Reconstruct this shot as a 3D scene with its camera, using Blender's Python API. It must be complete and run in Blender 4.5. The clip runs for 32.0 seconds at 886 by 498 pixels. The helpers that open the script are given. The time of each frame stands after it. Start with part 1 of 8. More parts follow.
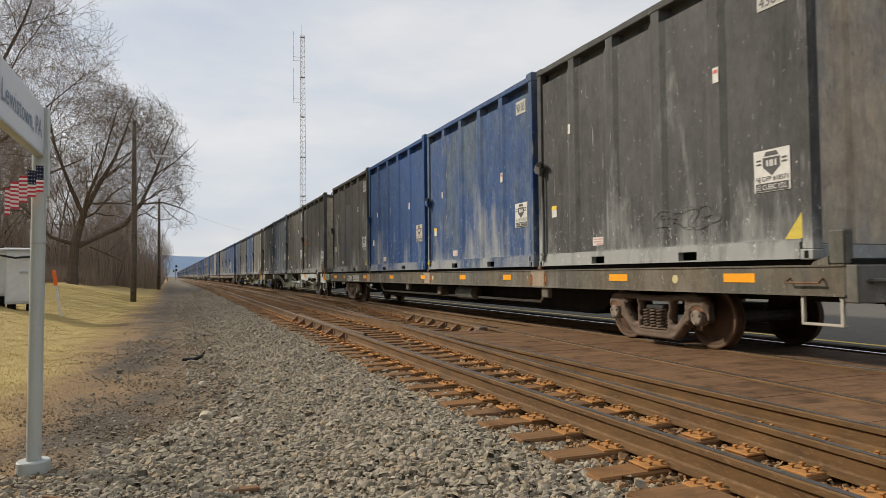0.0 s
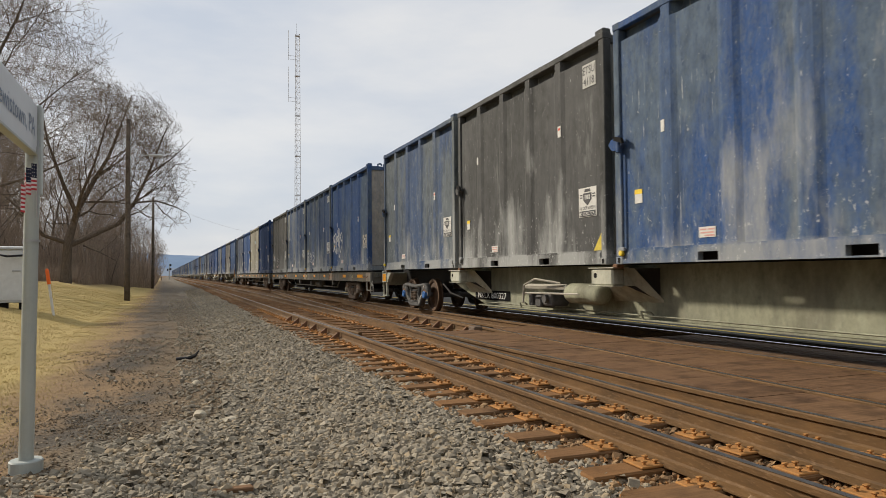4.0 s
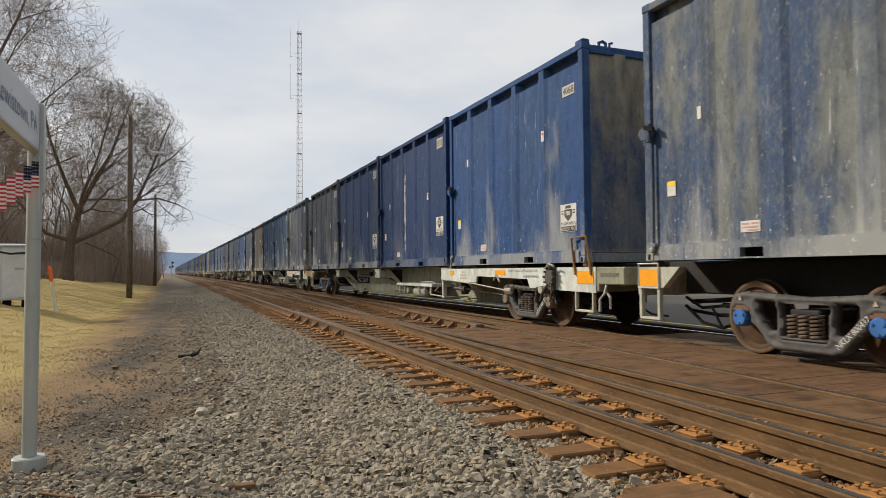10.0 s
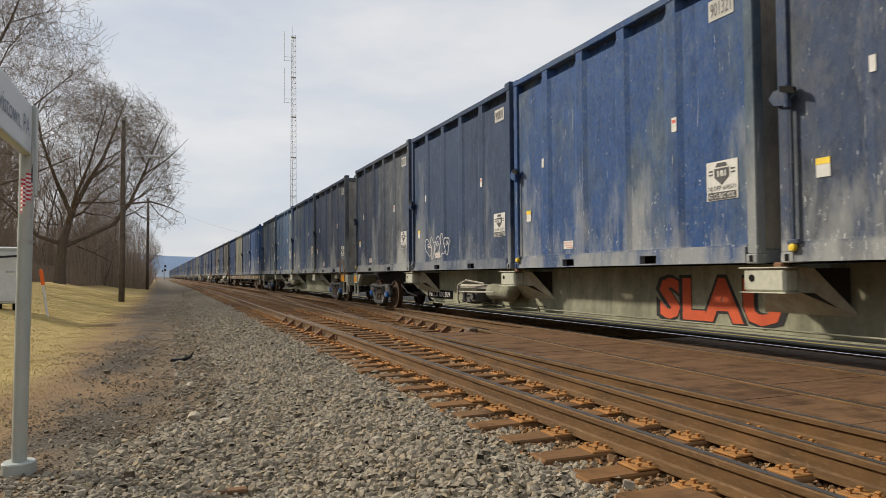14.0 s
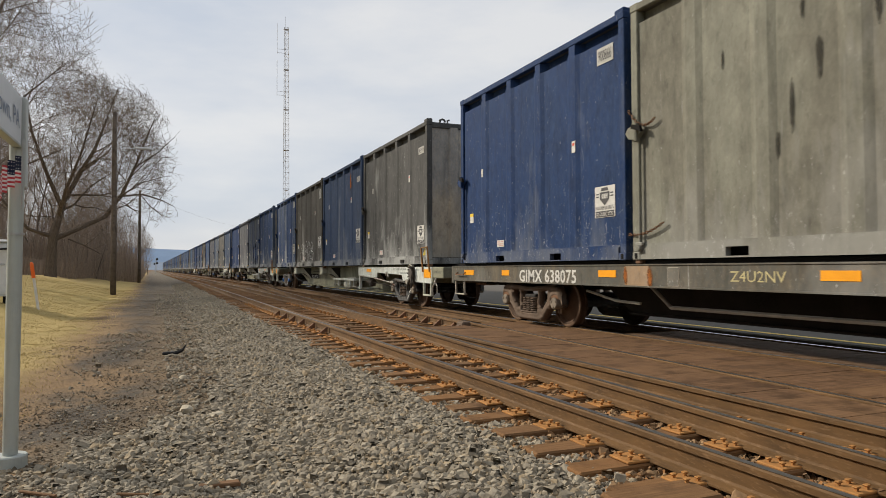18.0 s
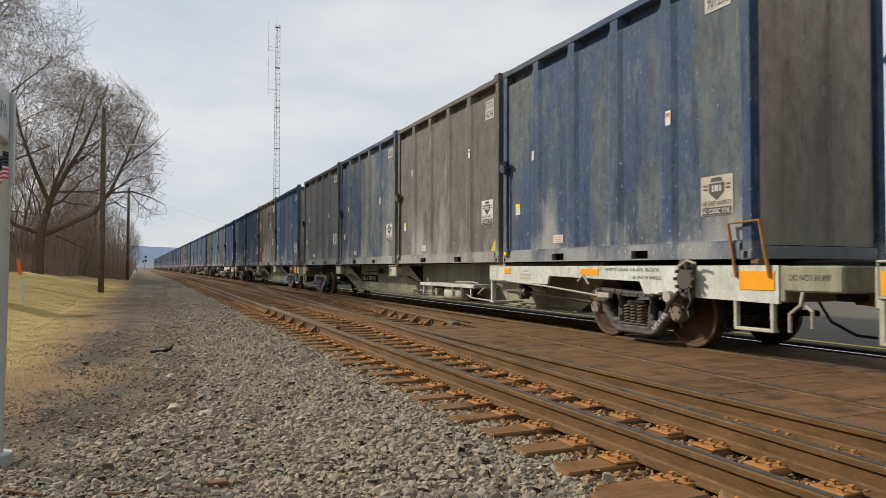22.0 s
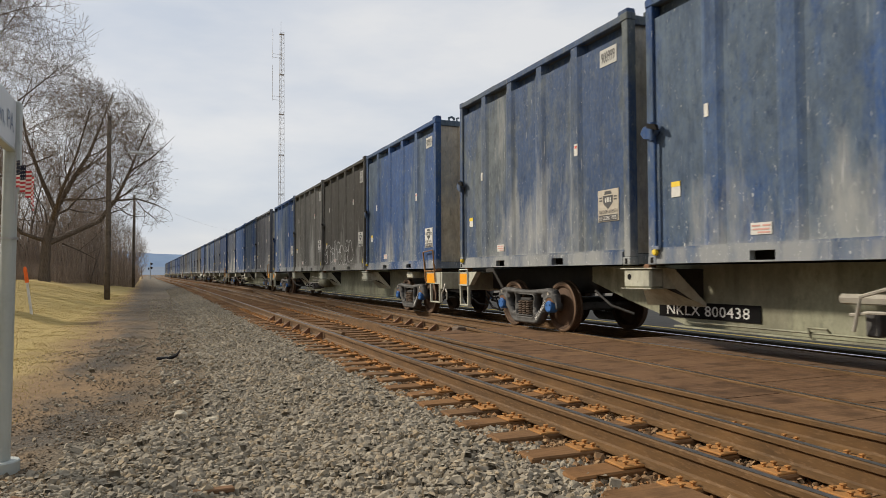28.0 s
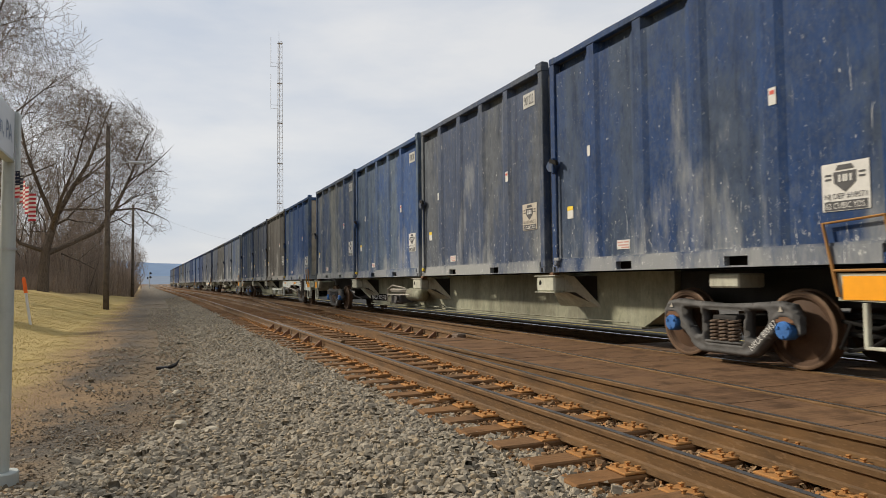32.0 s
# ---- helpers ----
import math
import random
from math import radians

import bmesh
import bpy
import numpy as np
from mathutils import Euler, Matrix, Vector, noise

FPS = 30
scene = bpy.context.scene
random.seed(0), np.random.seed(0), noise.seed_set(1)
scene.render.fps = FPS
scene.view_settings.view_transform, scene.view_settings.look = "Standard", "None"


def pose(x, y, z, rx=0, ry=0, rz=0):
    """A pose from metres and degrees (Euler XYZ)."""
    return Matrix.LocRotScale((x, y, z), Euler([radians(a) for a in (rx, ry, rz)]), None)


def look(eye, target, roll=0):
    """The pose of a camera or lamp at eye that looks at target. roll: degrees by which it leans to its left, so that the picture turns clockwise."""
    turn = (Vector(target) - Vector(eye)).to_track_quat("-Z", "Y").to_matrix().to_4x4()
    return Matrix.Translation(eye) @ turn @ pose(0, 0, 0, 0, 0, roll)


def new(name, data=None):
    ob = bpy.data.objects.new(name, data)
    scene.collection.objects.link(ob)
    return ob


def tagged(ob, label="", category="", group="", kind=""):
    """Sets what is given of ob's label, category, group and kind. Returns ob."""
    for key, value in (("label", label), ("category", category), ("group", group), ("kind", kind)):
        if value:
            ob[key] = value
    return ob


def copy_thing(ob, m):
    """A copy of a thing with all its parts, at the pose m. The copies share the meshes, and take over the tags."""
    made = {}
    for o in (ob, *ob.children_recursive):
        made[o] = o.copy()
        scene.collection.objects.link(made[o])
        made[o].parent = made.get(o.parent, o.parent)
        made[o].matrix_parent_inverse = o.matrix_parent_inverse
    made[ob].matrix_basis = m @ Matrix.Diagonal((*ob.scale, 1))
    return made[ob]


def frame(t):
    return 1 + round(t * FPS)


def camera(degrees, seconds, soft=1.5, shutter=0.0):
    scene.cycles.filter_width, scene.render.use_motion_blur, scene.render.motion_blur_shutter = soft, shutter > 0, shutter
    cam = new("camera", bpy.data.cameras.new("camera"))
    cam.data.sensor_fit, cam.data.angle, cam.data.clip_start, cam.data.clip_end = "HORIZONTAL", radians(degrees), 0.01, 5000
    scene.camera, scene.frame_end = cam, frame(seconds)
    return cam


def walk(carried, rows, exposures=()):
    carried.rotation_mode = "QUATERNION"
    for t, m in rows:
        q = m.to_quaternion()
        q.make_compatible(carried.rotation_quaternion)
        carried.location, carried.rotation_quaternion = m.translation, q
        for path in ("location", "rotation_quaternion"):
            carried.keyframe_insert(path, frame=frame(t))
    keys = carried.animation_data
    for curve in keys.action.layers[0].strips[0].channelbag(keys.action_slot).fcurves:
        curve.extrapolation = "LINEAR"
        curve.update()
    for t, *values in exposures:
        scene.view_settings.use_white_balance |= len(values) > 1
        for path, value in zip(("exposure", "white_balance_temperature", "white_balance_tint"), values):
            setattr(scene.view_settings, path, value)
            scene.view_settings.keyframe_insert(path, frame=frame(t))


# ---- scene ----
# ------------------------------------------------------------ camera
# z = 0 is the top of the rails, +y runs along the tracks, +x across them
EYE = Vector((0.0, 0.0, 1.11))
cam = camera(66.73, 32.0, soft=0.6, shutter=0.05)
AIM = [  # seconds, yaw to the left, pitch, roll (degrees)
    (0,-21.36,2.10,-0.58), (0.5,-21.57,2.17,-0.54), (1,-21.71,2.17,-0.55), (1.5,-21.72,2.23,-0.41), (2,-21.81,2.20,-0.66), (2.5,-21.79,2.17,-0.55), (3,-21.71,2.15,-0.57), (3.5,-21.76,2.09,-0.51), (5.5,-21.81,1.92,-0.35), (6,-21.82,1.77,-0.25), (6.5,-21.98,1.67,-0.43), (7,-22.16,1.60,-0.55), (7.5,-22.16,1.53,-0.39), (8,-22.19,1.53,-0.36), (8.5,-22.06,1.61,-0.26), (9,-21.98,1.63,-0.24), (9.5,-21.90,1.74,-0.34), (10,-21.64,1.85,-0.44), (10.5,-21.62,1.90,-0.46), (11,-21.68,1.92,-0.44), (11.5,-21.77,1.96,-0.49), (12,-21.93,1.96,-0.49), (12.5,-22.07,2.08,-0.62), (13,-22.27,2.12,-0.59), (13.5,-22.24,2.16,-0.47), (14,-22.17,2.20,-0.32), (14.5,-22.15,2.27,-0.16), (16.5,-22.58,1.81,-0.01), (17,-22.67,1.73,-0.12), (17.5,-22.59,1.58,-0.09), (18,-22.76,1.66,-0.20), (18.5,-23.21,1.77,0.03), (19,-23.35,1.91,0.01), (19.5,-23.45,1.74,-0.31), (20,-23.33,1.73,-0.21), (20.5,-23.39,1.64,-0.08), (21,-23.42,1.59,0.04), (21.5,-23.48,1.57,0.31), (22,-23.57,1.63,0.20), (22.5,-23.58,1.65,-0.18), (23,-23.51,1.70,-0.06), (23.5,-23.18,1.69,0.01), (24,-23.06,1.69,-0.55), (24.5,-23.13,1.68,-0.58), (25,-23.42,1.62,-0.61), (25.5,-23.29,1.83,-0.62), (27.5,-23.13,1.96,-0.43), (28,-23.16,2.07,-0.17), (28.5,-23.19,2.22,-0.32), (29,-23.12,2.42,-0.33), (29.5,-23.14,2.57,-0.23), (30,-23.07,2.78,-0.30), (30.5,-23.09,2.85,-0.33), (31,-23.12,2.87,-0.47), (31.5,-23.25,2.78,-0.35), (32,-23.24,2.68,-0.61)]


def aimed(yaw, pitch, roll):
    y, p = radians(yaw), radians(pitch)
    return look(EYE, EYE + Vector((-math.sin(y) * math.cos(p), math.cos(y) * math.cos(p), math.sin(p))), roll)


walk(cam, [(t, aimed(*a)) for t, *a in AIM])

# ------------------------------------------------------------ daylight
SUN_AZ, SUN_EL = radians(-46), radians(31)   # veiled sun, on the lawn's side of the tracks
world = bpy.data.worlds.new("sky")
scene.world = world
world.use_nodes = True
wn = world.node_tree
wn.nodes.clear()


def wnode(kind, **kw):
    n = wn.nodes.new(kind)
    for k, v in kw.items():
        n.inputs[k].default_value = v
    return n


sky = wnode("ShaderNodeTexSky")
sky.sky_type, sky.sun_disc, sky.sun_elevation, sky.sun_rotation = "NISHITA", False, SUN_EL, SUN_AZ
sky.air_density, sky.dust_density = 1.0, 2.0
coord = wnode("ShaderNodeTexCoord")
stretch = wnode("ShaderNodeMapping")
stretch.inputs["Scale"].default_value = (1.0, 1.0, 3.2)
clouds = wnode("ShaderNodeTexNoise", Scale=2.6, Detail=6.0, Roughness=0.52)
cover = wnode("ShaderNodeValToRGB")
cover.color_ramp.elements[0].position, cover.color_ramp.elements[0].color = 0.35, (0.615, 0.665, 0.745, 1)
cover.color_ramp.elements[1].position, cover.color_ramp.elements[1].color = 0.63, (0.83, 0.83, 0.832, 1)
thin = wnode("ShaderNodeMixRGB", Fac=0.86)
sky_strength = wnode("ShaderNodeVectorMath")
sky_strength.operation = "SCALE"
sky_strength.inputs["Scale"].default_value = 0.10
back = wnode("ShaderNodeBackground", Strength=1.0)
wout = wnode("ShaderNodeOutputWorld")
wn.links.new(coord.outputs["Generated"], stretch.inputs["Vector"])
wn.links.new(stretch.outputs["Vector"], clouds.inputs["Vector"])
wn.links.new(clouds.outputs["Fac"], cover.inputs["Fac"])
wn.links.new(sky.outputs["Color"], sky_strength.inputs[0])
wn.links.new(sky_strength.outputs["Vector"], thin.inputs["Color1"])
wn.links.new(cover.outputs["Color"], thin.inputs["Color2"])
wn.links.new(thin.outputs["Color"], back.inputs["Color"])
wn.links.new(back.outputs["Background"], wout.inputs["Surface"])
sun = new("sun", bpy.data.lights.new("sun", "SUN"))
sun.data.energy, sun.data.angle, sun.data.color = 4.25, radians(4), (1.0, 0.89, 0.74)
SUN_WAY = Vector((math.sin(SUN_AZ) * math.cos(SUN_EL), math.cos(SUN_AZ) * math.cos(SUN_EL), math.sin(SUN_EL)))
sun.matrix_world = look(SUN_WAY * 40, Vector((0, 0, 0)))
scene.view_settings.exposure = 0.0

# ------------------------------------------------------------ mesh and node helpers


class Mesh:
    """Collects vertices and faces in plain lists."""

    def __init__(self):
        self.v, self.f, self.smooth = [], [], False

    def add(self, verts, faces):
        n = len(self.v)
        self.v.extend([tuple(p) for p in verts])
        self.f.extend([tuple(i + n for i in q) for q in faces])
        return self

    def box(self, x0, x1, y0, y1, z0, z1, bevel=0.0, m=None):
        b = bevel
        if b <= 0:
            vs = [(x, y, z) for x in (x0, x1) for y in (y0, y1) for z in (z0, z1)]
            fs = [(0, 1, 3, 2), (4, 6, 7, 5), (0, 4, 5, 1), (2, 3, 7, 6), (0, 2, 6, 4), (1, 5, 7, 3)]
        else:
            ring = lambda z, i: [(x0 + i, y0 + b, z), (x0 + b, y0 + i, z), (x1 - b, y0 + i, z), (x1 - i, y0 + b, z),
                                 (x1 - i, y1 - b, z), (x1 - b, y1 - i, z), (x0 + b, y1 - i, z), (x0 + i, y1 - b, z)]
            vs = ring(z0, b) + ring(z0 + b, 0) + ring(z1 - b, 0) + ring(z1, b)
            fs = [tuple(range(7, -1, -1)), tuple(range(24, 32))]
            for r in range(3):
                for i in range(8):
                    j = (i + 1) % 8
                    fs.append((r * 8 + i, r * 8 + j, r * 8 + 8 + j, r * 8 + 8 + i))
        if m is not None:
            vs = [tuple(m @ Vector(p)) for p in vs]
        return self.add(vs, fs)

    def tube(self, points, r, n=8, cap=True, radii=None):
        pts = [Vector(p) for p in points]
        rings = []
        for i, p in enumerate(pts):
            d = (pts[min(i + 1, len(pts) - 1)] - pts[max(i - 1, 0)]).normalized()
            a = d.orthogonal().normalized() if i == 0 else (a - d * a.dot(d)).normalized()
            b = d.cross(a)
            rr = radii[i] if radii else r
            rings.append([p + (a * math.cos(2 * math.pi * k / n) + b * math.sin(2 * math.pi * k / n)) * rr for k in range(n)])
        vs = [p for ring in rings for p in ring]
        fs = [(i * n + k, i * n + (k + 1) % n, (i + 1) * n + (k + 1) % n, (i + 1) * n + k) for i in range(len(pts) - 1) for k in range(n)]
        if cap:
            fs += [tuple(range(n - 1, -1, -1)), tuple(range((len(pts) - 1) * n, len(pts) * n))]
        return self.add(vs, fs)

    def lathe(self, profile, n=24, axis="x", centre=(0, 0, 0), cap=True):
        """profile: (along, radius) pairs."""
        vs = []
        for h, r in profile:
            for k in range(n):
                c, s = math.cos(2 * math.pi * k / n) * r, math.sin(2 * math.pi * k / n) * r
                p = {"x": (h, c, s), "y": (c, h, s), "z": (c, s, h)}[axis]
                vs.append((p[0] + centre[0], p[1] + centre[1], p[2] + centre[2]))
        m = len(profile)
        fs = [(i * n + k, i * n + (k + 1) % n, (i + 1) * n + (k + 1) % n, (i + 1) * n + k) for i in range(m - 1) for k in range(n)]
        if cap:
            fs += [tuple(range(n - 1, -1, -1)), tuple(range((m - 1) * n, m * n))]
        return self.add(vs, fs)

    def prism(self, outline, x0, x1):
        """A polygon in the y-z plane, pushed out from x0 to x1."""
        n = len(outline)
        vs = [(x0, y, z) for y, z in outline] + [(x1, y, z) for y, z in outline]
        fs = [tuple(range(n)), tuple(range(2 * n - 1, n - 1, -1))] + [(i, n + i, n + (i + 1) % n, (i + 1) % n) for i in range(n)]
        return self.add(vs, fs)

    def data(self, name, material=None):
        me = bpy.data.meshes.new(name)
        me.from_pydata(self.v, [], self.f)
        if self.smooth:
            me.polygons.foreach_set("use_smooth", [True] * len(me.polygons))
        bm = bmesh.new()
        bm.from_mesh(me)
        bmesh.ops.recalc_face_normals(bm, faces=bm.faces)
        bm.to_mesh(me)
        bm.free()
        if material:
            me.materials.append(material)
        return me


def fast_mesh(name, verts, faces, material):
    """A large mesh from arrays, with faces of one size."""
    me = bpy.data.meshes.new(name)
    verts, faces = np.asarray(verts, np.float32), np.asarray(faces, np.int32)
    k = faces.shape[1]
    me.vertices.add(len(verts))
    me.vertices.foreach_set("co", verts.ravel())
    me.loops.add(faces.size)
    me.loops.foreach_set("vertex_index", faces.ravel())
    me.polygons.add(len(faces))
    me.polygons.foreach_set("loop_start", np.arange(0, faces.size, k, dtype=np.int32))
    me.polygons.foreach_set("loop_total", np.full(len(faces), k, np.int32))
    me.polygons.foreach_set("use_smooth", np.zeros(len(faces), bool))
    me.update(calc_edges=True)
    me.materials.append(material)
    return me


def part(name, mesh, material, parent, label=""):
    me = mesh.data(name, material) if isinstance(mesh, Mesh) else mesh
    ob = new(name, me)
    ob.parent = parent
    if label:
        ob["label"] = label
    return ob


def thing(name, label, category, group="", kind="", mesh=None, material=None):
    ob = new(name, mesh.data(name, material) if isinstance(mesh, Mesh) else mesh)
    return tagged(ob, label, category, group, kind)


class Mat:
    """A node material under construction."""

    def __init__(self, name, rough=0.8, metal=0.0, spec=0.3):
        self.m = bpy.data.materials.new(name)
        self.m.use_nodes = True
        self.t = self.m.node_tree
        self.b = self.t.nodes["Principled BSDF"]
        self.b.inputs["Roughness"].default_value = rough
        self.b.inputs["Metallic"].default_value = metal
        self.b.inputs["Specular IOR Level"].default_value = spec
        self.co = self.n("ShaderNodeTexCoord").outputs["Object"]
        self.rand = self.n("ShaderNodeObjectInfo").outputs["Random"]

    def n(self, kind, **kw):
        node = self.t.nodes.new(kind)
        for k, v in kw.items():
            self.put(node.inputs[k], v)
        return node

    def put(self, socket, v):
        if isinstance(v, bpy.types.NodeSocket):
            self.t.links.new(v, socket)
        else:
            socket.default_value = v

    def shift(self, scale=(1, 1, 1), by_random=True, co=None):
        """Object coordinates, stretched, and moved by the object's own random number."""
        v = self.n("ShaderNodeMapping")
        self.put(v.inputs["Vector"], co or self.co)
        v.inputs["Scale"].default_value = scale
        if by_random:
            k = self.n("ShaderNodeMath", )
            k.operation = "MULTIPLY"
            self.put(k.inputs[0], self.rand)
            k.inputs[1].default_value = 57.0
            self.put(v.inputs["Location"], k.outputs[0])
        return v.outputs["Vector"]

    def noise(self, vec, scale, detail=4.0, rough=0.55):
        return self.n("ShaderNodeTexNoise", Vector=vec, Scale=scale, Detail=detail, Roughness=rough).outputs["Fac"]

    def ramp(self, fac, lo, hi, a=(0, 0, 0, 1), b=(1, 1, 1, 1)):
        r = self.n("ShaderNodeValToRGB", Fac=fac)
        r.color_ramp.elements[0].position, r.color_ramp.elements[1].position = lo, hi
        r.color_ramp.elements[0].color, r.color_ramp.elements[1].color = a, b
        return r.outputs["Color"]

    def mix(self, fac, a, b, blend="MIX"):
        x = self.n("ShaderNodeMixRGB", Fac=fac, Color1=a, Color2=b)
        x.blend_type = blend
        return x.outputs["Color"]

    def math(self, op, a, b=0.0):
        x = self.n("ShaderNodeMath")
        x.operation = op
        self.put(x.inputs[0], a)
        self.put(x.inputs[1], b)
        return x.outputs[0]

    def bump(self, height, strength=0.3, distance=0.01):
        b = self.n("ShaderNodeBump", Height=height, Strength=strength, Distance=distance)
        self.put(self.b.inputs["Normal"], b.outputs["Normal"])

    def colour(self, c):
        self.put(self.b.inputs["Base Color"], c)
        return self


def rgb(r, g, b):
    return (r, g, b, 1.0)


def plain(name, c, rough=0.7, metal=0.0, vary=0.25, scale=6.0, spec=0.3):
    """A paint or surface of one hue with mottling at two scales."""
    k = Mat(name, rough, metal, spec)
    v = k.shift()
    big, small = k.noise(v, scale, 3.0), k.noise(v, scale * 9, 3.0)
    dark = tuple(x * (1 - vary) for x in c[:3]) + (1,)
    lite = tuple(min(1, x * (1 + vary)) for x in c[:3]) + (1,)
    k.colour(k.mix(k.ramp(small, 0.3, 0.7), k.mix(k.ramp(big, 0.3, 0.7), dark, lite), c))
    k.bump(small, 0.25, 0.004)
    return k.m


# ------------------------------------------------------------ materials
def faded(name, c, cover=0.5):
    """Paint or stain that thins out towards its own ragged border."""
    k = Mat(name, 0.85, 0.0, 0.15)
    g = k.n("ShaderNodeTexCoord").outputs["Generated"]
    off = k.n("ShaderNodeVectorMath", )
    off.operation = "SUBTRACT"
    k.put(off.inputs[0], g)
    off.inputs[1].default_value = (0.5, 0.5, 0.5)
    flat = k.n("ShaderNodeVectorMath", )
    flat.operation = "MULTIPLY"
    k.put(flat.inputs[0], off.outputs["Vector"])
    flat.inputs[1].default_value = (0.0, 2.0, 2.0)
    size = k.n("ShaderNodeVectorMath", )
    size.operation = "LENGTH"
    k.put(size.inputs[0], flat.outputs["Vector"])
    n = k.noise(k.shift((1, 1, 0.45)), 7.0, 6.0, 0.72)
    edge = k.math("ADD", k.math("SUBTRACT", 1.0, size.outputs["Value"]), k.math("MULTIPLY", k.math("SUBTRACT", n, 0.5), 2.2))
    alpha = k.n("ShaderNodeMapRange", Value=edge)
    for key, v in (("From Min", 0.1), ("From Max", 0.65), ("To Max", cover)):
        alpha.inputs[key].default_value = v
    k.put(k.b.inputs["Alpha"], alpha.outputs[0])
    k.colour(k.mix(k.noise(k.shift(), 25.0), tuple(x * 0.7 for x in c[:3]) + (1,), c))
    return k.m


def weathered(name, base, grime, specks=0.5, dust=0.5, worn=0.6):
    """Painted steel: paint, scuffed grime in the sunk panels, chalk, dust low down, specks and scratches."""
    k = Mat(name, 0.8, 0.0, 0.16)
    xyz = k.n("ShaderNodeSeparateXYZ", Vector=k.co)
    z = xyz.outputs["Z"]
    mul = lambda a, b: k.math("MULTIPLY", a, b)
    tone = lambda c, f: tuple(min(1, x * f) for x in c[:3]) + (1,)
    base, grime = tone(base, 1.05), tone(grime, 1.06)
    dirt = rgb(0.30, 0.31, 0.30) if grime[2] > grime[0] * 0.97 else rgb(0.285, 0.285, 0.268)
    sheet = k.noise(k.shift((1.0, 1.0, 0.5)), 0.62, 7.0, 0.62)
    strokes = k.noise(k.shift((6.5, 6.5, 2.4)), 1.0, 8.0, 0.75)
    mottle = k.noise(k.shift((1, 1, 0.6)), 4.2, 7.0, 0.72)
    fine = k.noise(k.shift((1, 1, 0.5)), 21.0, 5.0, 0.75)
    # raised ribs keep more of their paint than the panels between them
    ribs = k.n("ShaderNodeMapRange", Value=k.math("ABSOLUTE", xyz.outputs["X"]))
    for key, v in (("From Min", 1.165), ("From Max", 1.20), ("To Min", 1.0), ("To Max", 0.5)):
        ribs.inputs[key].default_value = v
    # whole panels fade apart from one another
    panel = k.noise(k.shift((0.0, 0.62, 0.07)), 1.0, 3.0, 0.6)
    mask = k.math("ADD", k.math("ADD", sheet, mul(k.math("SUBTRACT", panel, 0.5), 1.5)), mul(k.math("SUBTRACT", strokes, 0.5), 0.42))
    mask = mul(mul(k.ramp(mask, 0.42, 0.60), ribs.outputs[0]), min(1.0, worn * 1.3))
    film = k.mix(k.ramp(mottle, 0.30, 0.70), tone(grime, 0.72), tone(grime, 1.5))
    body = k.mix(k.ramp(mottle, 0.28, 0.72), tone(base, 0.75), tone(base, 1.28))
    c = k.mix(mask, body, film)
    c = k.mix(mul(k.ramp(fine, 0.46, 0.66), 0.42), c, tone(grime, 1.1))
    scrapes = k.ramp(k.noise(k.shift((1, 1, 0.4)), 9.0, 6.0, 0.78), 0.56, 0.66)
    c = k.mix(mul(scrapes, 0.5), c, tone(base, 0.42))
    # narrow chalky runs
    runs = k.ramp(k.noise(k.shift((6.5, 6.5, 0.45)), 1.0, 7.0, 0.7), 0.57, 0.70)
    c = k.mix(mul(mul(runs, k.ramp(mottle, 0.35, 0.6)), 0.26 * worn), c, tone(grime, 1.75))
    # scuffed blotches
    scuff = k.ramp(k.noise(k.shift((1.6, 1.6, 1.1)), 1.5, 9.0, 0.78), 0.54, 0.64)
    c = k.mix(mul(scuff, 0.5 * worn), c, tone(grime, 1.45))
    # soot runs from the top rail
    soot = k.ramp(k.noise(k.shift((3.5, 3.5, 0.4)), 1.0, 7.0, 0.68), 0.53, 0.70)
    c = k.mix(mul(soot, 0.48), c, tone(base, 0.35))
    # pale dust, thick on the lower rail and thinning upwards
    low = k.math("SUBTRACT", 1.0, k.math("DIVIDE", z, 1.5))
    low.node.use_clamp = True
    rail = k.n("ShaderNodeMapRange", Value=z)
    for key, v in (("From Min", 0.20), ("From Max", 0.27), ("To Min", 0.15), ("To Max", 0.0)):
        rail.inputs[key].default_value = v
    wisps = k.noise(k.shift((2.6, 2.6, 0.6)), 1.0, 9.0, 0.74)
    drift = k.noise(k.shift((0.8, 0.8, 0.3)), 1.0, 3.0, 0.55)
    high = k.n("ShaderNodeMapRange", Value=z)
    for key, v in (("From Min", 1.2), ("From Max", 3.6), ("To Max", 0.16)):
        high.inputs[key].default_value = v
    pale = k.math("ADD", k.math("SUBTRACT", k.math("ADD", wisps, mul(low, 0.27)), high.outputs[0]), k.math("ADD", rail.outputs[0], mul(k.math("SUBTRACT", drift, 0.5), 1.5)))
    c = k.mix(mul(k.ramp(pale, 0.62, 0.96), min(1.0, dust * 1.3)), c, dirt)
    # chipped white specks, denser low down, and thin scratches
    chips = k.ramp(k.math("ADD", k.noise(k.shift((6.0, 6.0, 2.6)), 3.2, 6.0, 0.8), mul(low, 0.05)), 0.637, 0.675)
    c = k.mix(mul(chips, specks), c, rgb(0.55, 0.56, 0.54))
    scratch = mul(k.ramp(k.noise(k.shift((26.0, 26.0, 1.3)), 1.0, 3.0, 0.6), 0.675, 0.705), k.ramp(sheet, 0.5, 0.6))
    c = k.mix(mul(scratch, specks), c, rgb(0.50, 0.51, 0.50))
    k.colour(c)
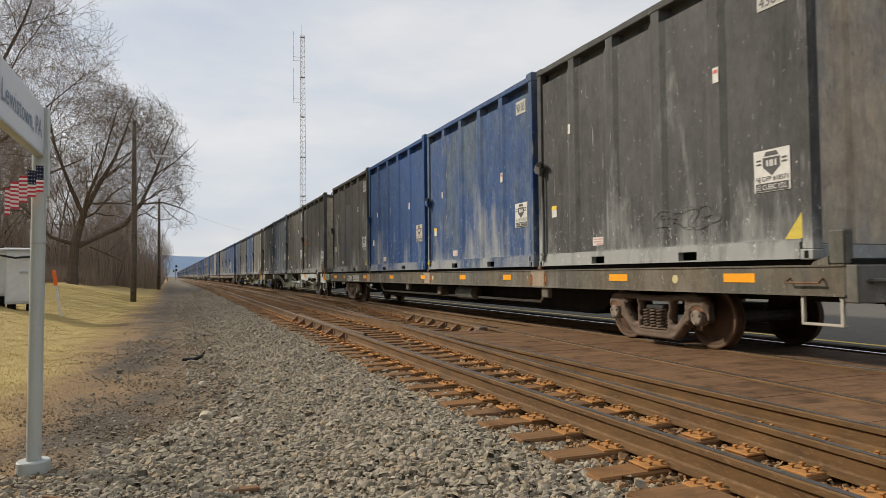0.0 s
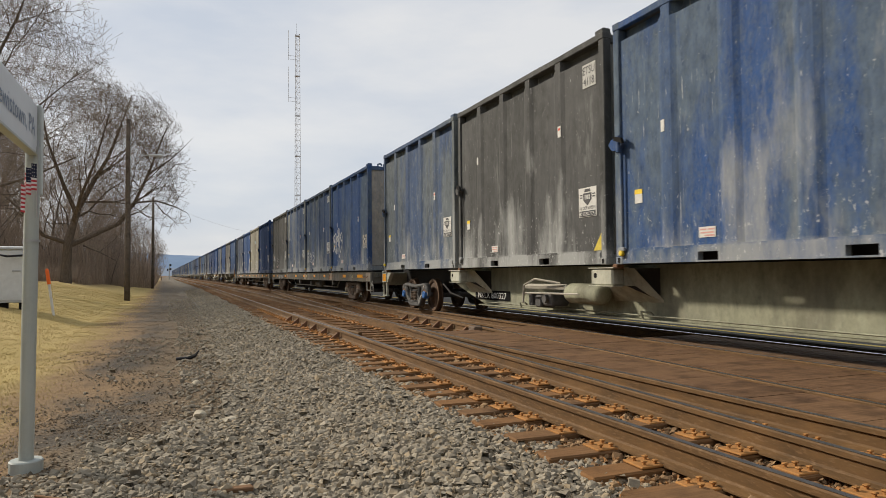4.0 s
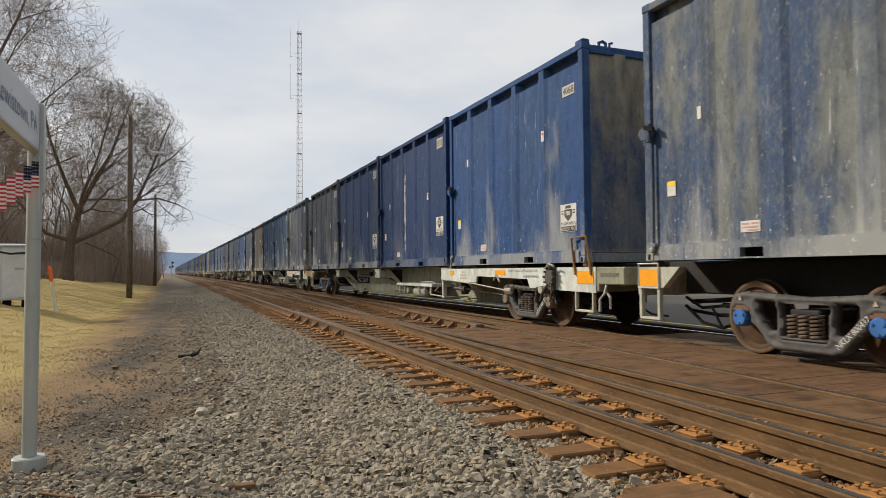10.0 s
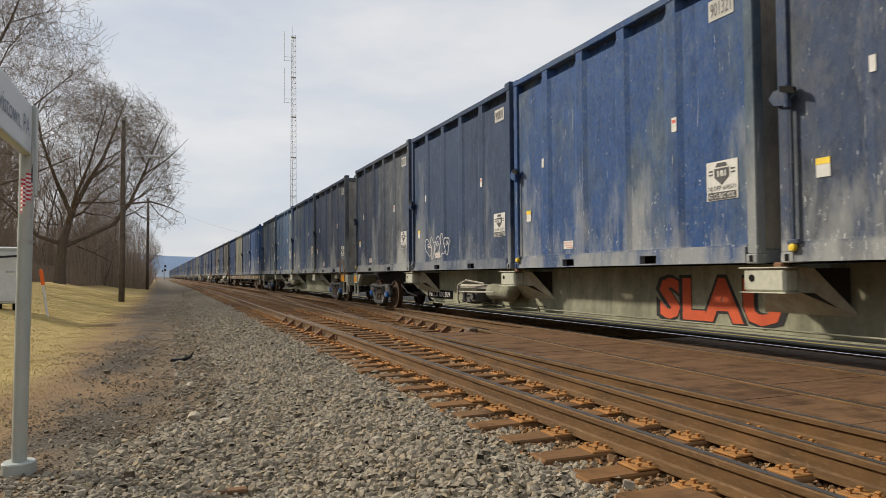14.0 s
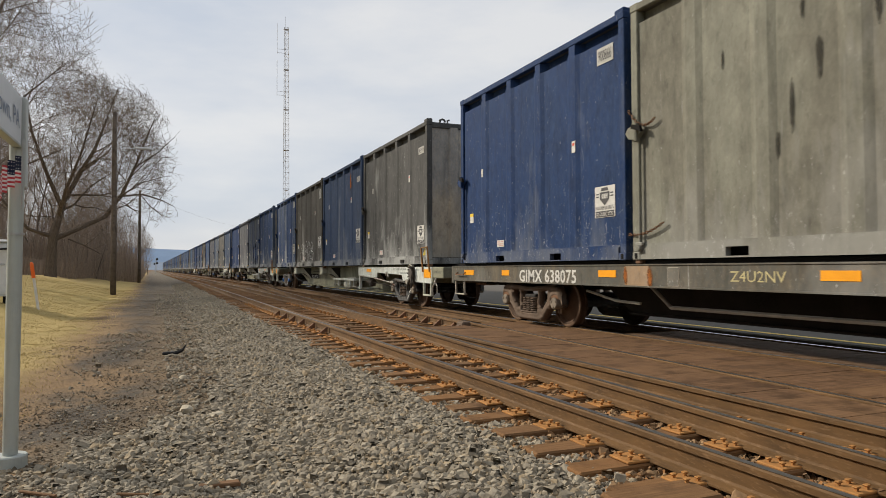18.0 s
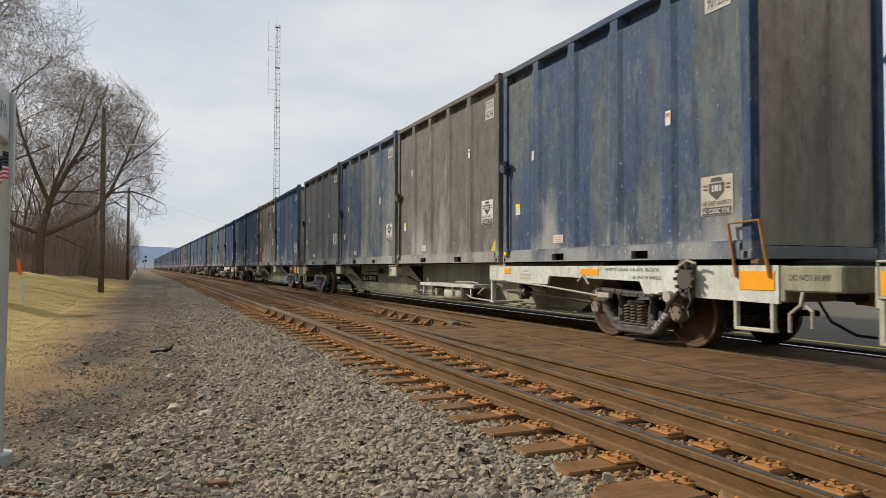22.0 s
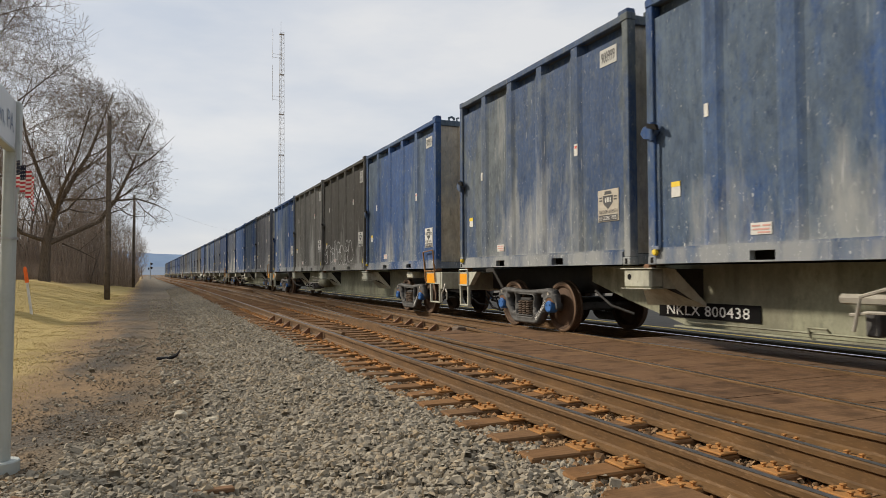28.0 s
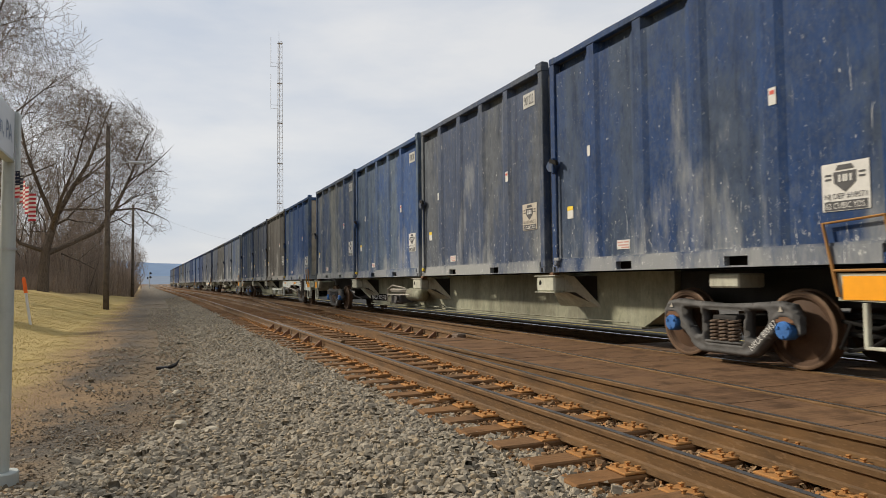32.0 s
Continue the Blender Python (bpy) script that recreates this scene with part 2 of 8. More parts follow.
    k.put(k.b.inputs["Roughness"], k.mix(mask, rgb(0.72, 0.72, 0.72), rgb(0.92, 0.92, 0.92)))
    k.bump(k.math("ADD", mul(k.noise(k.shift((1, 1, 0.7), True), 1.3, 2.0), 2.5), mul(fine, 0.05)), 0.22, 0.03)
    return k.m


PAINT = {
    "N": weathered("navy_paint", rgb(0.0075, 0.029, 0.098), rgb(0.03, 0.05, 0.095), 0.5, 0.2, 0.2),
    "B": weathered("blue_paint", rgb(0.022, 0.060, 0.170), rgb(0.090, 0.112, 0.122), 0.7, 0.6, 0.58),
    "L": weathered("light_blue_paint", rgb(0.034, 0.080, 0.170), rgb(0.120, 0.140, 0.142), 0.6, 0.7, 0.65),
    "S": weathered("slate_blue_paint", rgb(0.034, 0.062, 0.130), rgb(0.105, 0.118, 0.118), 0.65, 0.65, 0.72),
    "T": weathered("dark_slate_paint", rgb(0.036, 0.054, 0.100), rgb(0.088, 0.095, 0.100), 0.8, 0.7, 0.7),
    "A": weathered("ash_grey_paint", rgb(0.078, 0.084, 0.102), rgb(0.100, 0.104, 0.110), 0.6, 0.5, 0.75),
    "G": weathered("grey_brown_paint", rgb(0.070, 0.071, 0.070), rgb(0.060, 0.061, 0.059), 0.7, 1.0, 0.7),
    "M": weathered("dusty_navy_paint", rgb(0.013, 0.038, 0.112), rgb(0.056, 0.070, 0.088), 0.9, 0.6, 0.6),
    "C": weathered("strong_blue_paint", rgb(0.016, 0.056, 0.172), rgb(0.045, 0.075, 0.13), 0.6, 0.55, 0.35),
    "U": weathered("dull_slate_navy_paint", rgb(0.026, 0.048, 0.100), rgb(0.046, 0.062, 0.095), 0.4, 0.4, 0.5),
    "D": weathered("dusty_warm_grey_paint", rgb(0.098, 0.097, 0.090), rgb(0.122, 0.119, 0.109), 0.6, 1.0, 0.75),
    "W": weathered("scoured_blue_grey_paint", rgb(0.036, 0.064, 0.130), rgb(0.150, 0.158, 0.146), 0.8, 0.7, 0.8),
    "K": weathered("charcoal_paint", rgb(0.075, 0.072, 0.065), rgb(0.060, 0.057, 0.051), 0.5, 0.7, 0.7),
    "Q": weathered("grey_olive_paint", rgb(0.185, 0.187, 0.150), rgb(0.125, 0.120, 0.098), 0.4, 0.5, 0.8),
    "P": weathered("pale_olive_paint", rgb(0.26, 0.252, 0.205), rgb(0.165, 0.152, 0.12), 0.4, 0.6, 0.8),
}
M_DARK = plain("shadow_steel", rgb(0.012, 0.0115, 0.011), 0.9, spec=0.15)
M_BLACK = plain("black_decal", rgb(0.015, 0.015, 0.016), 0.6)
M_NUMBLACK = plain("matt_black_panel", rgb(0.006, 0.006, 0.0065), 0.85, vary=0.2, spec=0.08)
M_WHITE = plain("white_decal", rgb(0.55, 0.545, 0.51), 0.6, vary=0.15, scale=14)
M_INK = plain("dark_ink", rgb(0.06, 0.06, 0.062), 0.6)
M_YELLOW = plain("yellow_decal", rgb(0.72, 0.52, 0.04), 0.5, vary=0.15)
M_ORANGE = plain("amber_reflector", rgb(0.80, 0.33, 0.01), 0.4, vary=0.12)
M_END = weathered("grimy_end_paint", rgb(0.27, 0.262, 0.245), rgb(0.37, 0.32, 0.245), 0.4, 0.4, 0.9)
M_ENDBLUE = weathered("grimy_blue_end_paint", rgb(0.055, 0.085, 0.165), rgb(0.20, 0.18, 0.135), 0.4, 0.5, 0.7)
M_TARP = plain("dark_tarpaulin", rgb(0.075, 0.074, 0.07), 0.75, vary=0.3)
M_PANELGREY = plain("weathered_number_panel", rgb(0.40, 0.40, 0.375), 0.7, vary=0.25, scale=11)
M_UNDER = plain("dark_underframe", rgb(0.022, 0.019, 0.016), 0.9, vary=0.45, scale=3, spec=0.15)
# black that holds the deep shade of sills, bolsters and bracket webs
M_SHADEBLACK = plain("shade_black_steel", rgb(0.028, 0.026, 0.024), 0.8, vary=0.4)
M_PALERED = plain("faded_red_print", rgb(0.52, 0.29, 0.25), 0.6)
M_RED = plain("red_decal", rgb(0.55, 0.09, 0.06), 0.6)
M_RUSTY = plain("rust_steel", rgb(0.155, 0.082, 0.045), 0.85, vary=0.4)
M_RUSTORANGE = plain("bright_rust", rgb(0.36, 0.14, 0.04), 0.85, vary=0.3)
M_RUSTFADE = faded("rust_stain", rgb(0.34, 0.12, 0.03), 0.85)
M_WHITEFADE = faded("white_paint_run", rgb(0.5, 0.5, 0.48), 0.8)
M_CHALKFADE = faded("chalky_scrape", rgb(0.25, 0.24, 0.19), 0.9)
M_REPAINT = faded("bare_blue_paint", rgb(0.018, 0.05, 0.15), 0.9)
M_GREYFADE = faded("grey_overpaint", rgb(0.075, 0.073, 0.066), 0.6)
M_OILFADE = faded("oily_smear", rgb(0.06, 0.058, 0.048), 0.6)
M_SPINE = weathered("grey_green_car_paint", rgb(0.27, 0.274, 0.196), rgb(0.15, 0.146, 0.108), 0.1, 0.1, 0.6)
M_BRACKET = weathered("pale_bracket_paint", rgb(0.44, 0.445, 0.365), rgb(0.28, 0.265, 0.205), 0.15, 0.1, 0.6)
M_WHITECAR = weathered("off_white_car_paint", rgb(0.53, 0.57, 0.535), rgb(0.33, 0.315, 0.26), 0.1, 0.1, 0.5)
M_FLAT = weathered("brown_grey_sill_paint", rgb(0.086, 0.086, 0.075), rgb(0.135, 0.108, 0.073), 0.5, 0.3, 0.9)
M_PLATETAN = weathered("tan_bracket_plate", rgb(0.23, 0.175, 0.12), rgb(0.30, 0.19, 0.10), 0.2, 0.3, 0.9)
M_TRUCK = plain("cast_steel_frame", rgb(0.078, 0.076, 0.073), 0.72, vary=0.6, scale=7)
M_TRUCKRUST = plain("rusty_cast_frame", rgb(0.125, 0.09, 0.065), 0.85, vary=0.4, scale=3)
M_WHEEL = plain("rust_wheel_face", rgb(0.072, 0.040, 0.022), 0.7, 0.1, vary=0.5, scale=4)
M_WHEELRIM = plain("rubbed_wheel_rim", rgb(0.13, 0.080, 0.048), 0.6, 0.2, vary=0.4, scale=5)
M_BLUECAP = plain("blue_bearing_cap", rgb(0.035, 0.13, 0.36), 0.5, vary=0.45, scale=9)
M_DUSTCAP = plain("dusty_bearing_cap", rgb(0.20, 0.165, 0.125), 0.7, vary=0.5, scale=9)
M_RODS = plain("pale_brake_rod", rgb(0.36, 0.34, 0.29), 0.6, 0.2)
M_CHAIN = plain("greasy_chain", rgb(0.09, 0.08, 0.07), 0.6, 0.5)

# ------------------------------------------------------------ the plan
NEAR_L, NEAR_R = 3.09, 4.60          # rails of the near track
FAR_C = 7.69                         # middle of the train's track
FAR_L, FAR_R = FAR_C - 0.7525, FAR_C + 0.7525


def bend(y):
    """How far the whole line swings to the left at y."""
    if y < 40:
        return 0.0
    return 0.00014 * (y - 40) ** 2 if y < 90 else 0.35 + 0.014 * (y - 90)


def bend_slope(y):
    return 0.0 if y < 40 else min(0.00028 * (y - 40), 0.014)


def smoothstep(a, b, x):
    t = np.clip((x - a) / (b - a), 0, 1)
    return t * t * (3 - 2 * t)


def ground_z(x, y):
    """Height of the ground: ballast bed, shoulder, trodden path, lawn rising to the woods."""
    bx = x + np.where(y < 40, 0, np.where(y < 90, 0.00014 * (y - 40) ** 2, 0.35 + 0.014 * (y - 90)))
    z = -0.43 + 0.19 * smoothstep(0.7, 2.1, bx)
    z = z + (0.2 * np.clip(-bx - 2.6, 0, 5.6) + 0.01 * np.clip(-bx - 8.2, 0, 60)) * smoothstep(6, 24, y)
    z = z - 0.25 * smoothstep(8.6, 9.15, bx)
    rough = 0.03 * np.sin(x * 2.1 + 0.7 * y) * np.sin(y * 1.3 + 1.7) + 0.02 * np.sin(x * 5.3 + 1.0) * np.sin(y * 4.1)
    return z + rough * (1 - smoothstep(1.8, 2.6, bx)) * smoothstep(-40, -4, bx)


# ---- ground materials
def ground_material():
    k = Mat("ground_cover", 0.95, 0.0, 0.15)
    co = k.co
    sep = k.n("ShaderNodeSeparateXYZ", Vector=co)
    x, y = sep.outputs["X"], sep.outputs["Y"]
    wob = k.noise(co, 0.55, 4.0, 0.6)
    wob2 = k.noise(co, 2.3, 5.0, 0.65)
    edge = k.math("ADD", k.math("MULTIPLY", k.math("SUBTRACT", wob, 0.5), 2.2), k.math("MULTIPLY", k.math("SUBTRACT", wob2, 0.5), 1.1))
    # the whole line swings to the left far off
    far_off = k.math("MAXIMUM", k.math("SUBTRACT", y, 62.0), 0.0)
    xx = k.math("ADD", k.math("ADD", x, edge), k.math("MULTIPLY", far_off, 0.0135))

    def span(v, lo, hi):
        m = k.n("ShaderNodeMapRange", Value=v)
        m.inputs["From Min"].default_value, m.inputs["From Max"].default_value = lo, hi
        return m.outputs[0]

    fine, mid = k.noise(co, 38.0, 4.0, 0.7), k.noise(co, 7.0, 5.0, 0.65)
    blades = k.noise(k.shift((16, 60, 10), False), 1.0, 4.0, 0.7)
    gravel = k.n("ShaderNodeTexVoronoi", Vector=co, Scale=27.0)
    stones = k.mix(k.ramp(gravel.outputs["Color"], 0.1, 0.9), rgb(0.19, 0.165, 0.12), rgb(0.36, 0.315, 0.235))
    stones = k.mix(k.ramp(gravel.outputs["Distance"], 0.25, 0.62), stones, rgb(0.10, 0.085, 0.063))
    soil = k.mix(k.ramp(fine, 0.3, 0.7), rgb(0.115, 0.084, 0.054), rgb(0.21, 0.156, 0.10))
    soil = k.mix(k.ramp(mid, 0.45, 0.68), soil, rgb(0.17, 0.125, 0.079))
    black = k.mix(k.ramp(fine, 0.35, 0.7), rgb(0.052, 0.045, 0.037), rgb(0.125, 0.106, 0.085))
    straw = k.mix(k.ramp(blades, 0.3, 0.72), rgb(0.33, 0.25, 0.10), rgb(0.52, 0.40, 0.175))
    straw = k.mix(k.ramp(k.noise(co, 0.35, 4.0), 0.4, 0.65), straw, rgb(0.38, 0.295, 0.115))
    tan = k.mix(k.ramp(blades, 0.3, 0.7), rgb(0.155, 0.102, 0.056), rgb(0.28, 0.19, 0.105))
    litter = k.mix(k.ramp(fine, 0.35, 0.65), rgb(0.10, 0.06, 0.035), rgb(0.20, 0.13, 0.075))
    # from the lawn to the tracks: straw lawn, worn tan edge, black cinder band, brown path, ballast
    c = k.mix(span(xx, -2.5, -1.5), straw, tan)
    cinder = k.math("MULTIPLY", span(xx, -1.4, -0.85), k.ramp(k.noise(co, 0.5, 4.0, 0.6), 0.30, 0.5))
    c = k.mix(cinder, c, black)
    c = k.mix(span(xx, -0.55, 0.0), c, soil)
    c = k.mix(k.math("MULTIPLY", span(xx, 0.0, 1.2), k.ramp(wob2, 0.45, 0.62)), c, stones)
    c = k.mix(span(xx, 0.5, 1.2), c, stones)
    distant = k.math("MULTIPLY", k.math("MULTIPLY", span(y, 16.0, 40.0), 0.75), span(xx, -1.8, -1.0))
    c = k.mix(distant, c, k.mix(k.ramp(fine, 0.35, 0.65), rgb(0.085, 0.075, 0.062), rgb(0.19, 0.168, 0.135)))
    # spilled grey stone close to the sign
    near = k.math("MULTIPLY", k.math("SUBTRACT", 1.0, span(y, 6.2, 7.6)), span(xx, -1.2, -0.3))
    c = k.mix(near, c, stones)
    # rust-stained bed under the tracks, leaf litter in the woods
    c = k.mix(span(x, 2.1, 2.9), c, k.mix(0.55, stones, rgb(0.20, 0.105, 0.045)))
    # near-black strip: the shade under the train, put into the bed's colour
    train_shade = k.math("MULTIPLY", span(x, 6.6, 7.0), k.math("SUBTRACT", 1.0, span(x, 9.2, 9.4)))
    c = k.mix(k.math("MULTIPLY", train_shade, k.ramp(wob2, 0.2, 0.5)), c, rgb(0.022, 0.019, 0.016))
    far = k.math("MULTIPLY", span(y, 58.0, 66.0), k.math("SUBTRACT", 1.0, span(x, -8.0, -4.5)))
    c = k.mix(far, c, litter)
    k.colour(c)
    h = k.math("ADD", k.math("MULTIPLY", fine, 0.6), k.math("MULTIPLY", gravel.outputs["Distance"], -0.8))
    k.bump(h, 0.7, 0.03)
    return k.m


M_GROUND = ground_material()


def ground_sheet():
    """One sheet from the rails to the horizon, finer near the tracks."""
    xs = np.r_[-4000, -1500, -600, -250, -120, np.arange(-80, -12, 4.0), np.arange(-12, 10.4, 0.28), np.arange(11, 40, 4.0), 80, 200, 600, 1500, 4000]
    ys = np.r_[-4000, -1200, -300, -80, -30, np.arange(-14, 34, 0.3), np.arange(34, 100, 1.5), np.arange(100, 400, 12.0), 500, 700, 1000, 1600, 2500, 5000]
    gx, gy = np.meshgrid(xs, ys)
    gz = ground_z(gx, gy)
    nx, ny = len(xs), len(ys)
    i = np.arange(nx * ny).reshape(ny, nx)
    faces = np.stack([i[:-1, :-1], i[:-1, 1:], i[1:, 1:], i[1:, :-1]], -1).reshape(-1, 4)
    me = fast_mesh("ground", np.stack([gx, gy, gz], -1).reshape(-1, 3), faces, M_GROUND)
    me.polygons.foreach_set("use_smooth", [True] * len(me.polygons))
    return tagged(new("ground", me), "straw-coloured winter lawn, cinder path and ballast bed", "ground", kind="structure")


ground = ground_sheet()


def stone_material(name, lo, hi, tint):
    k = Mat(name, 0.9, 0.0, 0.2)
    island = k.n("ShaderNodeNewGeometry").outputs["Random Per Island"]
    c = k.mix(island, lo, hi)
    c = k.mix(k.ramp(k.math("FRACT", k.math("MULTIPLY", island, 17.3)), 0.72, 0.95), c, tint)
    c = k.mix(k.math("MULTIPLY", k.ramp(k.noise(k.co, 45.0, 3.0), 0.35, 0.7), 0.35), c, tuple(x * 0.5 for x in lo[:3]) + (1,))
    k.colour(c)
    k.bump(k.noise(k.co, 90.0, 3.0), 0.35, 0.004)
    return k.m


M_STONE = stone_material("ballast_stone", rgb(0.215, 0.186, 0.14), rgb(0.385, 0.34, 0.262), rgb(0.36, 0.285, 0.185))
M_CLOD = stone_material("dirt_clods", rgb(0.15, 0.112, 0.074), rgb(0.28, 0.212, 0.14), rgb(0.19, 0.17, 0.14))
M_STONERUST = stone_material("rusty_ballast_stone", rgb(0.16, 0.095, 0.05), rgb(0.36, 0.24, 0.13), rgb(0.34, 0.16, 0.055))


def scatter_stones(name, label, rng, boxes, size, material, density, ragged=False, lift=0.0):
    """Crushed stone in real pieces: low-sided chips, turned and sized at random. boxes: (x0, x1, y0, y1, share)."""
    base = np.array([(-1, -0.8, -0.55), (1, -0.9, -0.6), (0.9, 0.8, -0.5), (-0.85, 0.95, -0.6),
                     (-0.75, -0.55, 0.6), (0.6, -0.8, 0.5), (0.85, 0.5, 0.65), (-0.5, 0.75, 0.5), (0.1, 0.0, 0.85)], float) * 0.5
    tri = np.array([(0, 1, 5), (0, 5, 4), (1, 2, 6), (1, 6, 5), (2, 3, 7), (2, 7, 6), (3, 0, 4), (3, 4, 7), (4, 5, 8), (5, 6, 8), (6, 7, 8), (7, 4, 8)])
    vs, fs, n0 = [], [], 0
    for x0, x1, y0, y1, share in boxes:
        n = int((x1 - x0) * (y1 - y0) * density * share)
        x, y = rng.uniform(x0, x1, n), rng.uniform(y0, y1, n)
        if ragged:
            drift = x + 0.35 * np.sin(0.9 * y + 1.0) + 0.25 * np.sin(2.3 * y)
            keep = rng.random(n) < smoothstep(-1.9, -0.7, drift) + 0.01
            x, y, n = x[keep], y[keep], int(keep.sum())
        s = size * rng.lognormal(0, 0.26, n)
        v = base[None] * rng.uniform(0.62, 1.32, (n, 9, 3)) * s[:, None, None] * rng.uniform(0.65, 1.3, (n, 1, 3)) * np.array((1.1, 1.1, 0.8))
        a, b = rng.uniform(0, 6.283, n), rng.normal(0, 0.7, n)
        ca, sa, cb, sb = np.cos(a), np.sin(a), np.cos(b), np.sin(b)
        rot = np.zeros((n, 3, 3))
        rot[:, 0, 0], rot[:, 0, 1], rot[:, 1, 0], rot[:, 1, 1], rot[:, 2, 2] = ca, -sa, sa, ca, 1
        tilt = np.zeros((n, 3, 3))
        tilt[:, 0, 0], tilt[:, 0, 2], tilt[:, 2, 0], tilt[:, 2, 2], tilt[:, 1, 1] = cb, sb, -sb, cb, 1
        v = np.einsum("nij,nkj->nki", rot @ tilt, v)
        v += np.stack([x, y, ground_z(x, y) + lift + s * rng.uniform(0.05, 0.42, n)], -1)[:, None]
        vs.append(v.reshape(-1, 3))
        fs.append((tri[None] + (np.arange(n) * 9)[:, None, None] + n0).reshape(-1, 3))
        n0 += n * 9
    me = fast_mesh(name, np.concatenate(vs), np.concatenate(fs), material)
    return tagged(new(name, me), label, "gravel", kind="stuff")


rng = np.random.default_rng(7)
scatter_stones("ballast_gravel", "loose grey crushed stone along the track shoulder", rng,
               [(-0.2, 2.75, -4, 2.2, 0.25), (0.55, 2.75, 2.2, 9, 1.0), (0.75, 2.75, 9, 16, 0.8), (0.9, 2.7, 16, 30, 0.4), (-0.1, 0.55, 3.4, 7.6, 0.9), (-0.7, -0.1, 3.4, 6.9, 0.7), (-1.3, -0.7, 3.6, 6.1, 0.35),
                (0.1, 0.75, 7.6, 14, 0.12), (-1.2, 0.4, 7, 18, 0.015), (1.1, 2.6, 30, 46, 0.3), (0.1, 1.0, 14, 24, 0.08), (-0.2, 1.0, 24, 46, 0.05), (0.9, 2.5, 46, 70, 0.12)], 0.038, M_STONE, 1350)
scatter_stones("rusty_gravel", "rust-stained crushed stone between the ties", rng,
               [(2.45, 4.5, 2.2, 12, 0.85), (2.4, 6.8, 12, 24, 0.45), (2.5, 8.6, 24, 40, 0.15), (6.3, 6.8, 24, 36, 0.2)], 0.034, M_STONERUST, 850, lift=0.004)


scatter_stones("dirt_clods", "brown dirt clods, grit and leaf scraps on the trodden path", rng,
               [(-3.0, 1.0, 3.2, 9, 1.0), (-3.0, 1.0, 9, 18, 0.6), (-3.0, 1.2, 18, 34, 0.3), (-3.0, 1.1, 34, 56, 0.12)], 0.017, M_CLOD, 620, True, -0.004)


# ------------------------------------------------------------ tracks
def rail_material():
    k = Mat("rail_steel", 0.75, 0.0, 0.3)
    v = k.shift((1, 0.25, 1), False)
    c = k.mix(k.ramp(k.noise(v, 9.0, 5.0, 0.65), 0.3, 0.72), rgb(0.068, 0.037, 0.0135), rgb(0.155, 0.083, 0.029))
    c = k.mix(k.ramp(k.noise(v, 60.0, 3.0), 0.55, 0.8), c, rgb(0.20, 0.12, 0.06))
    k.colour(c)
    k.bump(k.noise(v, 80.0, 3.0), 0.3, 0.003)
    return k.m


M_RAIL = rail_material()
M_HEAD = plain("rail_head_steel", rgb(0.16, 0.155, 0.15), 0.42, 0.75, vary=0.3, scale=9)
M_SHINY = plain("polished_rail_head", rgb(0.62, 0.62, 0.62), 0.18, 0.95, vary=0.1)
RAIL = [(-0.076, -0.185), (0.076, -0.185), (0.076, -0.173), (0.02, -0.155), (0.009, -0.14), (0.009, -0.055), (0.0365, -0.045),
        (0.0365, -0.012), (0.028, -0.002), (0.012, 0.0), (-0.012, 0.0), (-0.028, -0.002), (-0.0365, -0.012), (-0.0365, -0.045),
        (-0.009, -0.055), (-0.009, -0.14), (-0.02, -0.155), (-0.076, -0.173)]


def rail_mesh(path, profile=RAIL):
    """A rail along (x, y) points."""
    m, n = Mesh(), len(profile)
    vs = []
    for x, y in path:
        vs += [(x + px, y, pz) for px, pz in profile]
    fs = [(i * n + k, i * n + (k + 1) % n, (i + 1) * n + (k + 1) % n, (i + 1) * n + k) for i in range(len(path) - 1) for k in range(n)]
    fs += [tuple(range(n)), tuple(range((len(path) - 1) * n, len(path) * n))]
    return m.add(vs, fs)


LONG_Y = [-60, -20] + list(range(-10, 40, 5)) + list(range(40, 100, 5)) + list(range(100, 801, 50))


def straight(x):
    return [(x - bend(y), y) for y in LONG_Y]


SLOPE = 0.0577      # the crossover's angle to the tracks


def cross_near(y):
    """The crossover rail that parts from the near track's left rail."""
    x = 3.86 + SLOPE * (y - 2.7)
    if y < -2:
        x = NEAR_L + 0.5 * (0.498) * max(0.0, 1 - (-2 - y) / 17.2) ** 2 * 2
    if y > 30:
        x = min(FAR_L, 5.435 + SLOPE * (y - 30) - 0.0001 * (y - 30) ** 2)
    return x


def cross_far(y):
    return cross_near(y) + 1.51 if y < 30 else min(FAR_R, cross_near(30) + 1.51 + SLOPE * (y - 30) - 0.0001 * (y - 30) ** 2)


def head_strip(path, width=0.05, z=0.0015):
    m = Mesh()
    vs = []
    for x, y in path:
        vs += [(x - width / 2, y, z), (x + width / 2, y, z)]
    return m.add(vs, [(2 * i, 2 * i + 1, 2 * i + 3, 2 * i + 2) for i in range(len(path) - 1)])


def add_rail(parent, path, head=M_HEAD, label=""):
    r = part("rail", rail_mesh(path), M_RAIL, parent, label)
    part("running_surface", head_strip(path), head, r, "rail head worn by wheels")
    return r


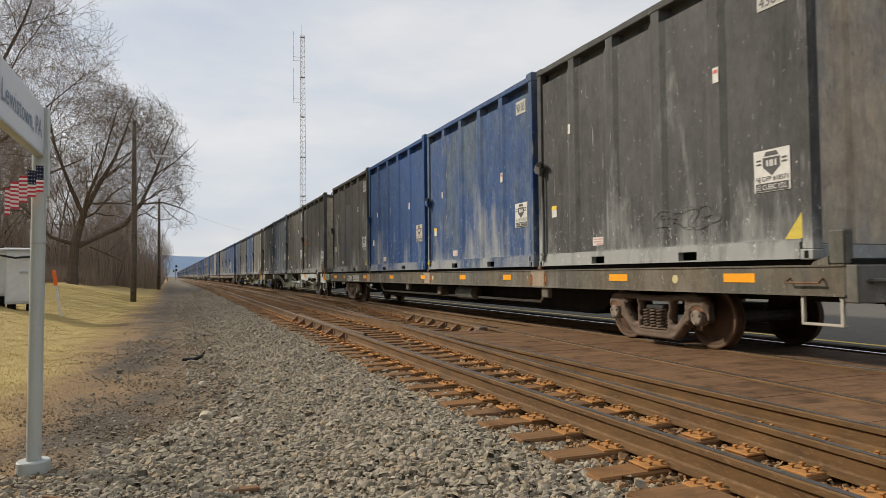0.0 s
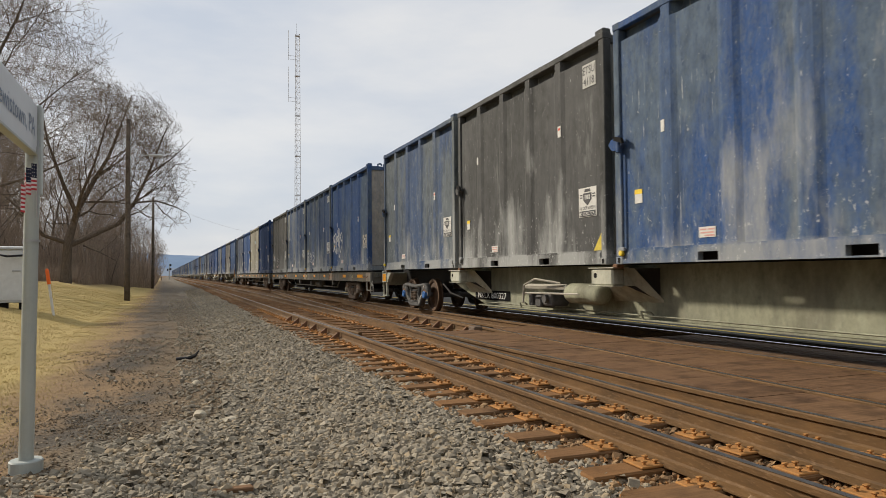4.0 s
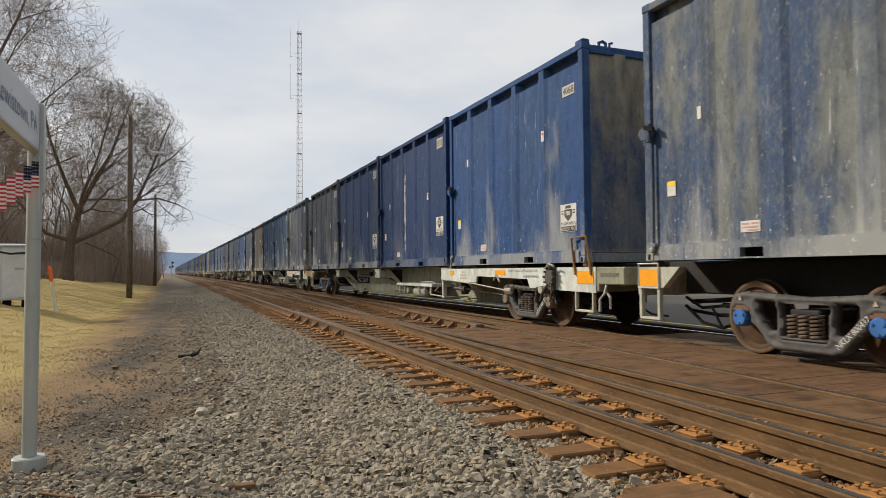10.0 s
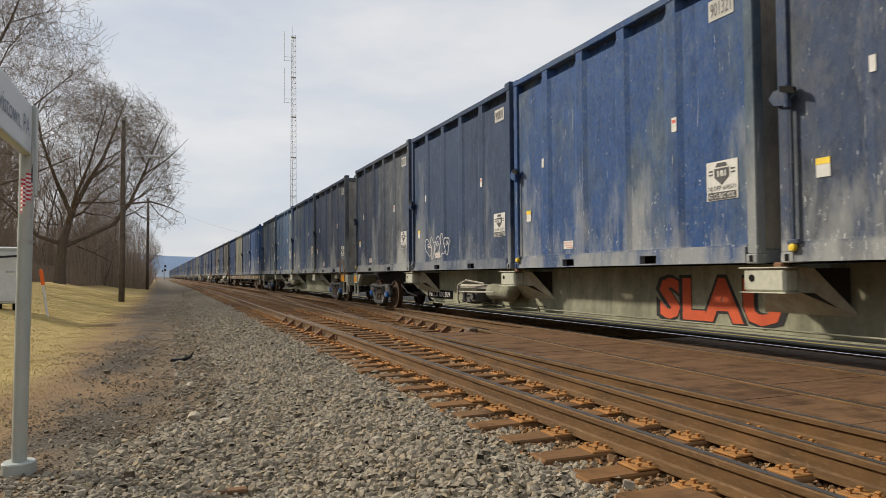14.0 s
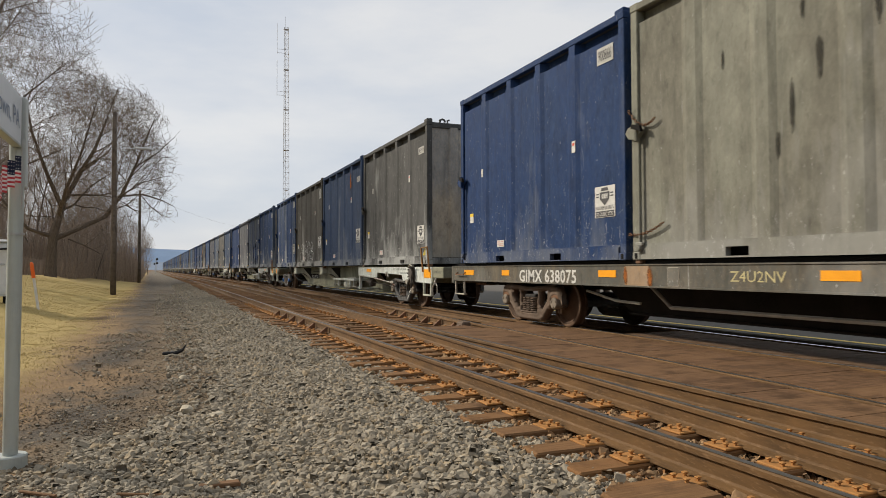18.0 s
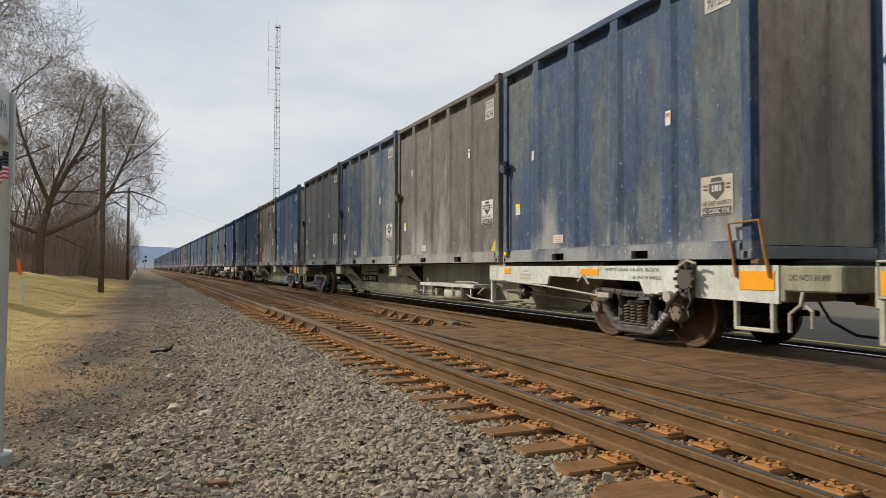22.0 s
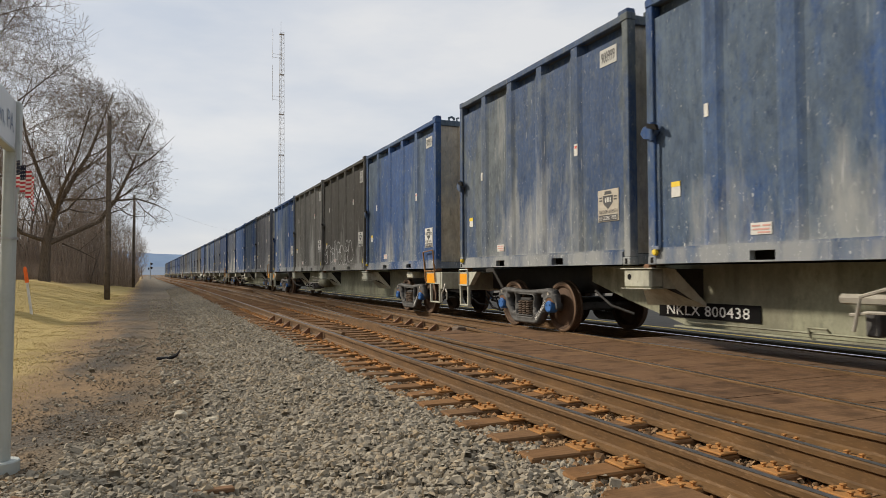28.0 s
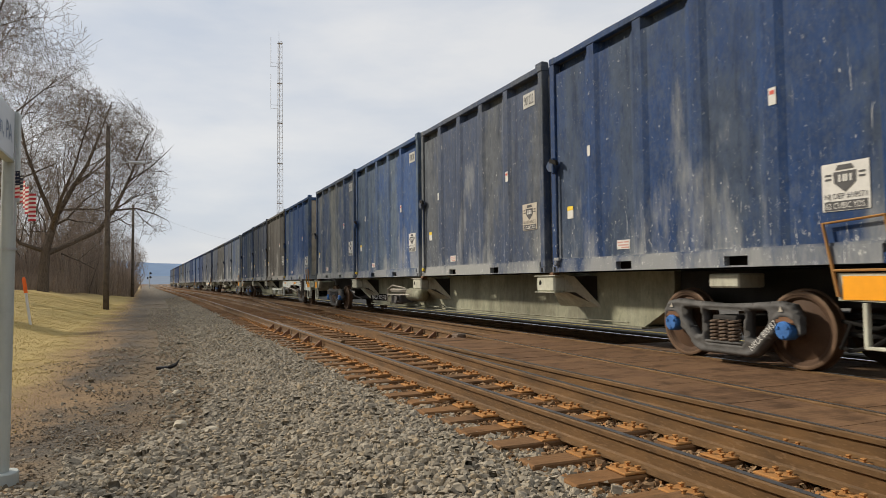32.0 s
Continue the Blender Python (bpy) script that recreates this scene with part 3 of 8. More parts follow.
near_track = thing("railway_track", "rust-brown double rails on wooden ties", "railway track", "main tracks")
far_track = thing("railway_track", "railway track under the passing train", "railway track", "main tracks")
crossover = thing("crossover_track", "rusty crossover rails with frog and guard rails", "railway track")
for x in (NEAR_L, NEAR_R):
    add_rail(near_track, straight(x))
add_rail(far_track, straight(FAR_L), M_HEAD).location.z = 0.035      # the far track stands a little higher
add_rail(far_track, straight(FAR_R), M_SHINY).location.z = 0.025
CROSS_Y = [-19, -14, -9, -5, -2, 2, 6, 10, 14.0]
add_rail(crossover, [(cross_near(y), y) for y in CROSS_Y])
add_rail(crossover, [(cross_near(y), y) for y in (17, 20, 24, 28, 32, 36, 40, 45, 50)])
add_rail(crossover, [(cross_far(y), y) for y in (-19, -14, -9, -5, -2, 2, 6, 10, 14, 18, 22, 26, 29)])
add_rail(crossover, [(cross_far(y), y) for y in (32, 36, 40, 45, 50)])


def guard_rail(path):
    g = part("guard_rail", rail_mesh(path), M_RAIL, crossover, "rusty guard rail with braces")
    return g


guard_rail([(cross_far(y) - (0.16 if y in (12.6, 19) else 0.115), y) for y in (12.6, 13.4, 18.2, 19)])
guard_rail([(NEAR_L + (0.2 if y in (12.5, 20.0) else 0.115), y) for y in (12.5, 13.3, 19.2, 20.0)])
frog = Mesh()
frog.prism([(13.8, -0.185), (17.2, -0.185), (17.2, -0.004), (13.8, -0.004)], NEAR_R - 0.11, NEAR_R + 0.10)
part("frog", frog, M_RAIL, crossover, "cast steel frog where the rails cross")
switch_block = Mesh().box(cross_far(12.6) - 0.31, cross_far(12.6) - 0.12, 12.42, 12.72, -0.16, 0.02, 0.02)
switch_block.box(cross_far(12.6) - 0.36, cross_far(12.6) - 0.2, 12.5, 12.64, -0.19, -0.04, 0.02)
part("end_block", switch_block, M_TRUCKRUST, crossover, "rusty steel block at the guard rail's end")
BRACE = Mesh().prism([(-0.03, -0.18), (0.03, -0.18), (0.03, -0.04), (-0.03, -0.04)], -0.045, 0.0)
BRACE.add([(-0.2, -0.035, -0.18), (-0.2, 0.035, -0.18), (-0.03, 0.035, -0.04), (-0.03, -0.035, -0.04), (-0.03, -0.035, -0.18), (-0.03, 0.035, -0.18)],
          [(0, 1, 2, 3), (0, 3, 4), (1, 5, 2), (0, 4, 5, 1)])
brace_data = BRACE.data("rail_brace", M_RUSTY)
for i in range(6):
    b = part("rail_brace", brace_data, None, near_track)
    b.location = (NEAR_L - 0.04, 13.2 + i * 1.15, 0)
    c = part("rail_brace", brace_data, None, crossover)
    c.location = (cross_far(13.2 + i * 0.95) - 0.15, 13.2 + i * 0.95, 0)


def wood_material(name, lo, hi, stain):
    k = Mat(name, 0.9, 0.0, 0.15)
    v = k.shift((1.2, 14.0, 14.0))
    g = k.noise(v, 3.0, 6.0, 0.65)
    c = k.mix(k.ramp(g, 0.3, 0.72), lo, hi)
    c = k.mix(k.math("MULTIPLY", k.rand, 0.5), c, stain)
    c = k.mix(k.math("MULTIPLY", k.ramp(k.noise(k.shift(), 3.0, 4.0), 0.5, 0.7), 0.6), c, tuple(x * 0.45 for x in lo[:3]) + (1,))
    k.colour(c)
    k.bump(g, 0.6, 0.008)
    return k.m


M_TIE = wood_material("rusty_tie_wood", rgb(0.095, 0.056, 0.030), rgb(0.225, 0.128, 0.062), rgb(0.25, 0.12, 0.042))
M_PLANK = wood_material("crossing_plank_wood", rgb(0.07, 0.039, 0.021), rgb(0.205, 0.118, 0.065), rgb(0.215, 0.124, 0.062))
# planks under the train: paler, the missing sky light put into the colour
M_PLANKPALE = wood_material("paler_plank_wood", rgb(0.095, 0.061, 0.038), rgb(0.23, 0.148, 0.09), rgb(0.16, 0.10, 0.06))
M_PLATE = plain("rusty_tie_plate", rgb(0.34, 0.163, 0.05), 0.9, vary=0.35, scale=9)

tie_rng = random.Random(5)


def tie_data(length, wide=0.23):
    m = Mesh()
    m.box(0, length, -wide / 2, wide / 2, -0.34, -0.187, 0.012)
    return m.data("tie", M_TIE)


TIE_STD = [tie_data(2.62), tie_data(2.72), tie_data(2.55)]
TIE_LONG = tie_data(4.45)
PLATE = Mesh().box(-0.24, 0.24, -0.108, 0.108, -0.189, -0.172, 0.005)
for sx in (-0.19, -0.1, 0.1, 0.19):
    for sy in (-0.06, 0.05):
        PLATE.box(sx - 0.010, sx + 0.010, sy - 0.010, sy + 0.010, -0.178, -0.150, 0.003)
        PLATE.box(sx - 0.019, sx + 0.019, sy - 0.017, sy + 0.017, -0.156, -0.144, 0.005)
plate_data = PLATE.data("tie_plate", M_PLATE)
y = 1.2
while y < 62:
    long_tie = 12.5 < y < 24
    t = part("tie", TIE_LONG if long_tie else tie_rng.choice(TIE_STD), None, near_track)
    t.location = (2.47 + tie_rng.uniform(-0.09, 0.08) - bend(y), y, tie_rng.uniform(-0.008, 0.006))
    t.rotation_euler = (0, 0, tie_rng.uniform(-0.02, 0.02))
    if y < 26:
        rails = [NEAR_L, NEAR_R] + ([cross_near(y)] if y < 13.5 or y > 17 else []) + ([cross_far(y)] if y > 11.8 else [])
        for rx in rails:
            p = part("tie_plate", plate_data, None, near_track)
            p.location = (rx, y, tie_rng.uniform(-0.002, 0.004))
            p.rotation_euler = (0, 0, tie_rng.uniform(-0.03, 0.03))
    if y > 12.2:
        t2 = part("tie", tie_rng.choice(TIE_STD), None, far_track)
        t2.location = (FAR_C - 1.31 + tie_rng.uniform(-0.06, 0.06) - bend(y), y + 0.1, tie_rng.uniform(-0.008, 0.006))
    y += 0.52 + tie_rng.uniform(-0.03, 0.03)
rest = Mesh()
for y0 in np.arange(62.3, 240, 0.54):
    for cx in (3.845, FAR_C):
        rest.box(cx - 1.3 - bend(y0), cx + 1.3 - bend(y0), y0 - 0.115, y0 + 0.115, -0.34, -0.187)
far_ties = part("distant_ties", rest, M_TIE, far_track)
far_ties["kind"] = "stuff"
# a loose timber end by the near rail
thing("timber_offcut", "dark weathered timber end lying by the rail", "timber", mesh=Mesh().box(2.32, 2.95, 2.92, 3.24, -0.26, -0.17, 0.015), material=M_TIE)

# timber crossing between the tracks
crossing = thing("timber_crossing", "worn brown plank crossing laid flush with the rails", "crossing")
plank_rng = random.Random(11)
yy = -7.0
while yy < 11.9:
    w = plank_rng.choice((0.3, 0.34, 0.38))
    for x0, x1, mat in ((NEAR_R + 0.05, None, M_PLANK), (None, FAR_L - 0.05, M_PLANK), (FAR_L + 0.075, FAR_R - 0.075, M_PLANKPALE)):
        split = cross_far(yy + w / 2)
        a0 = x0 if x0 is not None else split + 0.045
        a1 = x1 if x1 is not None else split - 0.045
        if mat is M_PLANK and x1 is None and yy > 11.0:
            a1 -= plank_rng.uniform(0, 0.6)
        if mat is M_PLANKPALE and yy > 9.2:
            continue
        dz = plank_rng.uniform(-0.0025, 0.002) + (0.0 if x1 is None else 0.03)
        m = Mesh().box(a0, a1, yy + 0.0004, yy + w - 0.0004, -0.14, -0.022 + dz, 0.001)
        part("plank", m, mat, crossing)
    yy += w

# low platform across the line
M_ASPHALT = plain("platform_asphalt", rgb(0.10, 0.09, 0.074), 0.9, vary=0.25, scale=5)
M_LINE = plain("worn_yellow_line", rgb(0.78, 0.56, 0.11), 0.7, vary=0.3, scale=4)
platform = thing("platform", "low grey asphalt platform and paving beyond the train", "platform", kind="structure",
                 mesh=Mesh().box(9.14, 60, -60, 90, -0.7, 0.0, 0.02), material=M_ASPHALT)
thing("platform_line", "worn yellow safety line along the platform edge", "road marking", kind="structure",
      mesh=Mesh().box(9.40, 9.53, -40, 70, -0.003, 0.004), material=M_LINE)

# ------------------------------------------------------------ lettering
TEXTS = {}


def lettering(text, width, height, material, spacing=1.0, bold=0.0):
    """Flat letters in the built-in font, fitted to a width and height, centred, facing -x and reading towards -y."""
    key = (text, round(width, 3), round(height, 3), material.name, bold)
    if key not in TEXTS:
        cu = bpy.data.curves.new("lettering", "FONT")
        cu.body, cu.align_x, cu.align_y, cu.space_line, cu.resolution_u = text, "CENTER", "CENTER", 0.95, 2
        cu.space_character, cu.offset = spacing, bold
        tmp = bpy.data.objects.new("lettering", cu)
        scene.collection.objects.link(tmp)
        me = bpy.data.meshes.new_from_object(tmp)
        bpy.data.objects.remove(tmp)
        bpy.data.curves.remove(cu)
        co = np.zeros(len(me.vertices) * 3)
        me.vertices.foreach_get("co", co)
        co = co.reshape(-1, 3)
        lo, hi = co.min(0), co.max(0)
        mid, size = (lo + hi) / 2, np.maximum(hi - lo, 1e-6)
        u, v = (co[:, 0] - mid[0]) * width / size[0], (co[:, 1] - mid[1]) * height / size[1]
        me.vertices.foreach_set("co", np.stack([0 * u, -u, v], -1).ravel())
        me.materials.clear()
        me.materials.append(material)
        me.update()
        TEXTS[key] = me
    return TEXTS[key]


def letters(parent, text, x, y, z, width, height, material, label="", name="lettering", spacing=1.0, bold=0.0):
    ob = part(name, lettering(text, width, height, material, spacing, bold), None, parent, label)
    ob.location = (x, y, z)
    return ob


# ------------------------------------------------------------ containers
LEN, HIGH, HALF = 6.06, 3.82, 1.22
TOP_OF_CAR = 1.225


def side_profile(deep=0.045):
    """(distance from the far end, depth behind the outer face) along a side wall: five sunk panels, four ribs."""
    pts = [(0.14, deep)]
    for c in (1.22, 2.36, 3.50, 4.64):
        pts += [(c - 0.19, deep), (c - 0.09, 0.012), (c + 0.09, 0.012), (c + 0.19, deep)]
    return pts + [(5.92, deep)]


def side_wall(sign):
    """The sunk panels run up to pockets that fold inwards below the top rail."""
    m = Mesh()
    rows = [(0.22, 0.045), (1.3, 0.045), (2.4, 0.045), (3.51, 0.045), (3.57, 0.17), (3.72, 0.17)]
    n, vs = len(side_profile()), []
    for z, deep in rows:
        vs += [(sign * (HALF - d), LEN - a, z) for a, d in side_profile(deep)]
    return m.add(vs, [(r * n + i, r * n + i + 1, (r + 1) * n + i + 1, (r + 1) * n + i) for r in range(len(rows) - 1) for i in range(n - 1)])


def wall_mesh(points, z0, z1, rows=1):
    """An upright sheet through (x, y) points."""
    m = Mesh()
    n = len(points)
    vs = [(x, y, z0 + (z1 - z0) * r / rows) for r in range(rows + 1) for x, y in points]
    return m.add(vs, [(r * n + i, r * n + i + 1, (r + 1) * n + i + 1, (r + 1) * n + i) for r in range(rows) for i in range(n - 1)])


def bottom_rail(sign):
    """The lower side rail with two forklift pockets."""
    m = Mesh()
    xo, xi = sign * HALF, sign * (HALF - 0.09)
    x0, x1 = min(xo, xi), max(xo, xi)
    holes = sorted([(LEN - 1.97 - 0.18, LEN - 1.97 + 0.18), (LEN - 4.09 - 0.18, LEN - 4.09 + 0.18)])
    y = 0.18
    for a, b in holes:
        m.box(x0, x1, y, a, 0.01, 0.20)
        m.box(x0, x1, a, b, 0.01, 0.03)
        m.box(x0, x1, a, b, 0.145, 0.20)
        y = b
    m.box(x0, x1, y, LEN - 0.18, 0.01, 0.20)
    xs = (sign * (HALF - 0.012), sign * (HALF - 0.09))
    m.prism([(0.16, 0.20), (LEN - 0.16, 0.20), (LEN - 0.16, 0.235), (0.16, 0.235)], min(xs), max(xs))
    return m


CONTAINER_MESHES = {}


def container_meshes(code):
    if code in CONTAINER_MESHES:
        return CONTAINER_MESHES[code]
    paint, out = PAINT[code], []
    for sign, nm in ((-1, "side_wall"), (1, "side_wall")):
        out.append((nm, side_wall(sign).data(nm, paint), ""))
        out.append(("bottom_rail", bottom_rail(sign).data("bottom_rail", paint), "scuffed lower rail with forklift pockets"))
        out.append(("top_rail", Mesh().box(min(sign * HALF, sign * (HALF - 0.10)), max(sign * HALF, sign * (HALF - 0.10)), 0.12, LEN - 0.12, 3.695, 3.805, 0.012).data("top_rail", paint), ""))
    # near end wall: sunk panels between broad ribs; far end: plain doors
    pts = [(-1.08, 0.07)]
    for c in (-0.42, 0.32):
        pts += [(c - 0.16, 0.07), (c - 0.11, 0.018), (c + 0.11, 0.018), (c + 0.16, 0.07)]
    pts += [(1.08, 0.07)]
    out.append(("end_wall", wall_mesh(pts, 0.18, 3.68, 3).data("end_wall", M_ENDBLUE if code in "NMC" else M_END), "grimy ribbed end wall"))
    out.append(("end_notice", Mesh().box(-0.11, 0.11, -0.004, 0.0, -0.06, 0.06).data("end_notice", M_PANELGREY), "small pale notice", (0.20, 0.068, 2.15)))
    if code == "A":
        out.append(("drain_cover", Mesh().lathe([(0.0, 0.01), (0.0, 0.07), (0.03, 0.085), (0.06, 0.09)], 10, "y").data("drain_cover", M_DARK), "greasy black drain cover", (-0.62, 0.04, 1.95)))
    door = Mesh().box(-1.08, 1.08, LEN - 0.08, LEN - 0.03, 0.18, 3.68, 0.01)
    for cx in (-0.55, 0.0, 0.55):
        door.tube([(cx, LEN - 0.015, 0.2), (cx, LEN - 0.015, 3.45)], 0.02, 6)
    out.append(("end_door", door.data("end_door", paint), ""))
    for y0, y1 in ((0.02, 0.10), (LEN - 0.10, LEN - 0.02)):
        out.append(("end_sill", Mesh().box(-1.06, 1.06, y0, y1, 0.01, 0.17, 0.008).data("end_sill", paint), ""))
        out.append(("end_header", Mesh().box(-1.06, 1.06, y0, y1, 3.65, 3.79, 0.01).data("end_header", paint), ""))
    # corner posts with their castings
    for sy, y_in in ((1, 0.075), (-1, LEN - 0.075)):
        p = Mesh().box(-0.075, 0.075, -0.075, 0.075, 0.115, 3.705, 0.012)
        for z0 in (0.0, 3.70):
            p.box(-0.085, 0.085, -0.089 + 0.012 * sy, 0.089 + 0.012 * sy, z0, z0 + 0.118, 0.012)
        me = p.data("corner_post", paint)
        for sx in (-1, 1):
            out.append(("corner_post", me, "", (sx * (HALF - 0.083), y_in, 0)))
    hole = Mesh().box(-0.004, 0.004, -0.028, 0.028, -0.04, 0.04, 0.0035).data("casting_slot", M_DARK)
    for yy in (0.087, LEN - 0.087):
        out.append(("casting_slot", hole, "", (-HALF - 0.0045, yy, 0.06)))
    roof = Mesh()
    roof.prism([(0.1, 3.70), (LEN - 0.1, 3.70), (LEN - 0.1, 3.74), (0.1, 3.74)], -1.13, 1.13)
    roof.tube([(-1.165, 0.12 + (LEN - 0.24) * j / 8, 3.812 + 0.006 * math.sin(j * 2.3)) for j in range(9)], 0.02, 6)
    out.append(("roof", roof.data("roof", M_TARP), "dark tarpaulin roof with edge tube"))
    fl = Mesh().box(-1.03, 1.03, 0.1, LEN - 0.1, 0.012, 0.19)
    out.append(("floor", fl.data("floor", M_DARK), ""))
    # lock rod and latch on the side, near the far end
    out.append(("lock_rod", Mesh().tube([(-HALF - 0.012, LEN - 0.19, 0.1), (-HALF - 0.012, LEN - 0.19, 1.86)], 0.02, 8).data("lock_rod", paint), ""))
    latch = Mesh().prism([(LEN - 0.27, 1.87), (LEN - 0.15, 1.98), (LEN + 0.01, 1.97), (LEN + 0.07, 1.89), (LEN + 0.0, 1.80), (LEN - 0.17, 1.77)], -HALF - 0.05, -HALF + 0.02)
    latch.tube([(-HALF - 0.06, LEN - 0.19, 1.74), (-HALF - 0.06, LEN - 0.19, 2.0)], 0.035, 8)
    out.append(("latch", latch.data("latch", paint), "greasy side latch"))
    hook = Mesh().prism([(LEN - 0.33, 1.86), (LEN - 0.30, 1.95), (LEN - 0.12, 2.0), (LEN - 0.12, 1.93), (LEN - 0.25, 1.89)], -HALF - 0.10, -HALF - 0.052)
    out.append(("latch_lever", hook.data("latch_lever", M_DARK), "black latch lever"))
    keeper = Mesh().box(-HALF - 0.05, -HALF - 0.0, LEN - 0.28, LEN - 0.12, 0.20, 0.26, 0.012)
    out.append(("rod_keeper", keeper.data("rod_keeper", paint), ""))
    # hooks on the roof at the near end
    out.append(("roof_lug", Mesh().box(-1.2, -1.04, 0.02, 0.26, 3.80, 3.89, 0.02).data("roof_lug", paint), ""))
    hook = Mesh()
    hook.tube([(-0.8, 0.1, 3.76), (-0.8, 0.1, 3.87), (-0.72, 0.1, 3.90), (-0.66, 0.1, 3.87), (-0.66, 0.1, 3.82)], 0.03, 6)
    hook.tube([(-0.58, 0.1, 3.76), (-0.58, 0.1, 3.88), (-0.52, 0.1, 3.89)], 0.025, 6)
    out.append(("roof_hook", hook.data("roof_hook", paint), "dark roof hook"))
    knob = Mesh().lathe([(-0.06, 0.012), (-0.055, 0.04), (-0.02, 0.05), (0.0, 0.04)], 10, "x")
    out.append(("rod_knob", knob.data("rod_knob", M_YELLOW if code in "BSLT" else paint), "", (-HALF - 0.01, LEN - 0.2, 0.17)))
    CONTAINER_MESHES[code] = out
    return out


PANEL_X = -HALF + 0.040          # sunk panel surface


def decal(parent, a, z, w, h, material, x=PANEL_X, name="decal", label="", thick=0.004, ragged=True):
    if ragged:          # worn marks thin out before they reach the edge of the sheet
        w, h = w * 1.35, h * 1.25
    m = Mesh().box(x - thick, x + 0.002, -w / 2, w / 2, -h / 2, h / 2)
    ob = part(name, m, material, parent, label)
    ob.location = (0, LEN - a, z)
    return ob


DECALS = {}


def shared_decal(parent, key, a, z, w, h, material, name, label=""):
    if key not in DECALS:
        DECALS[key] = Mesh().box(PANEL_X - 0.004, PANEL_X + 0.002, -w / 2, w / 2, -h / 2, h / 2).data(name, material)
    ob = part(name, DECALS[key], None, parent, label)
    ob.location = (0, LEN - a, z)
    return ob


def owner_plate(c, a=5.5, z=0.80, dirty=False):
    """White plate with a shield emblem and two lines of lettering."""
    p = shared_decal(c, "plate" + str(dirty), a, z, 0.52, 0.50, M_PLATEDIRTY if dirty else M_WHITE, "owner_plate", "white plate with dark shield emblem and permit lettering")
    x = PANEL_X - 0.0085
    if "shield" not in DECALS:
        sh = Mesh()
        sh.prism([(-0.10, 0.175), (0.10, 0.175), (0.075, 0.225), (-0.075, 0.225)], x, x + 0.003)
        sh.prism([(-0.125, 0.155), (0.125, 0.155), (0.12, 0.04), (0.0, -0.06), (-0.12, 0.04)], x, x + 0.003)
        for s in (-1, 1):
            for zz in (0.12, 0.075):
                sh.prism([(s * 0.15, zz), (s * 0.22, zz), (s * 0.22, zz + 0.02), (s * 0.15, zz + 0.02)], x, x + 0.003)
        DECALS["shield"] = sh.data("emblem", M_INK)
        bars = Mesh()
        for y0 in (-0.075, -0.03, 0.0, 0.045):
            bars.prism([(y0, 0.05), (y0 + 0.022, 0.05), (y0 + 0.022, 0.125), (y0, 0.125)], x - 0.003, x - 0.0005)
        DECALS["bars"] = bars.data("emblem_bars", M_WHITE)
    part("emblem", DECALS["shield"], None, p, "dark shield emblem")
    part("emblem_detail", DECALS["bars"], None, p)
    letters(p, "NJ DEP #18571", x, 0, -0.105, 0.46, 0.075, M_INK)
    if "strip" not in DECALS:
        DECALS["strip"] = Mesh().box(x + 0.001, x + 0.004, -0.235, 0.235, -0.048, 0.048).data("print_strip", M_INK)
    part("print_strip", DECALS["strip"], None, p).location.z = -0.195
    letters(p, "62 CUBIC YDS.", x - 0.001, 0, -0.195, 0.44, 0.062, M_WHITE)
    return p


M_PLATEDIRTY = plain("dirty_white_decal", rgb(0.42, 0.38, 0.31), 0.7, vary=0.25, scale=9)


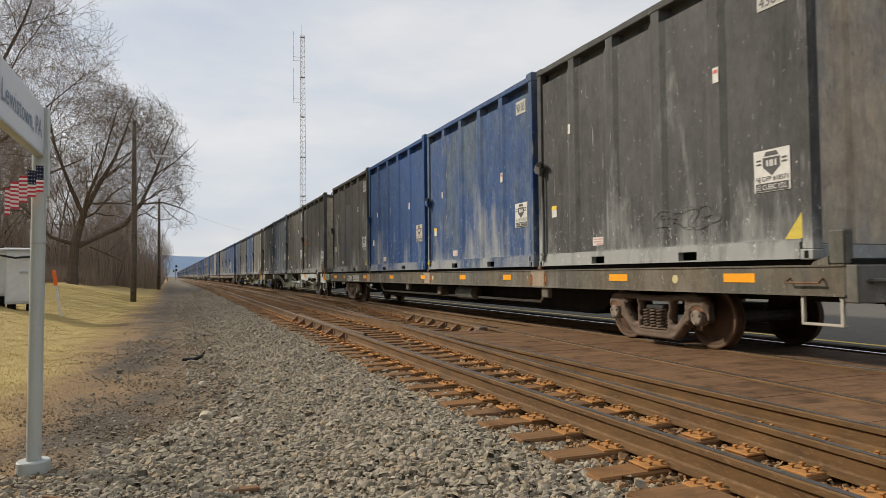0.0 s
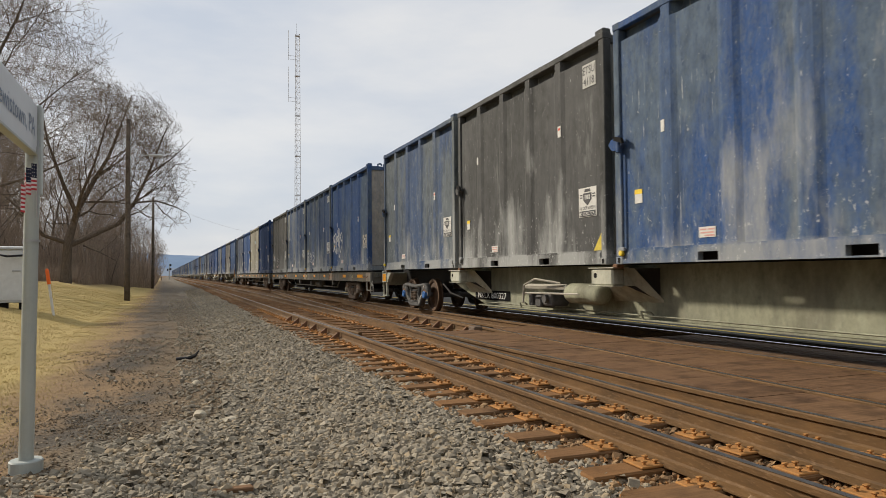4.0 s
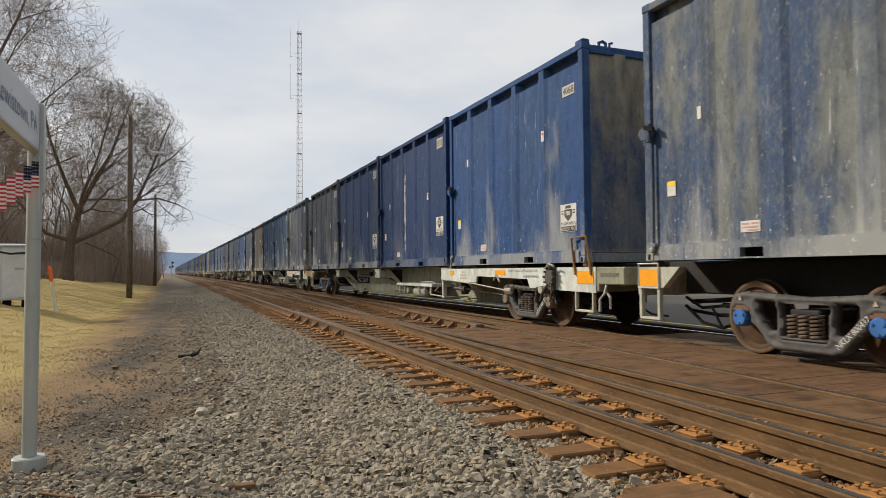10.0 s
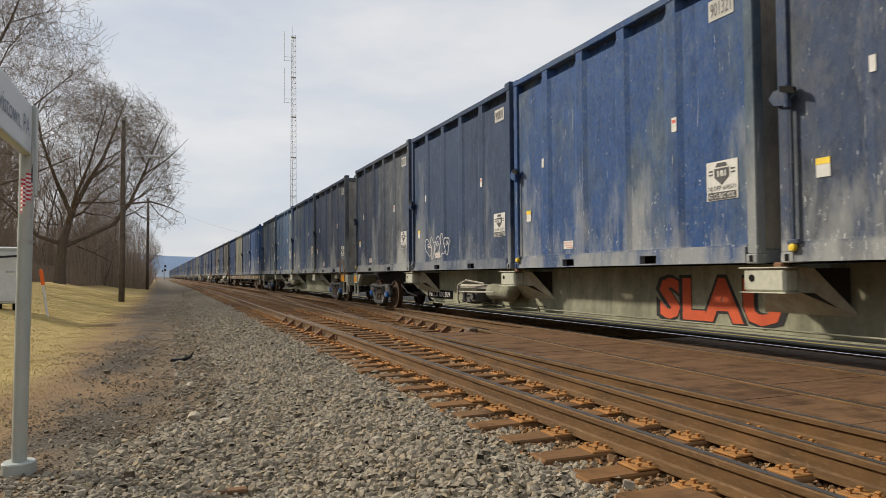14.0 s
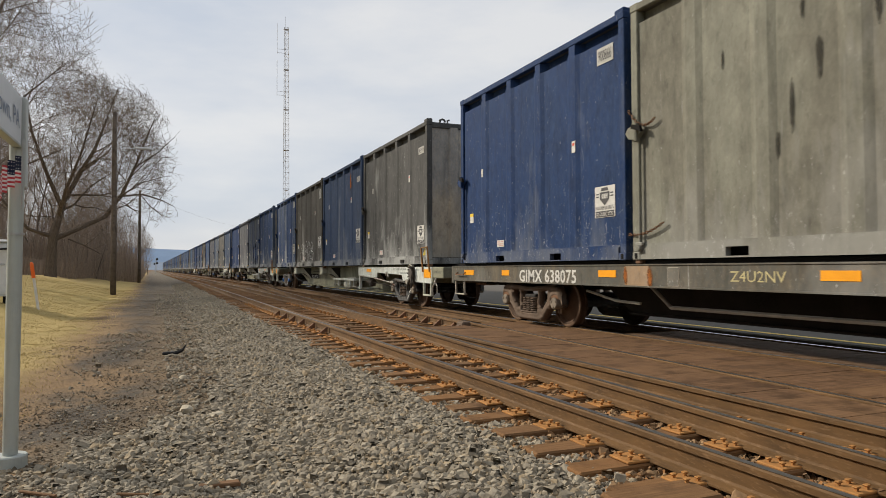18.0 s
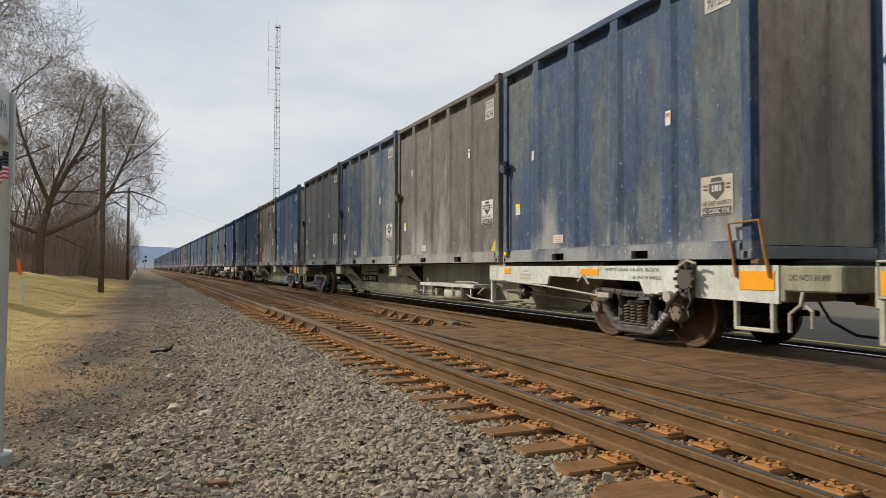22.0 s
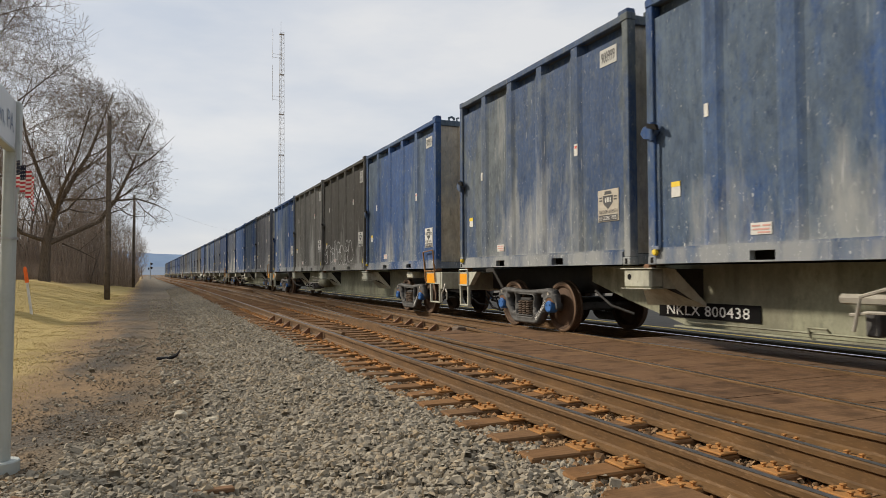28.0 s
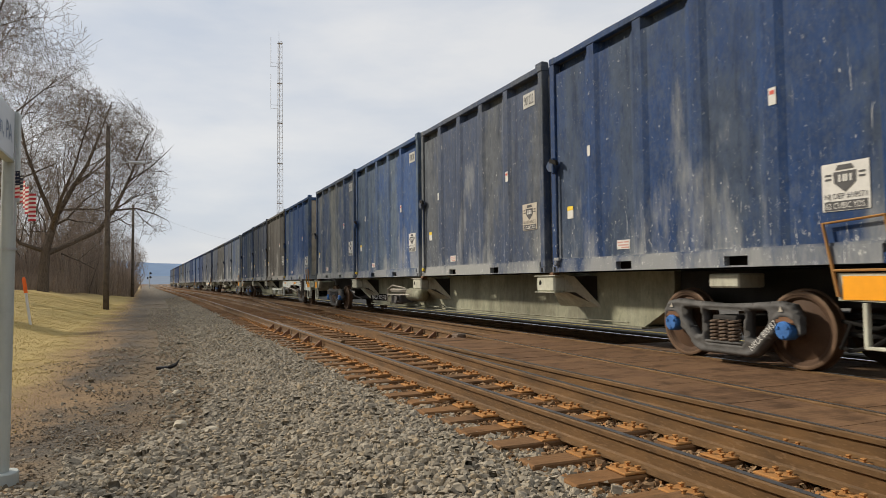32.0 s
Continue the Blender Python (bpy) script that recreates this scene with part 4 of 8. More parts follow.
def container(code, label, number="", two_line=False, triangle=False, plate=True, dirty=False, notices=True, plate_z=1.07, notice_z=1.95, distant=False):
    c = thing("container", label, "container", "waste containers on the train")
    for name, me, lab, *at in container_meshes(code):
        if distant and name in ("casting_slot", "roof_hook", "rod_knob", "rod_keeper", "roof_lug", "drain_cover", "lock_rod", "floor"):
            continue
        ob = part(name, me, None, c, lab)
        if at:
            ob.location = at[0]
    if number:
        if two_line:
            p = shared_decal(c, "num2", 5.6, 3.22, 0.38, 0.40, M_PANELGREY, "number_panel", "weathered two-line number panel")
        elif number.startswith("4"):
            p = shared_decal(c, "num4", 5.55, 3.10, 0.40, 0.19, M_PANELGREY, "number_panel", "small weathered number panel")
        else:
            p = shared_decal(c, "num1", 5.54, 3.29, 0.42, 0.27, M_PANELGREY, "number_panel", "weathered white number panel")
        letters(p, number, PANEL_X - 0.0085, 0, 0, 0.34, 0.33 if two_line else 0.13 if number.startswith("4") else 0.18, M_INK)
    if plate:
        owner_plate(c, 5.5, plate_z, dirty)
    if not notices:
        return c
    shared_decal(c, "small_w", 1.14, notice_z + 0.02, 0.07, 0.17, M_WHITE, "notice", "small white notice").location.x = -0.032
    shared_decal(c, "small_r", 4.68, notice_z, 0.10, 0.20, M_WHITE, "notice", "small notice with red print").location.x = -0.032
    shared_decal(c, "small_rr", 4.68, notice_z + 0.045, 0.065, 0.045, M_RED, "notice_print").location.x = -0.035
    shared_decal(c, "small_y", 0.54, 1.02, 0.17, 0.21, M_WHITE, "warning_label", "yellow-topped warning label")
    shared_decal(c, "small_yy", 0.54, 1.09, 0.17, 0.07, M_YELLOW, "warning_band").location.x = -0.003
    pn = shared_decal(c, "small_p", 1.93, 0.40, 0.30, 0.14, M_WHITE, "notice", "white notice with red print")
    part("notice_print", PRINT, None, pn)
    if triangle:
        if "tri" not in DECALS:
            DECALS["tri"] = Mesh().prism([(0, 0), (0.26, 0), (0, 0.33)], PANEL_X - 0.004, PANEL_X + 0.002).data("corner_triangle", M_YELLOWOLD)
        t = part("corner_triangle", DECALS["tri"], None, c, "yellow corner triangle")
        t.location = (0, 0.14, 0.24)
    return c


M_YELLOWOLD = plain("dirty_yellow_decal", rgb(0.52, 0.41, 0.06), 0.65, vary=0.3, scale=10)
PRINT = Mesh()
for z0, y0, y1 in ((0.025, -0.13, -0.02), (0.025, 0.01, 0.13), (-0.018, -0.12, 0.12), (-0.056, -0.13, 0.05)):
    PRINT.box(PANEL_X - 0.0075, PANEL_X - 0.005, y0, y1, z0, z0 + 0.02)
PRINT = PRINT.data("notice_print", M_PALERED)
M_SPRAY = plain("white_spray_paint", rgb(0.55, 0.55, 0.54), 0.7, vary=0.2)
M_CHALKLINE = plain("pale_chalk_line", rgb(0.36, 0.37, 0.33), 0.8, vary=0.3)
M_SPRAYRED = plain("orange_red_spray_paint", rgb(0.50, 0.085, 0.03), 0.7, vary=0.25)


def scribble(parent, a0, a1, z0, z1, seed, material, x=PANEL_X - 0.03, width=0.018, strokes=6):
    """Sprayed loops and strokes, as thin flat ribbons."""
    r = random.Random(seed)
    m = Mesh()
    step = (a1 - a0) / strokes
    for i in range(strokes):
        cx, cz = a0 + step * (i + 0.5), (z0 + z1) / 2 + (z1 - z0) * r.uniform(-0.08, 0.08)
        n, ph, kk = 30, r.uniform(0, 6.28), r.choice((2, 3))
        tall, wide, notch = (z1 - z0) * r.uniform(0.42, 0.55), step * r.uniform(0.5, 0.68), r.uniform(0.18, 0.38)
        pts = []
        for k in range(n + 1):
            t = k / n * 6.283
            f = 1 + notch * math.sin(kk * t + ph)
            pts.append((LEN - (cx + wide * math.cos(t) * f), cz + tall * math.sin(t) * f * (1 - 0.12 * math.cos(t))))
        if i % 2 == 0:
            pts += [(LEN - (cx + wide * 0.3 * math.cos(k * 0.7 + ph)), cz + tall * (0.25 + 0.25 * math.sin(k * 0.7))) for k in range(10)]
        for (ya, za), (yb, zb) in zip(pts, pts[1:]):
            d = Vector((yb - ya, zb - za))
            if d.length < 1e-5:
                continue
            nrm = Vector((-d.y, d.x)).normalized() * width / 2
            m.add([(x - 0.006, ya + nrm.x, za + nrm.y), (x - 0.006, yb + nrm.x, zb + nrm.y), (x - 0.006, yb - nrm.x, zb - nrm.y), (x - 0.006, ya - nrm.x, za - nrm.y)], [(0, 1, 2, 3)])
    return part("graffiti", m, material, parent, "sprayed graffiti outline")


# ------------------------------------------------------------ running gear
def wheel_mesh(r):
    m = Mesh()
    # dished plate, tread and flange; outer face towards -x
    m.lathe([(-0.02, 0.05), (-0.03, 0.12), (-0.012, 0.16), (0.03, r - 0.11), (-0.005, r - 0.075), (-0.01, r - 0.02), (0.0, r), (0.095, r + 0.004), (0.105, r + 0.026), (0.13, r + 0.024), (0.135, r - 0.07), (0.07, r - 0.11), (0.06, 0.14), (0.11, 0.1), (0.11, 0.05)], 36)
    m.smooth = False
    return m


def rim_mesh(r):
    return Mesh().lathe([(-0.0125, r - 0.045), (-0.014, r - 0.03), (-0.012, r - 0.012), (-0.008, r - 0.001), (0.02, r + 0.0015), (0.02, r - 0.045)], 36, cap=False)


def polygon_distance(py, pz, poly):
    """Signed distance to a closed polygon, negative inside."""
    best, inside = np.full(py.shape, 1e9), np.zeros(py.shape, bool)
    for (ya, za), (yb, zb) in zip(poly, poly[1:] + poly[:1]):
        ey, ez = yb - ya, zb - za
        t = np.clip(((py - ya) * ey + (pz - za) * ez) / (ey * ey + ez * ez), 0, 1)
        best = np.minimum(best, np.hypot(py - ya - t * ey, pz - za - t * ez))
        cross = (za > pz) != (zb > pz)
        with np.errstate(divide="ignore", invalid="ignore"):
            inside ^= cross & (py < ya + (pz - za) * ey / (ez if ez else 1e-9))
    return np.where(inside, -best, best)


def side_frame_mesh(w):
    """A cast frame: arched top chord, open windows, jaws over the axle boxes, rounded edges all round."""
    half = [(0, 0.255), (0.42, 0.275), (w - 0.1, 0.305), (w + 0.09, 0.27), (w + 0.17, 0.16), (w + 0.17, -0.07), (w + 0.10, -0.09), (w + 0.10, 0.06), (w - 0.12, 0.06),
            (w - 0.13, -0.09), (w - 0.22, -0.14), (0.50, -0.345), (0.40, -0.385), (0, -0.385)]
    outer = half + [(-y, z) for y, z in half[-2:0:-1]]
    centre = [(-0.26, -0.20), (0.26, -0.20), (0.29, 0.14), (-0.29, 0.14)]
    window = [(0.425, 0.15), (0.63, 0.15), (0.625, 0.06), (0.46, -0.13), (0.41, -0.12)]

    def field(y, z):
        d = polygon_distance(y, z, outer)
        d = np.maximum(d, 0.03 - polygon_distance(y, z, centre))
        for sgn in (-1, 1):
            d = np.maximum(d, 0.035 - polygon_distance(sgn * y, z, window))
            d = np.maximum(d, 0.135 - np.hypot(y - sgn * w, z + 0.03))
        return d

    h = 0.026
    ys, zs = np.arange(-w - 0.26, w + 0.261, h), np.arange(-0.44, 0.36, h)
    gy, gz = np.meshgrid(ys, zs)
    d = field(gy, gz)
    near = np.abs(d) < 0.75 * h
    for _ in range(3):
        e = 0.004
        dy, dz = (field(gy + e, gz) - field(gy - e, gz)) / (2 * e), (field(gy, gz + e) - field(gy, gz - e)) / (2 * e)
        f = field(gy, gz)
        gy, gz = np.where(near, gy - f * dy, gy), np.where(near, gz - f * dz, gz)
    d = np.where(near, 0.0, d)
    depth = np.sqrt(np.clip(1 - (1 - np.clip(-d / 0.042, 0, 1)) ** 2, 0, 1))
    front = -0.030 - 0.050 * depth + 0.018 * smoothstep(0.055, 0.085, -d)
    n, m = gy.shape
    idx = np.arange(n * m).reshape(n, m)
    corner = np.stack([d[:-1, :-1], d[:-1, 1:], d[1:, 1:], d[1:, :-1]])
    keep = (corner.max(0) <= 1e-6)
    quads = np.stack([idx[:-1, :-1], idx[:-1, 1:], idx[1:, 1:], idx[1:, :-1]], -1)[keep]
    used = {}
    mesh = Mesh()
    vs, fs = [], []
    flat_y, flat_z, flat_x = gy.ravel(), gz.ravel(), front.ravel()
    for i in np.unique(quads):
        used[i] = len(vs)
        vs += [(flat_x[i], flat_y[i], flat_z[i]), (0.07, flat_y[i], flat_z[i])]
    edges = {}
    for q in quads:
        a = [used[i] for i in q]
        fs += [tuple(a), tuple(k + 1 for k in reversed(a))]
        for p, r in zip(a, a[1:] + a[:1]):
            if (r, p) in edges:
                del edges[r, p]
            else:
                edges[p, r] = True
    fs += [(p, p + 1, r + 1, r) for p, r in edges]
    mesh.add(vs, fs)
    # spring seat and wear plates
    mesh.box(-0.09, 0.05, -0.30, 0.30, -0.245, -0.215, 0.008)
    mesh.smooth = True
    return mesh


def coil_mesh(h=0.27, r=0.066, turns=6):
    pts = []
    n = turns * 10
    for k in range(n + 1):
        t = k / n
        pts.append((math.cos(t * turns * 6.283) * r, math.sin(t * turns * 6.283) * r, -h / 2 + h * t))
    return Mesh().tube(pts, 0.017, 5)


GEAR = {}


def gear(kind):
    """Shared meshes of the running gear: 's' blue-capped trucks, 'f' rusty trucks."""
    if kind not in GEAR:
        r, w = (0.457, 0.905) if kind == "s" else (0.43, 0.93)
        frame_m = M_TRUCK if kind == "s" else M_TRUCKRUST
        cap = Mesh().lathe([(-0.088, 0.05), (-0.088, 0.092), (-0.072, 0.108), (0.06, 0.112), (0.06, 0.05)], 18)
        for i in range(3):
            a = i * 2.094 + 0.5
            cap.box(-0.102, -0.086, math.cos(a) * 0.07 - 0.015, math.cos(a) * 0.07 + 0.015, math.sin(a) * 0.07 - 0.015, math.sin(a) * 0.07 + 0.015)
        adapter = Mesh().box(-0.07, 0.07, -0.14, 0.14, 0.07, 0.18, 0.02)
        bolster = Mesh().box(-1.05, 1.05, -0.2, 0.2, 0.05, 0.12, 0.02).box(-1.0, 1.0, -0.14, 0.14, -0.03, 0.06, 0.02)
        bolster.lathe([(0.1, 0.02), (0.1, 0.2), (0.22, 0.2), (0.22, 0.02)], 16, "z")
        GEAR[kind] = dict(r=r, w=w, wheel=wheel_mesh(r).data("wheel", M_WHEEL), rim=rim_mesh(r).data("rim", M_WHEELRIM),
                          axle=Mesh().tube([(-1.05, 0, 0), (-0.8, 0, 0), (0.8, 0, 0), (1.05, 0, 0)], 0.08, 10).data("wheelset", M_TRUCK),
                          frame=side_frame_mesh(w).data("side_frame", frame_m), coil=coil_mesh().data("coil_spring", M_TRUCKRUST),
                          cap=cap.data("bearing_cap", M_BLUECAP if kind == "s" else M_DUSTCAP),
                          cap_brown=cap.data("bearing_cap", M_DUSTCAP), adapter=adapter.data("bearing_adapter", M_RUSTY), bolster=bolster.data("truck_bolster", M_SHADEBLACK))
    return GEAR[kind]


TAG = Mesh().prism([(-0.028, -0.03), (0.028, -0.03), (0.0, 0.03)], -0.003, 0.002).data("paint_tag", M_PLATEDIRTY)
WHEELS = []      # (wheelset, radius, car) to be turned


def truck(car, kind, yc, fine=True, blue=True):
    g = gear(kind)
    r, w = g["r"], g["w"]
    for s in (-1, 1):
        ws = part("wheelset", g["axle"], None, car, "axle with a pair of rusty wheels")
        ws.location = (0, yc + s * w, r + 0.035)
        for sx in (-1, 1):
            wh = part("wheel", g["wheel"], None, ws)
            wh.location, wh.rotation_euler = (sx * 0.80, 0, 0), (0, 0, 0 if sx < 0 else math.pi)
            if sx < 0 and fine:
                rm = part("rim", g["rim"], None, wh, "rust-rubbed wheel rim")
        WHEELS.append((ws, r, car))
    b = part("truck_bolster", g["bolster"], None, car)
    b.location = (0, yc, r + 0.055)
    for sx in (-1, 1):
        fr = part("side_frame", g["frame"], None, car, "cast steel truck side frame" if kind == "s" else "rusty cast steel truck side frame")
        fr.location = (sx * 1.0, yc, r + 0.068)
        for s in (-1, 1):
            cp = part("bearing_cap", g["cap"] if blue else g["cap_brown"], None, fr, "blue bearing end cap" if kind == "s" and blue else "dusty brown bearing end cap")
            cp.location, cp.rotation_euler = (sx * 0.02, s * w, -0.03), (0, 0, 0 if sx < 0 else math.pi)
            ad = part("bearing_adapter", g["adapter"], None, fr)
            ad.location = (0, s * w, -0.03)
            if sx < 0 and kind == "s" and fine:
                tag = part("paint_tag", TAG, None, fr, "pale painted tag")
                tag.location = (-0.079, s * (w - 0.02) + 0.02, 0.215)
        if sx < 0 and kind == "s" and fine:
            st = letters(fr, "NKLX 800437", -0.083, -0.61, -0.105, 0.50, 0.07, M_WHITE, "white stencilled car number")
            st.rotation_euler = (radians(-43), 0, 0)
        for i in (-1, 0, 1):
            sp = part("coil_spring", g["coil"], None, fr)
            sp.location = (sx * 0.03, i * 0.15, -0.08)
    return car


# ------------------------------------------------------------ spine cars
SPINE = {}


def spine_meshes():
    if SPINE:
        return SPINE
    L = 3 * 6.31 + LEN            # over the containers
    # deep centre girder: two webs, flanges, tapering up over the trucks
    web = Mesh()
    outline = [(3.9, 0.95), (4.0, 0.66), (4.6, 0.335), (18.8, 0.335), (20.1, 0.66), (21.1, 0.95), (21.1, 1.222), (3.9, 1.222)]
    web.prism(outline, -0.48, 0.48)
    SPINE["girder"] = web.data("centre_girder", M_SPINE)
    SPINE["flange"] = Mesh().box(-0.62, 0.62, 4.5, 18.9, 0.31, 0.337, 0.004).data("bottom_flange", M_SPINE)
    # draft sills coloured black for the shade over the trucks
    SPINE["sill_n"] = Mesh().box(-0.38, 0.38, -0.55, 3.9, 0.74, 1.222, 0.02).data("draft_sill", M_SHADEBLACK)
    SPINE["sill_f"] = Mesh().box(-0.38, 0.38, 21.1, L + 0.55, 0.74, 1.222, 0.02).data("draft_sill", M_SHADEBLACK)
    # container brackets: a box under the corner castings on a gusset that runs down to the girder
    arm = Mesh().box(-1.21, -0.97, -0.30, 0.30, 0.885, 1.165, 0.03)
    arm.box(-1.235, -0.93, -0.36, 0.34, 1.163, 1.180, 0.004).box(-1.232, -1.0, -0.33, 0.33, 0.872, 0.886, 0.004)
    for side in (-1, 1):
        # the pale cheek narrows from the box's full height to a point on the girder
        cheek = [(-0.98, side * 0.302, 1.165), (-0.98, side * 0.302, 0.885), (-0.80, side * 0.36, 0.875), (-0.475, side * 0.64, 0.60), (-0.475, side * 0.64, 0.645), (-0.86, side * 0.40, 1.163)]
        back = [(x, y - side * 0.03, z) for x, y, z in cheek]
        arm.add(cheek + back, [(0, 1, 2, 5), (2, 3, 4, 5), (11, 8, 7, 6), (11, 10, 9, 8)] + [(k, (k + 1) % 6, (k + 1) % 6 + 6, k + 6) for k in range(6)])
    # sloping sole between the cheeks
    arm.add([(-1.0, -0.30, 0.884), (-1.0, 0.30, 0.884), (-0.80, 0.35, 0.874), (-0.80, -0.35, 0.874), (-0.475, 0.63, 0.60), (-0.475, -0.63, 0.60)], [(0, 1, 2, 3), (3, 2, 4, 5)])
    SPINE["arm"] = arm.data("bracket", M_BRACKET)
    # web plate in near-black: the cavity's shade is put into its colour
    web = Mesh()
    face = [(-0.95, -0.26, 1.162), (-0.95, -0.26, 0.90), (-0.482, -0.56, 0.64), (-0.482, -0.56, 1.162)]
    web.add(face + [(x, y + 0.012, z) for x, y, z in face], [(0, 1, 2, 3), (7, 6, 5, 4), (0, 3, 7, 4), (0, 4, 5, 1)])
    SPINE["arm_web"] = web.data("bracket_web", M_SHADEBLACK)
    SPINE["arm_hole"] = Mesh().lathe([(-1.2135, 0.045), (-1.2125, 0.045)], 14, "x").data("bracket_hole", M_DARK)
    SPINE["cone"] = Mesh().box(-0.07, 0.07, -0.07, 0.07, 1.16, 1.235, 0.02).data("container_pin", M_RUSTY)
    # long side beam at the near end
    beam = Mesh()
    beam.prism([(6.75, 1.155), (6.75, 0.86), (4.55, 0.83), (4.5, 0.98), (2.1, 0.93), (2.0, 0.76), (-0.24, 0.72), (-0.24, 1.155)], -1.215, -1.17)
    beam.prism([(6.75, 1.155), (6.75, 1.13), (-0.24, 1.13), (-0.24, 1.155)], -1.17, -1.05)
    SPINE["beam"] = beam.data("side_beam", M_WHITECAR)
    post = Mesh().box(-1.2, -1.1, 6.66, 6.74, 0.42, 0.87, 0.01).box(-1.2, -0.5, 6.62, 6.76, 0.40, 0.44, 0.01)
    cyl = Mesh().tube([(-0.53, 12.6, 0.96), (-0.53, 17.6, 0.99)], 0.016, 6).lathe([(13.0, 0.03), (13.03, 0.085), (13.5, 0.085), (13.55, 0.04)], 14, "y", (-0.6, 0, 0.95))
    cyl.box(-0.58, -0.48, 15.9, 16.15, 0.92, 1.08, 0.02)
    SPINE["brake_cylinder"] = cyl.data("brake_cylinder", M_SHADEBLACK)
    SPINE["beam_post"] = post.data("beam_post", M_WHITECAR)
    adj = Mesh().lathe([(5.5, 0.03), (5.52, 0.1), (5.8, 0.1), (5.82, 0.05), (6.3, 0.04)], 14, "y", (-1.02, 0, 0.66)).box(-1.12, -0.92, 5.62, 5.72, 0.52, 0.86, 0.02)
    adj.tube([(-1.02, 5.5, 0.66), (-1.0, 4.4, 0.6), (-0.95, 3.6, 0.55)], 0.02, 6)
    SPINE["adjuster"] = adj.data("slack_adjuster", M_CHAIN)
    SPINE["rod_long"] = Mesh().tube([(-1.235, 6.0, 0.86), (-1.235, 4.6, 0.80), (-1.235, 2.9, 0.68)], 0.016, 6).data("brake_rod", M_RODS)
    lever = Mesh().tube([(-1.23, 3.6, 0.90), (-1.23, 3.45, 1.0), (-1.23, 3.3, 0.86)], 0.022, 6).box(-1.26, -1.18, 2.75, 3.05, 0.66, 0.74, 0.01)
    SPINE["lever"] = lever.data("brake_lever", M_RODS)
    # hand brake: wheel, gear box, chain
    hb = Mesh()
    hb.box(-1.27, -1.2, 1.0, 1.3, 0.72, 1.2, 0.03).box(-1.31, -1.22, 1.06, 1.22, 1.1, 1.24, 0.02)
    hb.lathe([(-1.33, 0.04), (-1.33, 0.13), (-1.31, 0.15), (-1.28, 0.15), (-1.27, 0.05)], 18, "x", (0, 1.1, 0.98))
    for k in range(10):
        a = k * 0.6283
        hb.box(-1.345, -1.29, 1.1 + 0.165 * math.cos(a) - 0.022, 1.1 + 0.165 * math.cos(a) + 0.022, 0.98 + 0.165 * math.sin(a) - 0.022, 0.98 + 0.165 * math.sin(a) + 0.022, 0.006)
    hb.tube([(-1.28, 1.25, 0.8), (-1.28, 1.42, 0.66), (-1.27, 1.5, 0.52)], 0.03, 6)
    hb.tube([(-1.32, 1.02, 0.86), (-1.33, 0.98, 0.7), (-1.3, 1.08, 0.58)], 0.018, 6)
    SPINE["handbrake"] = hb.data("hand_brake", M_CHAIN)
    rods = Mesh().tube([(-1.36, 1.16, 1.14), (-1.37, 1.0, 1.22), (-1.36, 0.86, 1.18)], 0.018, 6).lathe([(-1.3, 0.02), (-1.3, 0.075), (-1.22, 0.075), (-1.22, 0.02)], 14, "x", (0, 1.46, 0.74))
    SPINE["handbrake_plate"] = rods.data("brake_disc", M_RODS)
    ch = Mesh()
    for k in range(14):
        y0 = 1.5 + k * 0.085
        z0 = 0.78 - 0.05 * math.sin(k / 13 * 3.14)
        ch.box(-1.265, -1.235, y0, y0 + 0.075, z0 - (0.02 if k % 2 else 0.008), z0 + (0.02 if k % 2 else 0.008), 0.005)
    SPINE["brake_chain"] = ch.data("brake_chain", M_CHAIN)
    handle = Mesh()
    handle.tube([(-1.235, 0.34, 1.02), (-1.25, 0.44, 1.66), (-1.25, -0.02, 1.68), (-1.235, -0.14, 1.02)], 0.022, 6)
    SPINE["handle"] = handle.data("hand_rail", M_ORANGEPAINT)
    SPINE["reflector_big"] = Mesh().box(-1.224, -1.214, -0.19, 0.30, 0.87, 1.09).data("reflector", M_ORANGE)
    SPINE["reflector"] = Mesh().box(-1.222, -1.214, -0.16, 0.16, -0.05, 0.05).data("reflector", M_ORANGE)
    end = Mesh().box(-1.2, -0.38, -1.0, -0.24, 0.86, 1.15, 0.02).box(-1.2, 1.2, -0.32, -0.22, 0.74, 1.12, 0.015)
    SPINE["end_sill"] = end.data("end_platform", M_SPINE)
    step = Mesh()
    for y0 in (0.38, -0.14):
        step.box(-1.21, -1.15, y0 - 0.025, y0 + 0.025, 0.42, 0.74, 0.006)
    step.box(-1.21, -1.12, -0.165, 0.405, 0.385, 0.425, 0.008)
    SPINE["step"] = step.data("step", M_BRACKET)
    lift = Mesh().tube([(-1.22, -0.55, 0.86), (-1.26, -0.55, 0.72), (-1.26, -0.42, 0.62), (-1.26, -0.42, 0.42)], 0.022, 6)
    lift.tube([(-1.22, -0.55, 0.74), (-1.24, -0.68, 0.66), (-1.24, -0.68, 0.48)], 0.02, 6)
    SPINE["lift"] = lift.data("uncoupling_lever", M_RODS)
    # far end: sill, reflector in a frame, tall step
    fe = Mesh().box(-1.2, 1.2, L + 0.16, L + 0.28, 0.72, 1.14, 0.015)
    fe.prism([(L - 0.65, 1.14), (L + 0.2, 1.14), (L + 0.2, 0.82), (L - 0.3, 0.84)], -1.21, -1.1)
    SPINE["far_end"] = fe.data("end_platform", M_BRACKET)
    SPINE["far_reflector"] = Mesh().box(-1.226, -1.214, L - 0.2, L + 0.2, 0.86, 1.10).data("reflector", M_ORANGE)
